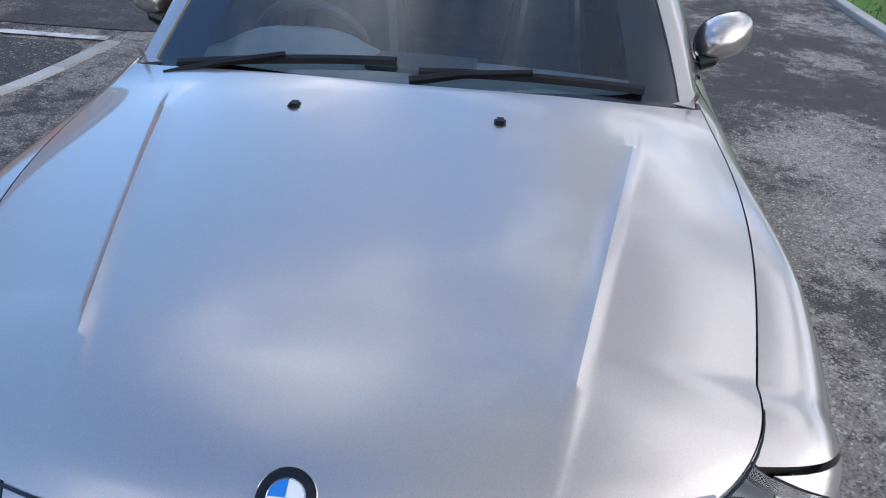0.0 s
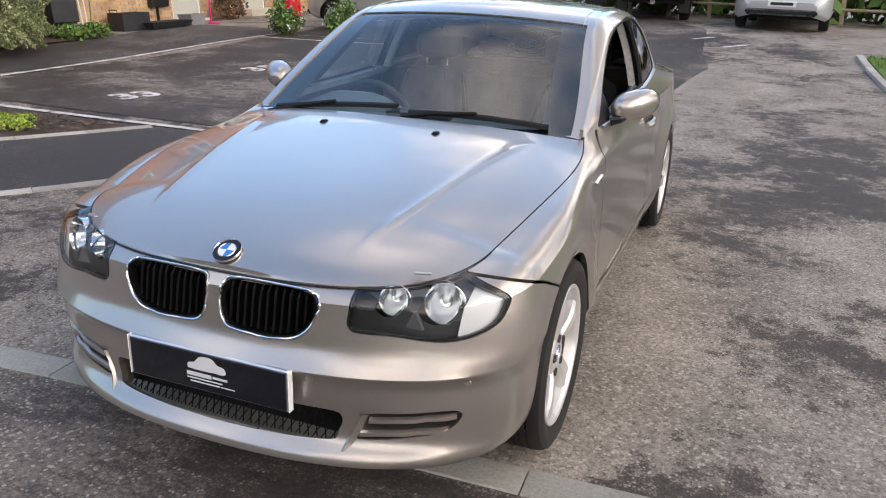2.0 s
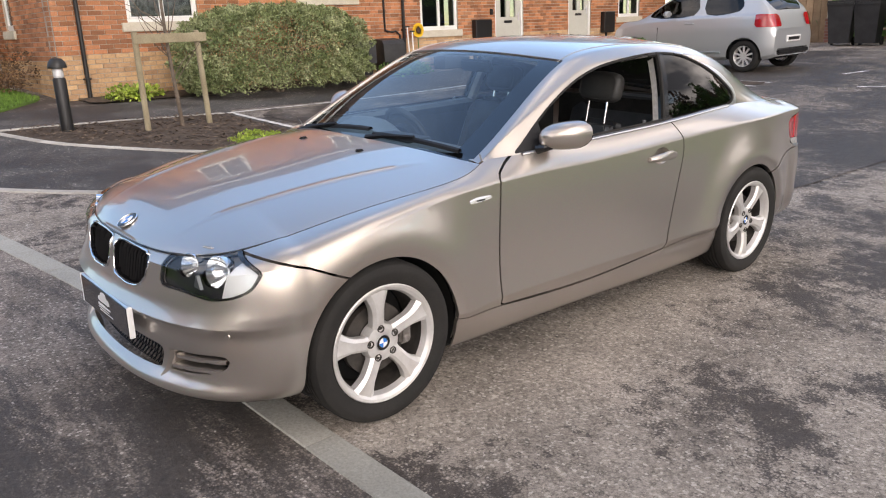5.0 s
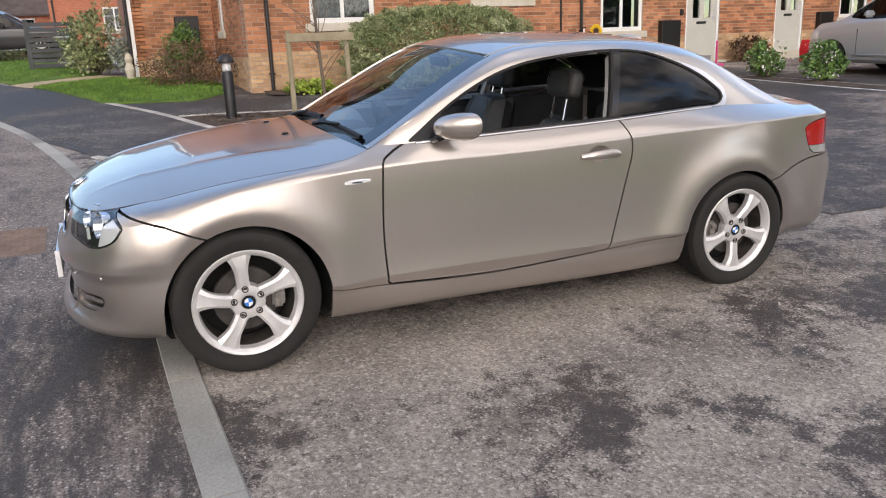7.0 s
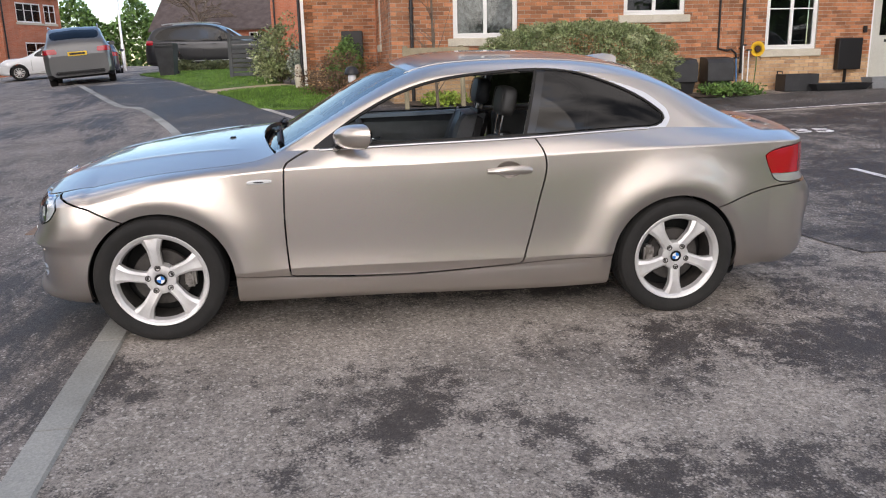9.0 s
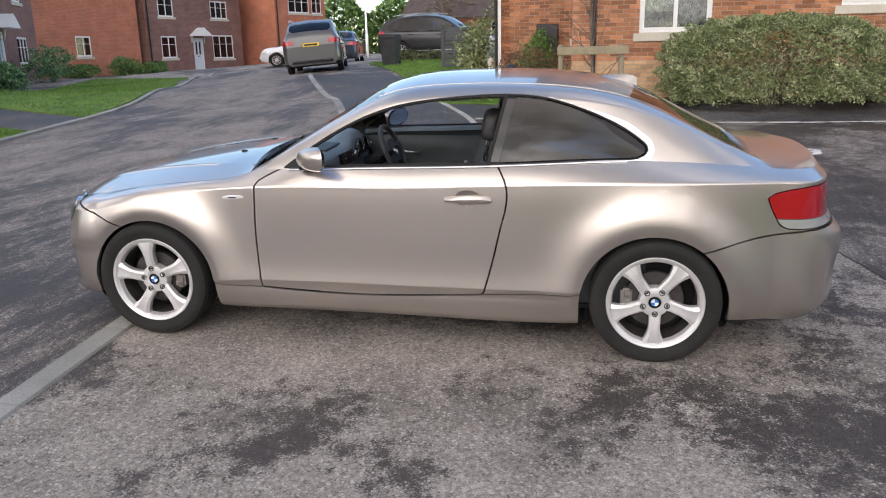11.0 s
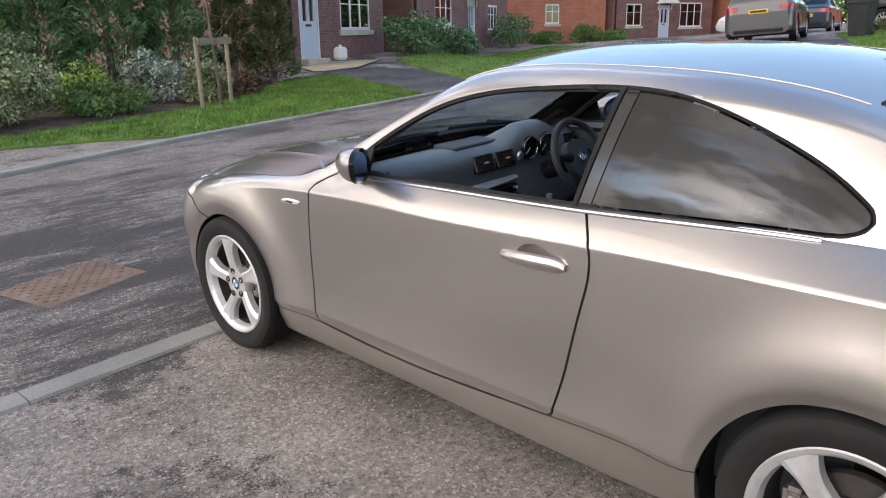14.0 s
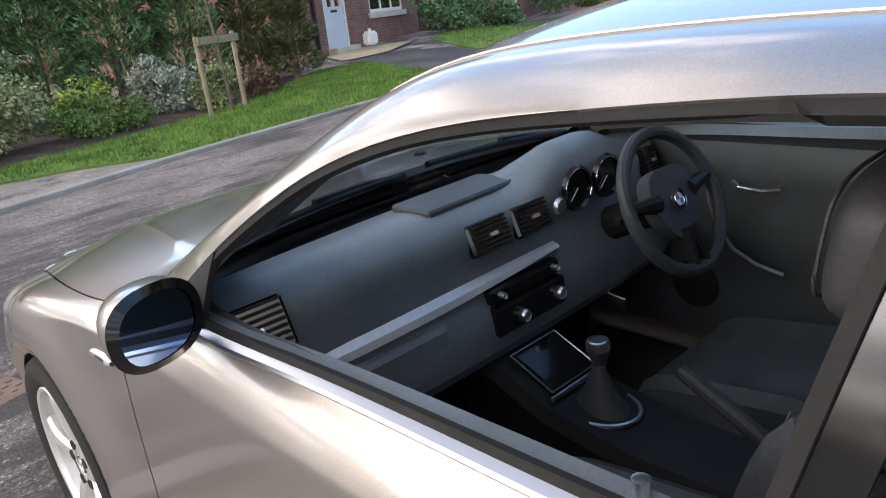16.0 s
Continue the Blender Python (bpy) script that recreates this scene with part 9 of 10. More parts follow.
def parked_car(name, label, m, L_, W_, H_, top, belt, paint, wheel_r, base_y, plate=None, wins=None, glass_mat=None, tail_z=(0.75, 0.95), rear_y=None, clad=False, lamp_z=(0.62, 0.78), roof_rail=False, doors_each=2):
    """A car with its nose at y = 0 and its tail at y = L. top: (y, z) line over the middle; belt: (y, z) of the window line; wins: side window outlines."""
    root = empty(name, m, label, "car", "parked cars")
    ty, tz = zip(*top)
    zt = spline(ty, tz)
    zb = spline(*zip(*belt))
    NWc, rows_ = 40, []
    ys_ = np.concatenate([np.linspace(0, 0.25, 10), np.linspace(0.25, L_ - 0.25, 70)[1:], np.linspace(L_ - 0.25, L_, 10)[1:]])
    for y in ys_:
        e0, e1 = max(0.0, 1 - y / 0.55), max(0.0, 1 - (L_ - y) / 0.40)
        half = W_ / 2 * (1 - 0.30 * e0 ** 2.5) * (1 - 0.16 * e1 ** 2.5)
        b, t = min(float(zb(y)), float(zt(y)) - 0.03), float(zt(y))
        t = t - 0.10 * e0 ** 3 - 0.03 * e1 ** 3
        b = min(b, t - 0.02)
        cab = max(0.0, min(1.0, (t - b - 0.05) / 0.3))
        low = 0.20 + 0.10 * e0 ** 2 + 0.08 * e1 ** 2
        key = np.array(((half - 0.10, low), (half - 0.025, low + 0.06), (half, 0.45), (half - 0.004, 0.45 + (b - 0.45) * 0.55), (half - 0.03, b - 0.05), (half - 0.07, b),
                        (half - 0.07 - 0.14 * cab - 0.05 * (1 - cab), b + (t - b) * (0.80 if cab > 0 else 0.7)), (half - 0.27 * cab - 0.25 * (1 - cab), t - 0.03 * cab - 0.006), (0.0, t)))
        u = np.linspace(0, len(key) - 1, NWc)
        i = np.minimum(u.astype(int), len(key) - 2)
        f = u - i
        sec = key[i] * (1 - f)[:, None] + key[i + 1] * f[:, None]
        rows_.append(np.stack([sec[:, 0], np.full(NWc, y), sec[:, 1], u], 1))
    V0 = np.concatenate(rows_)
    F0_ = outward(V0, grid_faces(len(ys_), NWc), (0, L_ / 2, 0.7))
    side_field = np.full(len(V0), 1.0)
    for w in wins:
        side_field = np.minimum(side_field, np.where((V0[:, 3] < 7.3) & (V0[:, 3] > 3), signed(yz(V0), rounded(w, 3)), 1.0))
    scr = lambda V, a, b: np.maximum(np.maximum(7.0 - V[:, 3], a - V[:, 1]), V[:, 1] - b)
    s0, s1, r0, r1 = rear_y
    field = np.minimum(side_field, np.minimum(scr(V0, s0, s1), scr(V0, r0, r1)))
    arches = np.full(len(V0), -1.0)
    for yc in base_y:
        arches = np.maximum(arches, np.where(V0[:, 0] > W_ * 0.3, wheel_r + 0.05 - np.hypot(V0[:, 1] - yc, np.maximum(V0[:, 2] - wheel_r, 0)), -1))
    Vn = np.column_stack([V0, field, arches])
    Bv, Bf = clip(Vn, F0_, Vn[:, 5])
    Gv, Gf = clip(Bv, Bf, Bv[:, 4])
    Bv, Bf = clip(Bv, Bf, -Bv[:, 4])
    if clad:
        Cv, Cf = clip(Bv, Bf, Bv[:, 2] - 0.34)
        Bv, Bf = clip(Bv, Bf, 0.34 - Bv[:, 2])
        mesh_object("lower_cladding", Cv, Cf, DARK_TRIM, root, "dark lower cladding")
        mesh_object("lower_cladding", *flipped(Cv, Cf), DARK_TRIM, root, "dark lower cladding")
    mesh_object("body", *both(Bv, Bf), paint, root)
    for row, cap_name in ((rows_[-1], "tail_panel"), (rows_[0], "nose_panel")):
        bm = bmesh.new()
        left = [bm.verts.new((p[0], p[1], p[2])) for p in row]
        right = [bm.verts.new((-p[0], p[1], p[2])) for p in row[:-1]]
        for k in range(len(row) - 2):
            bm.faces.new((left[k], left[k + 1], right[k + 1], right[k]))
        bm.faces.new((left[-2], left[-1], right[-1]))
        part(cap_name, bm, paint, root)
    Gb, Gbf = both(Gv, Gf)
    g = mesh_object("glazing", Gb - 0.0, Gbf, glass_mat or CAR_GLASS, root, "dark car windows")
    part("cabin_floor", boxed(-W_ * 0.42, W_ * 0.42, 0.3, L_ - 0.2, 0.22, 0.5), UNDER, root)
    part("seats", add_box(boxed(-W_ * 0.36, -0.06, L_ * 0.45, L_ * 0.52, 0.5, H_ - 0.32, 0.05), 0.06, W_ * 0.36, L_ * 0.45, L_ * 0.52, 0.5, H_ - 0.32, 0.05), LEATHER, root)
    for yc in base_y:
        for sx in (1, -1):
            bm = lathe([(wheel_r * 0.66, 0.085), (wheel_r * 0.8, 0.10), (wheel_r * 0.95, 0.095), (wheel_r, 0.07), (wheel_r, -0.07), (wheel_r * 0.95, -0.095), (wheel_r * 0.66, -0.085)], "x", 32)
            mm = Matrix.Translation((sx * (W_ / 2 - 0.12), yc, wheel_r)) @ (Matrix.Identity(4) if sx > 0 else Matrix.Rotation(math.pi, 4, "Z"))
            bmesh.ops.transform(bm, matrix=mm, verts=bm.verts)
            w_ = part("wheel", bm, RUBBER, root, "", True)
            bm = bmesh.new()
            for k in range(10):
                add_box(bm, 0.055, 0.075, -0.016, 0.016, 0.03, wheel_r * 0.64, 0, Matrix.Rotation(2 * math.pi * k / 10, 4, "X"))
            add_box(bm, 0.05, 0.08, -0.05, 0.05, -0.05, 0.05, 0.02)
            bmesh.ops.transform(bm, matrix=mm, verts=bm.verts)
            part("rim_spokes", bm, ALLOY, w_)
            bm = lathe([(wheel_r * 0.60, 0.05), (wheel_r * 0.67, 0.088), (wheel_r * 0.60, -0.06)], "x", 32)
            bmesh.ops.transform(bm, matrix=mm, verts=bm.verts)
            part("rim", bm, ALLOY, w_, "", True)
    for sx in (1, -1):
        Tv, Tf = clip(V0, F0_, np.maximum.reduce([L_ - 0.34 - V0[:, 1], tail_z[0] - V0[:, 2], V0[:, 2] - tail_z[1], W_ * 0.28 - V0[:, 0]]))
        if len(Tv):
            Tv, Tf = (Tv, Tf) if sx > 0 else flipped(Tv, Tf)
            panel("tail_lamp", Tv, Tf, RED_LENS, root, 0.0, -0.012, label="red rear lamp")
        Tv, Tf = clip(V0, F0_, np.maximum.reduce([V0[:, 1] - 0.42, lamp_z[0] - V0[:, 2], V0[:, 2] - lamp_z[1], W_ * 0.24 - V0[:, 0]]))
        if len(Tv):
            Tv, Tf = (Tv, Tf) if sx > 0 else flipped(Tv, Tf)
            panel("headlamp", Tv, Tf, LAMP_WHITE, root, 0.0, -0.010, label="clear headlamp")
        yb = float(s0) + 0.25
        bm = boxed(-0.10, 0.10, -0.05, 0.06, -0.06, 0.06, 0.035, Matrix.Translation((sx * (W_ / 2 + 0.06), yb + 0.35, float(zb(yb + 0.3)) + 0.08)), 3)
        part("door_mirror", bm, paint, root, "", True)
        part("side_strip", boxed(min(sx * (W_ / 2 - 0.02), sx * (W_ / 2 + 0.006)), max(sx * (W_ / 2 - 0.02), sx * (W_ / 2 + 0.006)), base_y[0] + 0.45, base_y[1] - 0.45, 0.33, 0.36, 0.004), SATIN, root)
        for yd in (base_y[0] + 0.52, (base_y[0] + base_y[1]) / 2 + 0.25)[:doors_each]:
            part("door_gap", boxed(min(sx * (W_ / 2 - 0.03), sx * (W_ / 2 + 0.001)), max(sx * (W_ / 2 - 0.03), sx * (W_ / 2 + 0.001)), yd, yd + 0.008, 0.36, 0.80), UNDER, root)
            part("door_handle", boxed(min(sx * (W_ / 2 - 0.03), sx * (W_ / 2 + 0.02)), max(sx * (W_ / 2 - 0.03), sx * (W_ / 2 + 0.02)), yd + 0.62, yd + 0.80, float(zb(yd + 0.6)) - 0.14, float(zb(yd + 0.6)) - 0.11, 0.008), paint, root)
        if roof_rail:
            part("roof_rail", tube([(sx * (W_ / 2 - 0.27), y, float(zt(y)) + 0.035) for y in np.linspace(s1 + 0.15, r0 - 0.1, 10)], 0.018, 6), SATIN, root, "", True)
    for where, mat in (plate or ()):
        y, z = where
        a, b = (y - 0.006, y) if y < L_ / 2 else (y, y + 0.006)
        p = part("number_plate", boxed(-0.26, 0.26, a - 0.01, b + 0.01, z - 0.056, z + 0.056, 0.004), mat, root, "plain number plate")
        q0, q1 = (a - 0.013, a - 0.0102) if y < L_ / 2 else (b + 0.0102, b + 0.013)
        part("plate_bar", boxed(-0.21, 0.21, q0, q1, z - 0.028, z + 0.028), PIPE, p)
    for y in (0.02, L_ - 0.02):
        a, b = (y - 0.05, y + 0.12) if y < 1 else (y - 0.12, y + 0.05)
        part("bumper", boxed(-W_ * 0.36, W_ * 0.36, a, b, 0.30, 0.42, 0.03, None, 2), DARK_TRIM, root, "dark bumper insert", True)
    return root


def placed(x, y, turn, nose_to_centre):
    """Pose on the ground with the car's middle at (x, y); turn 0 points its nose to -y."""
    n = Vector((gz(x - 0.6, y) - gz(x + 0.6, y), gz(x, y - 0.6) - gz(x, y + 0.6), 1.2)).normalized()
    return Matrix.Translation((x, y, gz(x, y) + 0.012)) @ Vector((0, 0, 1)).rotation_difference(n).to_matrix().to_4x4() @ Matrix.Rotation(turn, 4, "Z") @ Matrix.Translation((0, -nose_to_centre, 0))


SILVER = car_paint("silver paint", (0.48, 0.50, 0.52))
parked_car("hatchback", "silver three-door hatchback parked nose to the terrace", placed(-5.75, 13.0, radians(-90), 1.82), 3.64, 1.66, 1.50,
           [(0, 0.62), (0.12, 0.78), (0.55, 0.93), (0.85, 1.00), (1.35, 1.36), (1.75, 1.48), (2.4, 1.50), (3.1, 1.44), (3.42, 1.20), (3.58, 0.95), (3.64, 0.80)],
           [(0, 0.75), (0.9, 0.93), (1.5, 0.98), (2.8, 1.04), (3.64, 1.05)], SILVER, 0.285, (0.74, 3.11),
           [((3.64, 0.58), WHITE)], [((1.02, 1.00), (1.42, 1.30), (1.75, 1.40), (2.02, 1.41), (2.04, 1.02)), ((2.30, 1.03), (2.28, 1.40), (2.75, 1.38), (2.98, 1.28), (2.95, 1.08))], rear_y=(0.92, 1.55, 3.22, 3.50), tail_z=(0.80, 1.02), doors_each=1)
parked_car("people_carrier", "silver people carrier parked facing the court", placed(1.75, 17.5, radians(-4), 2.38), 4.77, 1.86, 1.66,
           [(0, 0.66), (0.12, 0.80), (0.6, 0.95), (1.05, 1.05), (1.75, 1.46), (2.2, 1.60), (3.0, 1.655), (4.0, 1.60), (4.5, 1.35), (4.7, 1.0), (4.77, 0.85)],
           [(0, 0.78), (1.0, 0.98), (2.0, 1.02), (4.0, 1.08), (4.77, 1.1)], SILVER, 0.33, (0.92, 3.77),
           [((0.0, 0.52), WHITE)], [((1.35, 1.03), (1.95, 1.42), (2.3, 1.53), (2.7, 1.55), (2.72, 1.05)), ((2.8, 1.05), (2.8, 1.55), (3.6, 1.53), (3.65, 1.08))], rear_y=(1.12, 1.95, 4.25, 4.6), lamp_z=(0.68, 0.90), glass_mat=CAR_GLASS)
GREY = car_paint("grey paint", (0.11, 0.112, 0.115))
parked_car("estate_car", "grey sports utility car parked half on the kerb", placed(-22.1, -7.0, radians(-75), 2.33), 4.66, 1.89, 1.66,
           [(0, 0.72), (0.12, 0.86), (0.6, 1.00), (1.25, 1.08), (1.9, 1.50), (2.3, 1.62), (3.2, 1.655), (4.0, 1.60), (4.4, 1.36), (4.6, 1.08), (4.66, 0.90)],
           [(0, 0.82), (1.2, 1.03), (2.2, 1.06), (4.0, 1.10), (4.66, 1.1)], GREY, 0.36, (0.90, 3.72),
           [((4.66, 0.90), YELLOW)], [((1.55, 1.07), (2.05, 1.45), (2.5, 1.54), (2.85, 1.55), (2.87, 1.09)), ((2.95, 1.09), (2.95, 1.55), (3.7, 1.52), (4.1, 1.36), (4.1, 1.12))], rear_y=(1.30, 2.05, 4.06, 4.44), tail_z=(0.92, 1.06), clad=True, roof_rail=True)
BLACK_CAR = car_paint("black paint", (0.010, 0.010, 0.012), 0.0, 0.35)
parked_car("estate_car", "black sports utility car standing on a drive", placed(-26.4, -3.35, radians(174), 2.25), 4.70, 1.84, 1.67,
           [(0, 0.72), (0.12, 0.86), (0.6, 1.00), (1.25, 1.08), (1.9, 1.50), (2.3, 1.63), (3.2, 1.665), (4.1, 1.60), (4.5, 1.36), (4.64, 1.08), (4.7, 0.90)],
           [(0, 0.82), (1.2, 1.03), (2.2, 1.06), (4.0, 1.10), (4.7, 1.1)], BLACK_CAR, 0.35, (0.90, 3.70),
           [((4.70, 0.90), YELLOW)], [((1.55, 1.07), (2.05, 1.45), (2.5, 1.54), (2.85, 1.55), (2.87, 1.09)), ((2.95, 1.09), (2.95, 1.55), (3.8, 1.52), (4.2, 1.36), (4.2, 1.12))], rear_y=(1.30, 2.05, 4.14, 4.48), tail_z=(0.95, 1.1), clad=True, roof_rail=True)
NAVY = car_paint("navy paint", (0.015, 0.025, 0.05), 0.3)
saloon_top = [(0, 0.60), (0.12, 0.74), (0.6, 0.90), (1.25, 0.98), (1.9, 1.32), (2.3, 1.43), (2.9, 1.45), (3.5, 1.36), (3.95, 1.12), (4.3, 1.04), (4.45, 0.98), (4.5, 0.85)]
saloon_belt = [(0, 0.72), (1.2, 0.92), (2.2, 0.95), (4.0, 1.0), (4.5, 1.0)]
saloon_win = [((1.55, 0.96), (2.05, 1.28), (2.5, 1.36), (2.75, 1.36), (2.77, 0.98)), ((2.85, 0.98), (2.85, 1.36), (3.35, 1.30), (3.65, 1.12), (3.6, 1.0))]
parked_car("saloon", "navy saloon parked further along the street", placed(-31.5, -9.1, radians(-78), 2.25), 4.5, 1.78, 1.45, saloon_top, saloon_belt, NAVY, 0.32, (0.85, 3.55), [((4.5, 0.72), YELLOW)], saloon_win, rear_y=(1.30, 2.05, 3.42, 3.95), tail_z=(0.80, 0.95))
WHITE_CAR = car_paint("white paint", (0.75, 0.76, 0.76), 0.0)
parked_car("saloon", "white car parked across the end of the street", placed(-32.4, -11.3, radians(15), 2.1), 4.3, 1.76, 1.45, [(a * 0.955, b) for a, b in saloon_top], [(a * 0.955, b) for a, b in saloon_belt], WHITE_CAR, 0.32, (0.82, 3.4), [((4.3, 0.72), YELLOW)], [[(a * 0.955, b) for a, b in w] for w in saloon_win], rear_y=(1.25, 1.96, 3.27, 3.77), tail_z=(0.80, 0.95))


def pickup(m):
    """A double-cab pick-up seen from behind, with an open bed and a tow bar."""
    GREEN = car_paint("dark green paint", (0.008, 0.032, 0.030), 0.3)
    root = empty("pickup_truck", m, "old dark green pick-up with a tow bar and mud flaps", "pickup", "parked cars")
    body = rounded(((0.0, 0.62), (0.02, 0.95), (0.25, 1.08), (1.25, 1.14), (1.30, 0.62)), 3)
    part("bonnet", loft([[(x, y, z) for y, z in body] for x in (-0.86, -0.80, 0.80, 0.86)]), GREEN, root, "", True)
    cab = rounded(((1.20, 0.60), (1.22, 1.12), (1.75, 1.62), (1.95, 1.74), (2.95, 1.76), (3.12, 1.66), (3.22, 1.14), (3.24, 0.60)), 3)
    part("cab", loft([[(x * (1 - 0.14 * max(0, (z - 1.1) / 0.66)), y, z) for y, z in cab] for x in (-0.88, -0.84, 0.84, 0.88)]), GREEN, root, "", True)
    part("cab_window", boxed(-0.66, 0.66, 3.13, 3.24, 1.22, 1.60, 0.02, Matrix.Identity(4)), CAR_GLASS, root, "rear cab window")
    for sx in (1, -1):
        part("side_window", boxed(min(sx * 0.74, sx * 0.825), max(sx * 0.74, sx * 0.825), 1.75, 3.0, 1.16, 1.58, 0.02), CAR_GLASS, root)
        part("bed_side", boxed(min(sx * 0.74, sx * 0.87), max(sx * 0.74, sx * 0.87), 3.28, 4.95, 0.62, 1.14, 0.03, None, 2), GREEN, root, "", True)
        part("tail_lamp", boxed(min(sx * 0.76, sx * 0.885), max(sx * 0.76, sx * 0.885), 4.90, 4.985, 0.74, 1.10, 0.015), RED_LENS, root, "upright red lamp cluster")
        part("reflector", boxed(min(sx * 0.77, sx * 0.88), max(sx * 0.77, sx * 0.88), 4.985, 4.992, 0.94, 1.02), WHITE, root)
        part("mud_flap", boxed(sx * 0.70 - 0.12, sx * 0.70 + 0.12, 4.45, 4.47, 0.16, 0.60), PIPE, root, "black mud flap")
        part("door_mirror", boxed(min(sx * 0.90, sx * 1.06), max(sx * 0.90, sx * 1.06), 1.62, 1.74, 1.16, 1.38, 0.03, None, 2), WHITE, root, "pale door mirror")
        for yc in (0.85, 3.95):
            bm = lathe([(0.20, 0.10), (0.27, 0.125), (0.35, 0.115), (0.37, 0.09), (0.37, -0.09), (0.35, -0.115), (0.20, -0.10)], "x", 32)
            bmesh.ops.transform(bm, matrix=Matrix.Translation((sx * 0.74, yc, 0.37)) @ (Matrix.Identity(4) if sx > 0 else Matrix.Rotation(math.pi, 4, "Z")), verts=bm.verts)
            w_ = part("wheel", bm, RUBBER, root, "", True)
            bm = lathe([(0.0, 0.05), (0.12, 0.06), (0.21, 0.09), (0.21, -0.08)], "x", 24)
            bmesh.ops.transform(bm, matrix=Matrix.Translation((sx * 0.74, yc, 0.37)) @ (Matrix.Identity(4) if sx > 0 else Matrix.Rotation(math.pi, 4, "Z")), verts=bm.verts)
            part("rim", bm, ALLOY, w_, "", True)
        bm = bmesh.new()
        add_tube(bm, [(sx * 0.885, 3.95 + 0.46 * math.cos(a), 0.37 + 0.46 * math.sin(a)) for a in np.linspace(0.1, math.pi - 0.1, 16)], 0.035, 6)
        part("arch_flare", bm, GREEN, root, "", True)
    tg = part("tailgate", boxed(-0.74, 0.74, 4.90, 4.96, 0.64, 1.13, 0.015), GREEN, root, "dark green tailgate")
    part("tailgate_handle", boxed(-0.09, 0.09, 4.96, 4.975, 1.0, 1.05, 0.006), PIPE, tg)
    part("sticker", boxed(-0.20, 0.20, 4.961, 4.964, 0.90, 0.98), WHITE, tg, "white sticker")
    part("script_bar", boxed(-0.45, -0.26, 4.961, 4.963, 0.95, 0.98), SATIN, tg)
    part("script_bar", boxed(0.26, 0.50, 4.961, 4.963, 0.95, 0.98), SATIN, tg)
    part("bed_floor", boxed(-0.74, 0.74, 3.26, 4.90, 0.60, 0.66), UNDER, root)
    part("chassis", boxed(-0.70, 0.70, 0.3, 4.80, 0.36, 0.60), UNDER, root)
    part("rear_bumper", boxed(-0.84, 0.84, 4.86, 5.06, 0.50, 0.62, 0.02), DARK_TRIM, root, "dark rear bumper")
    p = part("number_plate", boxed(-0.26, 0.26, 5.06, 5.07, 0.50, 0.61, 0.004), YELLOW, root, "plain yellow number plate")
    part("plate_bar", boxed(-0.21, 0.21, 5.0705, 5.073, 0.53, 0.58), PIPE, p)
    part("tow_bar", add_box(boxed(-0.05, 0.05, 5.0, 5.12, 0.34, 0.48, 0.01), -0.03, 0.03, 5.12, 5.18, 0.40, 0.50, 0.025), STEEL, root, "worn tow ball")
    return root


pickup(placed(-1.35, 19.0, radians(186), 2.5))


# ---- street furniture and clutter ----
def lathe_at(name, profile, mat, parent, label="", steps=20):
    return part(name, lathe(profile, "z", steps), mat, parent, label, True)


b = empty("bollard", Matrix.Translation((-7.25, 1.17, gz(-7.25, 1.17))), "black bollard lamp with a domed cap and clear band", "bollard")
lathe_at("post", [(0.075, -0.1), (0.075, 0.66), (0.068, 0.68), (0.055, 0.68)], PIPE, b)
lathe_at("lens", [(0.050, 0.68), (0.062, 0.70), (0.062, 0.78), (0.050, 0.80)], LAMP_WHITE, b, "clear ribbed lamp lens")
lathe_at("cap", [(0.110, 0.795), (0.112, 0.81), (0.098, 0.86), (0.065, 0.905), (0.0, 0.925)], PIPE, b, "black domed cap")
BIN_BLACK = speckled("dark grey bin plastic", [(0.3, (0.014, 0.015, 0.017)), (0.7, (0.03, 0.031, 0.034))], 4.0, 0.5, 0.1, 0.001)
BIN_BLUE = material("blue bin lid", (0.015, 0.07, 0.42), 0.45)


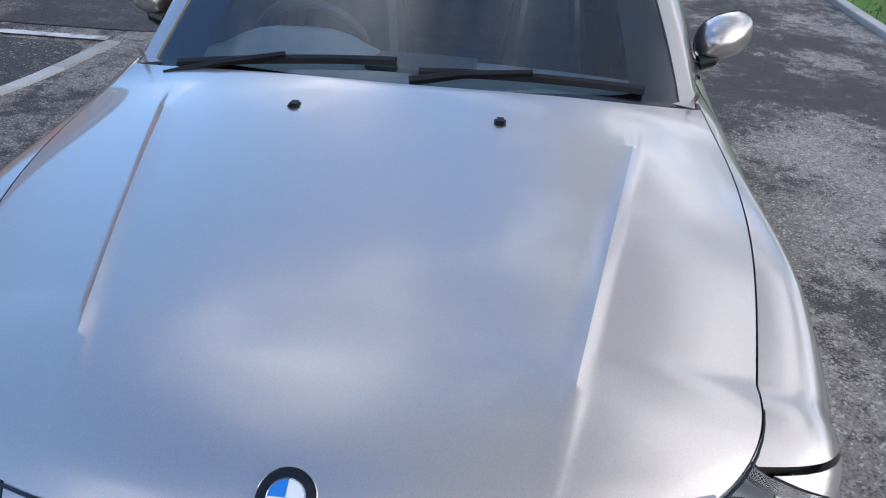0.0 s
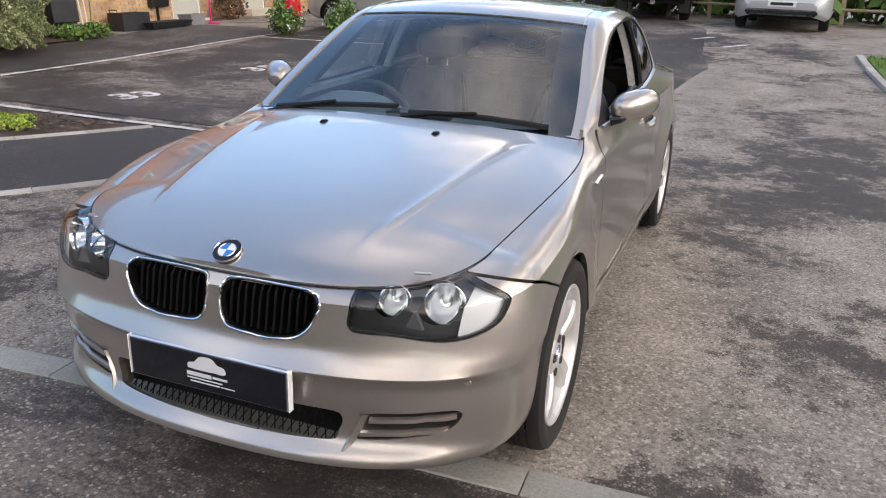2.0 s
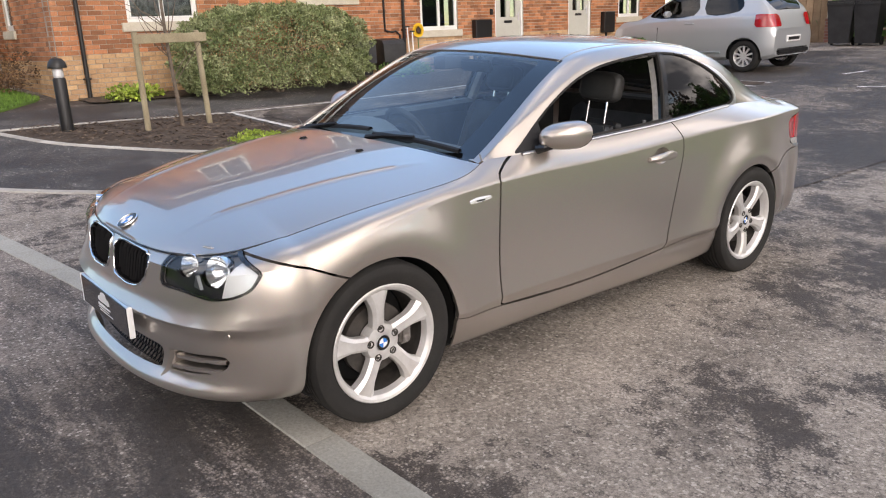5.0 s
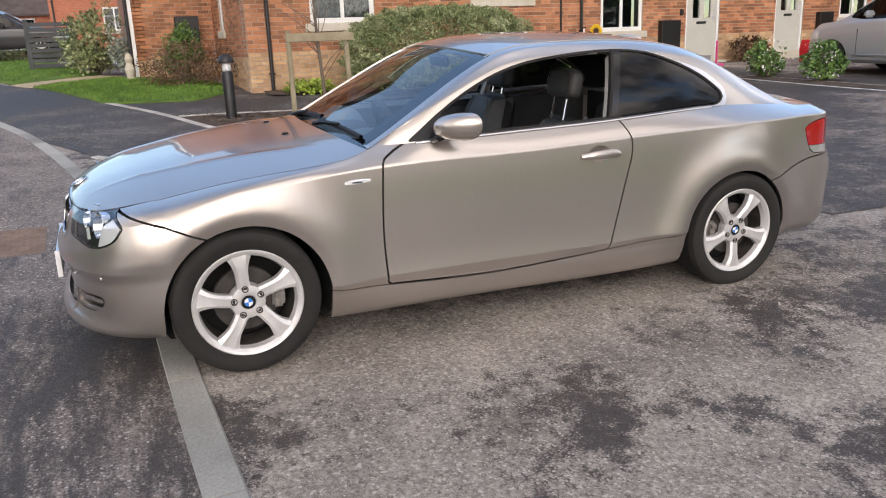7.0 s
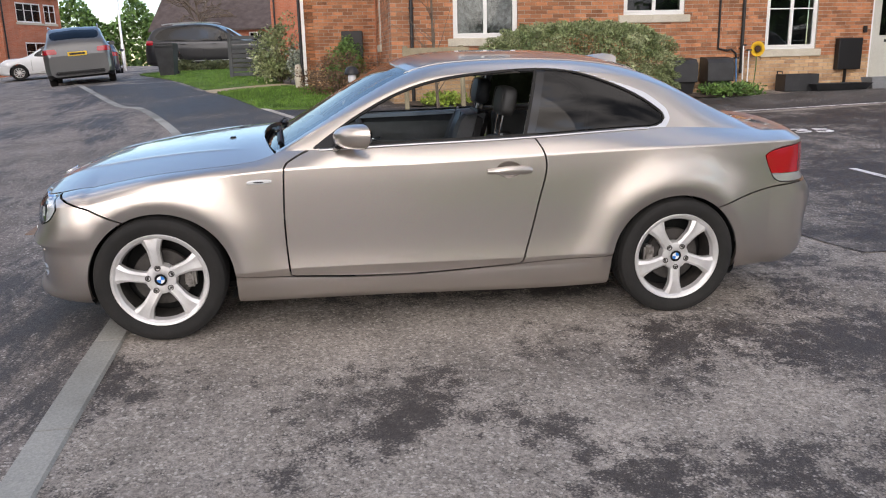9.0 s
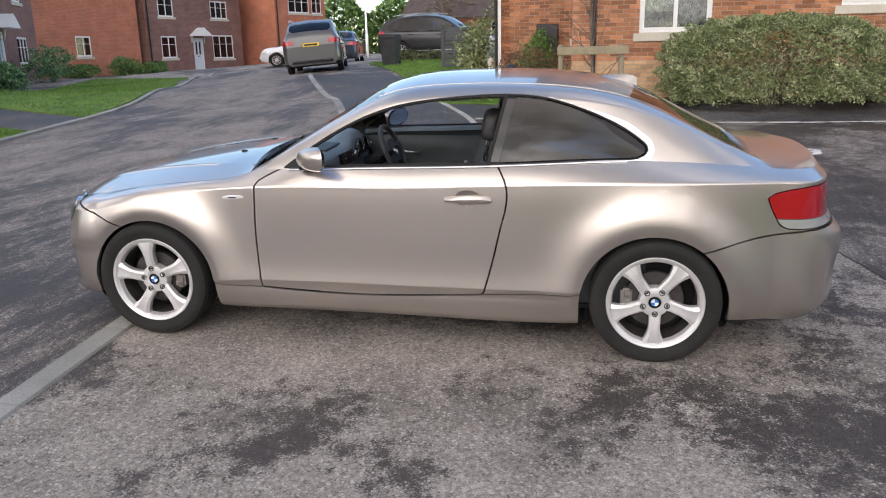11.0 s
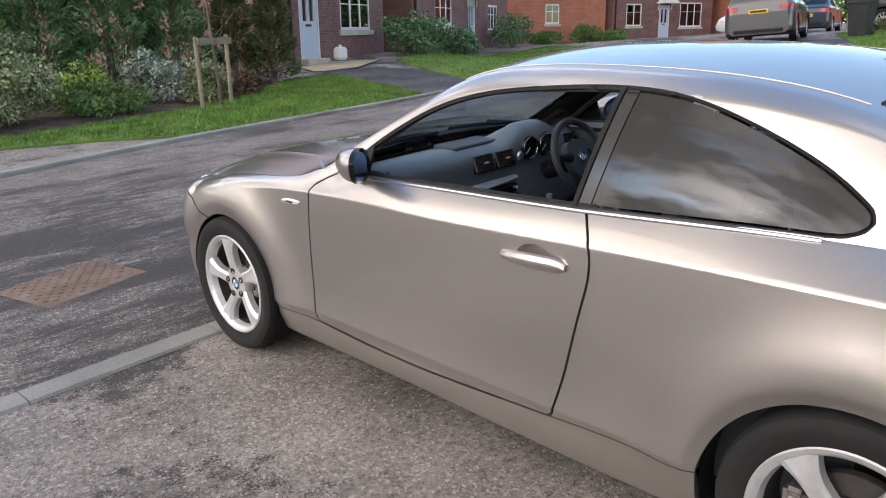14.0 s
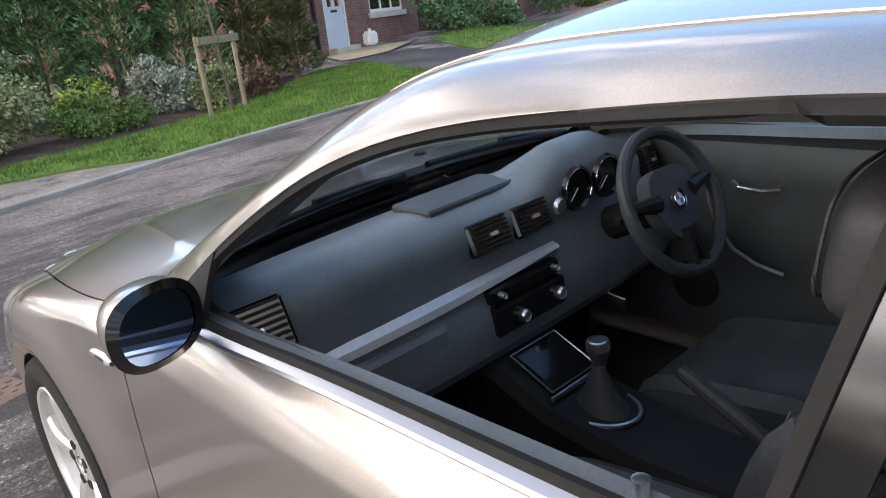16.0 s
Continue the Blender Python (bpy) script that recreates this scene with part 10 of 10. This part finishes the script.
def wheelie_bin(x, y, turn, lid, logo, label, group="bins along the fence"):
    r = empty("wheelie_bin", Matrix.Translation((x, y, gz(x, y))) @ Matrix.Rotation(turn, 4, "Z"), label, "bin", group)
    secs = [[(sx * w, sy, z) for sx, sy in ((-1, -d), (1, -d), (1, d2), (-1, d2))] for w, d, d2, z in ((0.22, 0.20, 0.25, 0.06), (0.28, 0.32, 0.30, 0.90), (0.29, 0.34, 0.31, 0.96), (0.29, 0.34, 0.31, 1.0))]
    part("body", loft(secs), BIN_BLACK, r)
    part("lid", boxed(-0.30, 0.30, -0.37, 0.33, 1.003, 1.055, 0.02, None, 2), lid, r, "bin lid")
    part("handle", tube([(-0.24, 0.34, 0.96), (-0.24, 0.40, 1.0), (0.24, 0.40, 1.0), (0.24, 0.34, 0.96)], 0.016, 8), BIN_BLACK, r)
    for sx in (1, -1):
        bm = lathe([(0.0, -0.025), (0.095, -0.025), (0.10, 0.0), (0.095, 0.025), (0.0, 0.025)], "x", 20)
        bmesh.ops.transform(bm, matrix=Matrix.Translation((sx * 0.235, 0.27, 0.10)), verts=bm.verts)
        part("wheel", bm, RUBBER, r, "", True)
    if logo:
        bm = lathe([(0.07, 0.0), (0.075, 0.004), (0.088, 0.004), (0.092, 0.0)], "y", 24)
        bmesh.ops.transform(bm, matrix=Matrix.Translation((0, -0.300, 0.70)) @ Matrix.Rotation(math.pi, 4, "Z"), verts=bm.verts)
        em = part("emblem", bm, WHITE, r, "round white printed emblem", True)
        part("emblem_bar", boxed(-0.04, 0.04, -0.306, -0.298, 0.68, 0.72), WHITE, em)
    return r


wheelie_bin(-3.95, 18.5, 0.15, BIN_BLUE, True, "dark bin with a blue lid and white emblem")
wheelie_bin(-2.75, 18.45, 0.12, BIN_BLUE, True, "dark bin with a blue lid and white emblem")
wheelie_bin(-5.35, 18.4, 0.2, BIN_BLACK, False, "plain dark bin with its lid shut")
wheelie_bin(-4.78, 18.55, 0.1, BIN_BLACK, False, "plain dark bin with its lid shut")
for x, y, w, h, t in ((-10.30, 7.74, 0.235, 0.72, -1.64), (-10.32, 8.48, 0.26, 0.72, -1.66)):
    s = empty("storage_bin", Matrix.Translation((x, y, gz(x, y) + 0.02)) @ Matrix.Rotation(t + math.pi, 4, "Z"), "black plastic caddy with a sloping lid against the brick wall", "bin", "caddies by the wall")
    part("body", loft([[(sx * ww, sy, z) for sx, sy in ((-1, -d), (1, -d), (1, 0.20), (-1, 0.20))] for ww, d, z in ((w * 0.8, 0.12, 0.0), (w * 0.92, 0.17, h * 0.30), (w * 0.95, 0.18, h * 0.42))]), BIN_BLACK, s)
    part("lid", prism([(-0.235, h * 0.34), (-0.250, h * 0.36), (-0.235, h * 0.84), (-0.175, h * 0.95), (0.22, h * 1.0), (0.22, h * 0.34)], -w, w, Matrix(((0, 0, 1, 0), (1, 0, 0, 0), (0, 1, 0, 0), (0, 0, 0, 1)))), BIN_BLACK, s)
    part("bin_handle", tube([(w, -0.05, h * 0.82), (w + 0.07, -0.05, h * 0.80), (w + 0.075, -0.05, h * 0.50), (w, -0.05, h * 0.46)], 0.014, 6), BIN_BLACK, s, "", True)
# clutter below the third window
TUB = speckled("grey tub plastic", [(0.3, (0.20, 0.21, 0.22)), (0.7, (0.3, 0.31, 0.32))], 4.0, 0.6, 0.1, 0.001)
PINK = material("pink plastic", (0.75, 0.05, 0.25), 0.4)
s = empty("black_crate", Matrix.Translation((-10.35, 10.25, gz(-10.35, 10.25))) @ Matrix.Rotation(-0.06, 4, "Z"), "black plastic crate of garden things below a window", "crate")
bm = bmesh.new()
for x0, x1, y0, y1 in ((-0.20, 0.20, -0.35, -0.33), (-0.20, 0.20, 0.33, 0.35), (-0.20, -0.18, -0.33, 0.33), (0.18, 0.20, -0.33, 0.33)):
    add_box(bm, x0, x1, y0, y1, 0.0, 0.34)
part("crate_body", bm, BIN_BLACK, s)
part("crate_handle", tube([(-0.1, -0.36, 0.32), (-0.1, -0.38, 0.40), (0.1, -0.38, 0.40), (0.1, -0.36, 0.32)], 0.012, 6), BIN_BLACK, s)
s = empty("garden_tray", Matrix.Translation((-10.15, 11.0, gz(-10.15, 11.0))), "low dark tray and a pale tub by the door", "tray")
part("tray", loft([[(sx * a, sy * b_, z) for sx, sy in ((-1, -1), (1, -1), (1, 1), (-1, 1))] for a, b_, z in ((0.18, 0.52, 0.0), (0.26, 0.62, 0.14), (0.24, 0.60, 0.14), (0.16, 0.50, 0.03))]), BIN_BLACK, s)
part("tub", loft([[(sx * a, 0.9 + sy * b_, z) for sx, sy in ((-1, -1), (1, -1), (1, 1), (-1, 1))] for a, b_, z in ((0.14, 0.20, 0.0), (0.18, 0.26, 0.24), (0.16, 0.24, 0.24), (0.12, 0.18, 0.03))]), TUB, s, "grey plastic tub")
part("toy_spade", add_box(boxed(0.1, 0.3, 1.25, 1.45, 0.0, 0.05, 0.02), 0.15, 0.18, 1.3, 1.33, 0.05, 0.55), PINK, s, "pink toy spade")
sf = empty("sunflower", Matrix.Translation((-10.45, 9.35, gz(-10.45, 9.35))), "artificial yellow sunflower leaning on the wall", "ornament")
part("stem", tube([(0, 0, 0), (0.02, 0.03, 0.5), (-0.02, 0.05, 0.82)], 0.010, 6), LEAF_GREEN, sf)
bm = lathe([(0.0, 0.03), (0.06, 0.025), (0.07, 0.0)], "x", 18)
bmesh.ops.transform(bm, matrix=Matrix.Translation((0.0, 0.05, 0.86)), verts=bm.verts)
part("flower_head", bm, material("brown seed head", (0.06, 0.03, 0.015), 0.9), sf, "", True)
bm = bmesh.new()
for k in range(16):
    a = 2 * math.pi * k / 16
    add_box(bm, 0.0, 0.012, -0.025, 0.025, 0.06, 0.15, 0.0, Matrix.Translation((0.0, 0.05, 0.86)) @ Matrix.Rotation(a, 4, "X"))
part("petals", bm, material("yellow petals", (0.85, 0.50, 0.02), 0.7), sf)
tl = empty("garden_tools", Matrix.Translation((-10.42, 9.05, gz(-10.42, 9.05))), "pale handled garden tools leaning on the brick wall", "tool")
for k, (dy, h, lean) in enumerate(((0.0, 0.95, 0.10), (0.10, 0.85, 0.06), (-0.12, 0.7, 0.14))):
    t_ = part("tool_handle", tube([(0.1, dy, 0.0), (0.1 - lean, dy + 0.03, h)], 0.014, 6), WHITE if k < 2 else material("blue handle", (0.1, 0.25, 0.5), 0.5), tl)
    part("tool_grip", boxed(0.1 - lean - 0.015, 0.1 - lean + 0.015, dy - 0.03, dy + 0.09, h - 0.02, h + 0.01, 0.005), PIPE, t_)
g = empty("gift_bag", Matrix.Translation((-9.4, 14.6, gz(-9.4, 14.6))), "red bag with white spots by a front door", "bag")
part("bag", loft([[(sx * a, sy * b_, z) for sx, sy in ((-1, -1), (1, -1), (1, 1), (-1, 1))] for a, b_, z in ((0.16, 0.22, 0.0), (0.17, 0.24, 0.3), (0.14, 0.21, 0.5))]), material("red bag", (0.65, 0.02, 0.03), 0.5), g)
st = empty("garden_ornament", Matrix.Translation((-13.35, 0.12, gz(-13.35, 0.12))), "small white stone garden figure by the downpipe", "ornament")
part("figure", lathe([(0.0, 0.0), (0.12, 0.0), (0.11, 0.06), (0.07, 0.10), (0.10, 0.26), (0.06, 0.38), (0.085, 0.46), (0.05, 0.56), (0.0, 0.58)], "z", 16), STONE, st, "", True)
jug = empty("plastic_can", Matrix.Translation((-10.9, -14.0, 0.63)), "white plastic can by a front door", "can")
part("can", boxed(-0.16, 0.16, -0.14, 0.14, 0.0, 0.34, 0.05, None, 3), WHITE, jug, "", True)
part("can_neck", lathe([(0.04, 0.34), (0.04, 0.40), (0.0, 0.40)], "z", 12), WHITE, jug)
# slatted gate and fence near the drive, dark bin, lamp post
FENCE_GREY = speckled("grey slats", [(0.3, (0.05, 0.055, 0.06)), (0.7, (0.09, 0.095, 0.1))], 3.0, 0.7, 0.2, 0.002)
fn = empty("slatted_fence", Matrix.Translation((-19.2, -1.5, gz(-19.2, -1.5))), "dark grey slatted fence panel beside the drive", "fence")
for k in range(9):
    part("slat", boxed(-0.02, 0.02, -0.55, 0.55, 0.10 + k * 0.13, 0.20 + k * 0.13, 0.003), FENCE_GREY, fn)
for sy in (-0.55, 0.55):
    part("post", boxed(-0.05, 0.05, sy - 0.05, sy + 0.05, -0.1, 1.32), FENCE_GREY, fn)
WOOD_FENCE = speckled("weathered fence boards", [(0.3, (0.24, 0.16, 0.10)), (0.7, (0.36, 0.26, 0.17))], 3.0, 0.95, 0.3, 0.004, spread=0.4)
fn = empty("board_fence", Matrix.Translation((-17.0, 0.6, gz(-17.0, 0.6))), "weathered upright board fence beside the house", "fence")
for k in range(22):
    part("board", boxed(-1.6 + k * 0.15, -1.6 + k * 0.15 + 0.14, -0.012, 0.012, 0.0, 1.75 + 0.02 * (k % 3), 0.003), WOOD_FENCE, fn)
wheelie_bin(-21.6, -4.3, 1.5, BIN_BLACK, False, "dark bin standing on the verge")
lp = empty("street_lamp", Matrix.Translation((-36.0, -9.2, gz(-36.0, -9.2))), "tall grey street lamp column", "lamp post")
lathe_at("column", [(0.09, -0.2), (0.09, 1.2), (0.06, 1.3), (0.05, 6.0), (0.0, 6.0)], SATIN, lp)
part("lamp_head", boxed(-0.1, 0.6, -0.1, 0.1, 5.95, 6.08, 0.03), TUB, lp)
# post-and-rail fence behind the bins, and a shed wall beside them
fn = empty("rail_fence", Matrix.Translation((0, 0, 0)), "low timber post-and-rail fence behind the bins", "fence")
for k in range(14):
    x = -6.0 + k * 1.0
    y = 19.6 - 0.08 * k
    part("post", boxed(x - 0.05, x + 0.05, y - 0.04, y + 0.04, gz(x, y) - 0.1, gz(x, y) + 0.95), STAKE, fn)
    if k < 13:
        for h in (0.35, 0.80):
            z0, z1 = gz(x, y) + h, gz(x + 1, y - 0.08) + h
            part("rail", tube([(x, y - 0.06, z0), (x + 1.0, y - 0.14, z1)], 0.035, 6), STAKE, fn)
sh = empty("store_shed", Matrix.Translation((-7.6, 19.6, gz(-7.6, 19.6))), "weathered timber bin store beside a pillar", "shed")
for k in range(18):
    part("board", boxed(-2.2 + k * 0.2, -2.2 + k * 0.2 + 0.19, -0.02, 0.02, 0, 2.3, 0.004), WOOD_FENCE, sh)
part("pillar", boxed(1.42, 1.75, -0.15, 0.15, -0.1, 2.6, 0.01), STONE, sh, "pale rendered pillar")
part("brick_base", boxed(1.40, 1.77, -0.17, -0.152, 0, 0.6), WALL_DARK, sh)
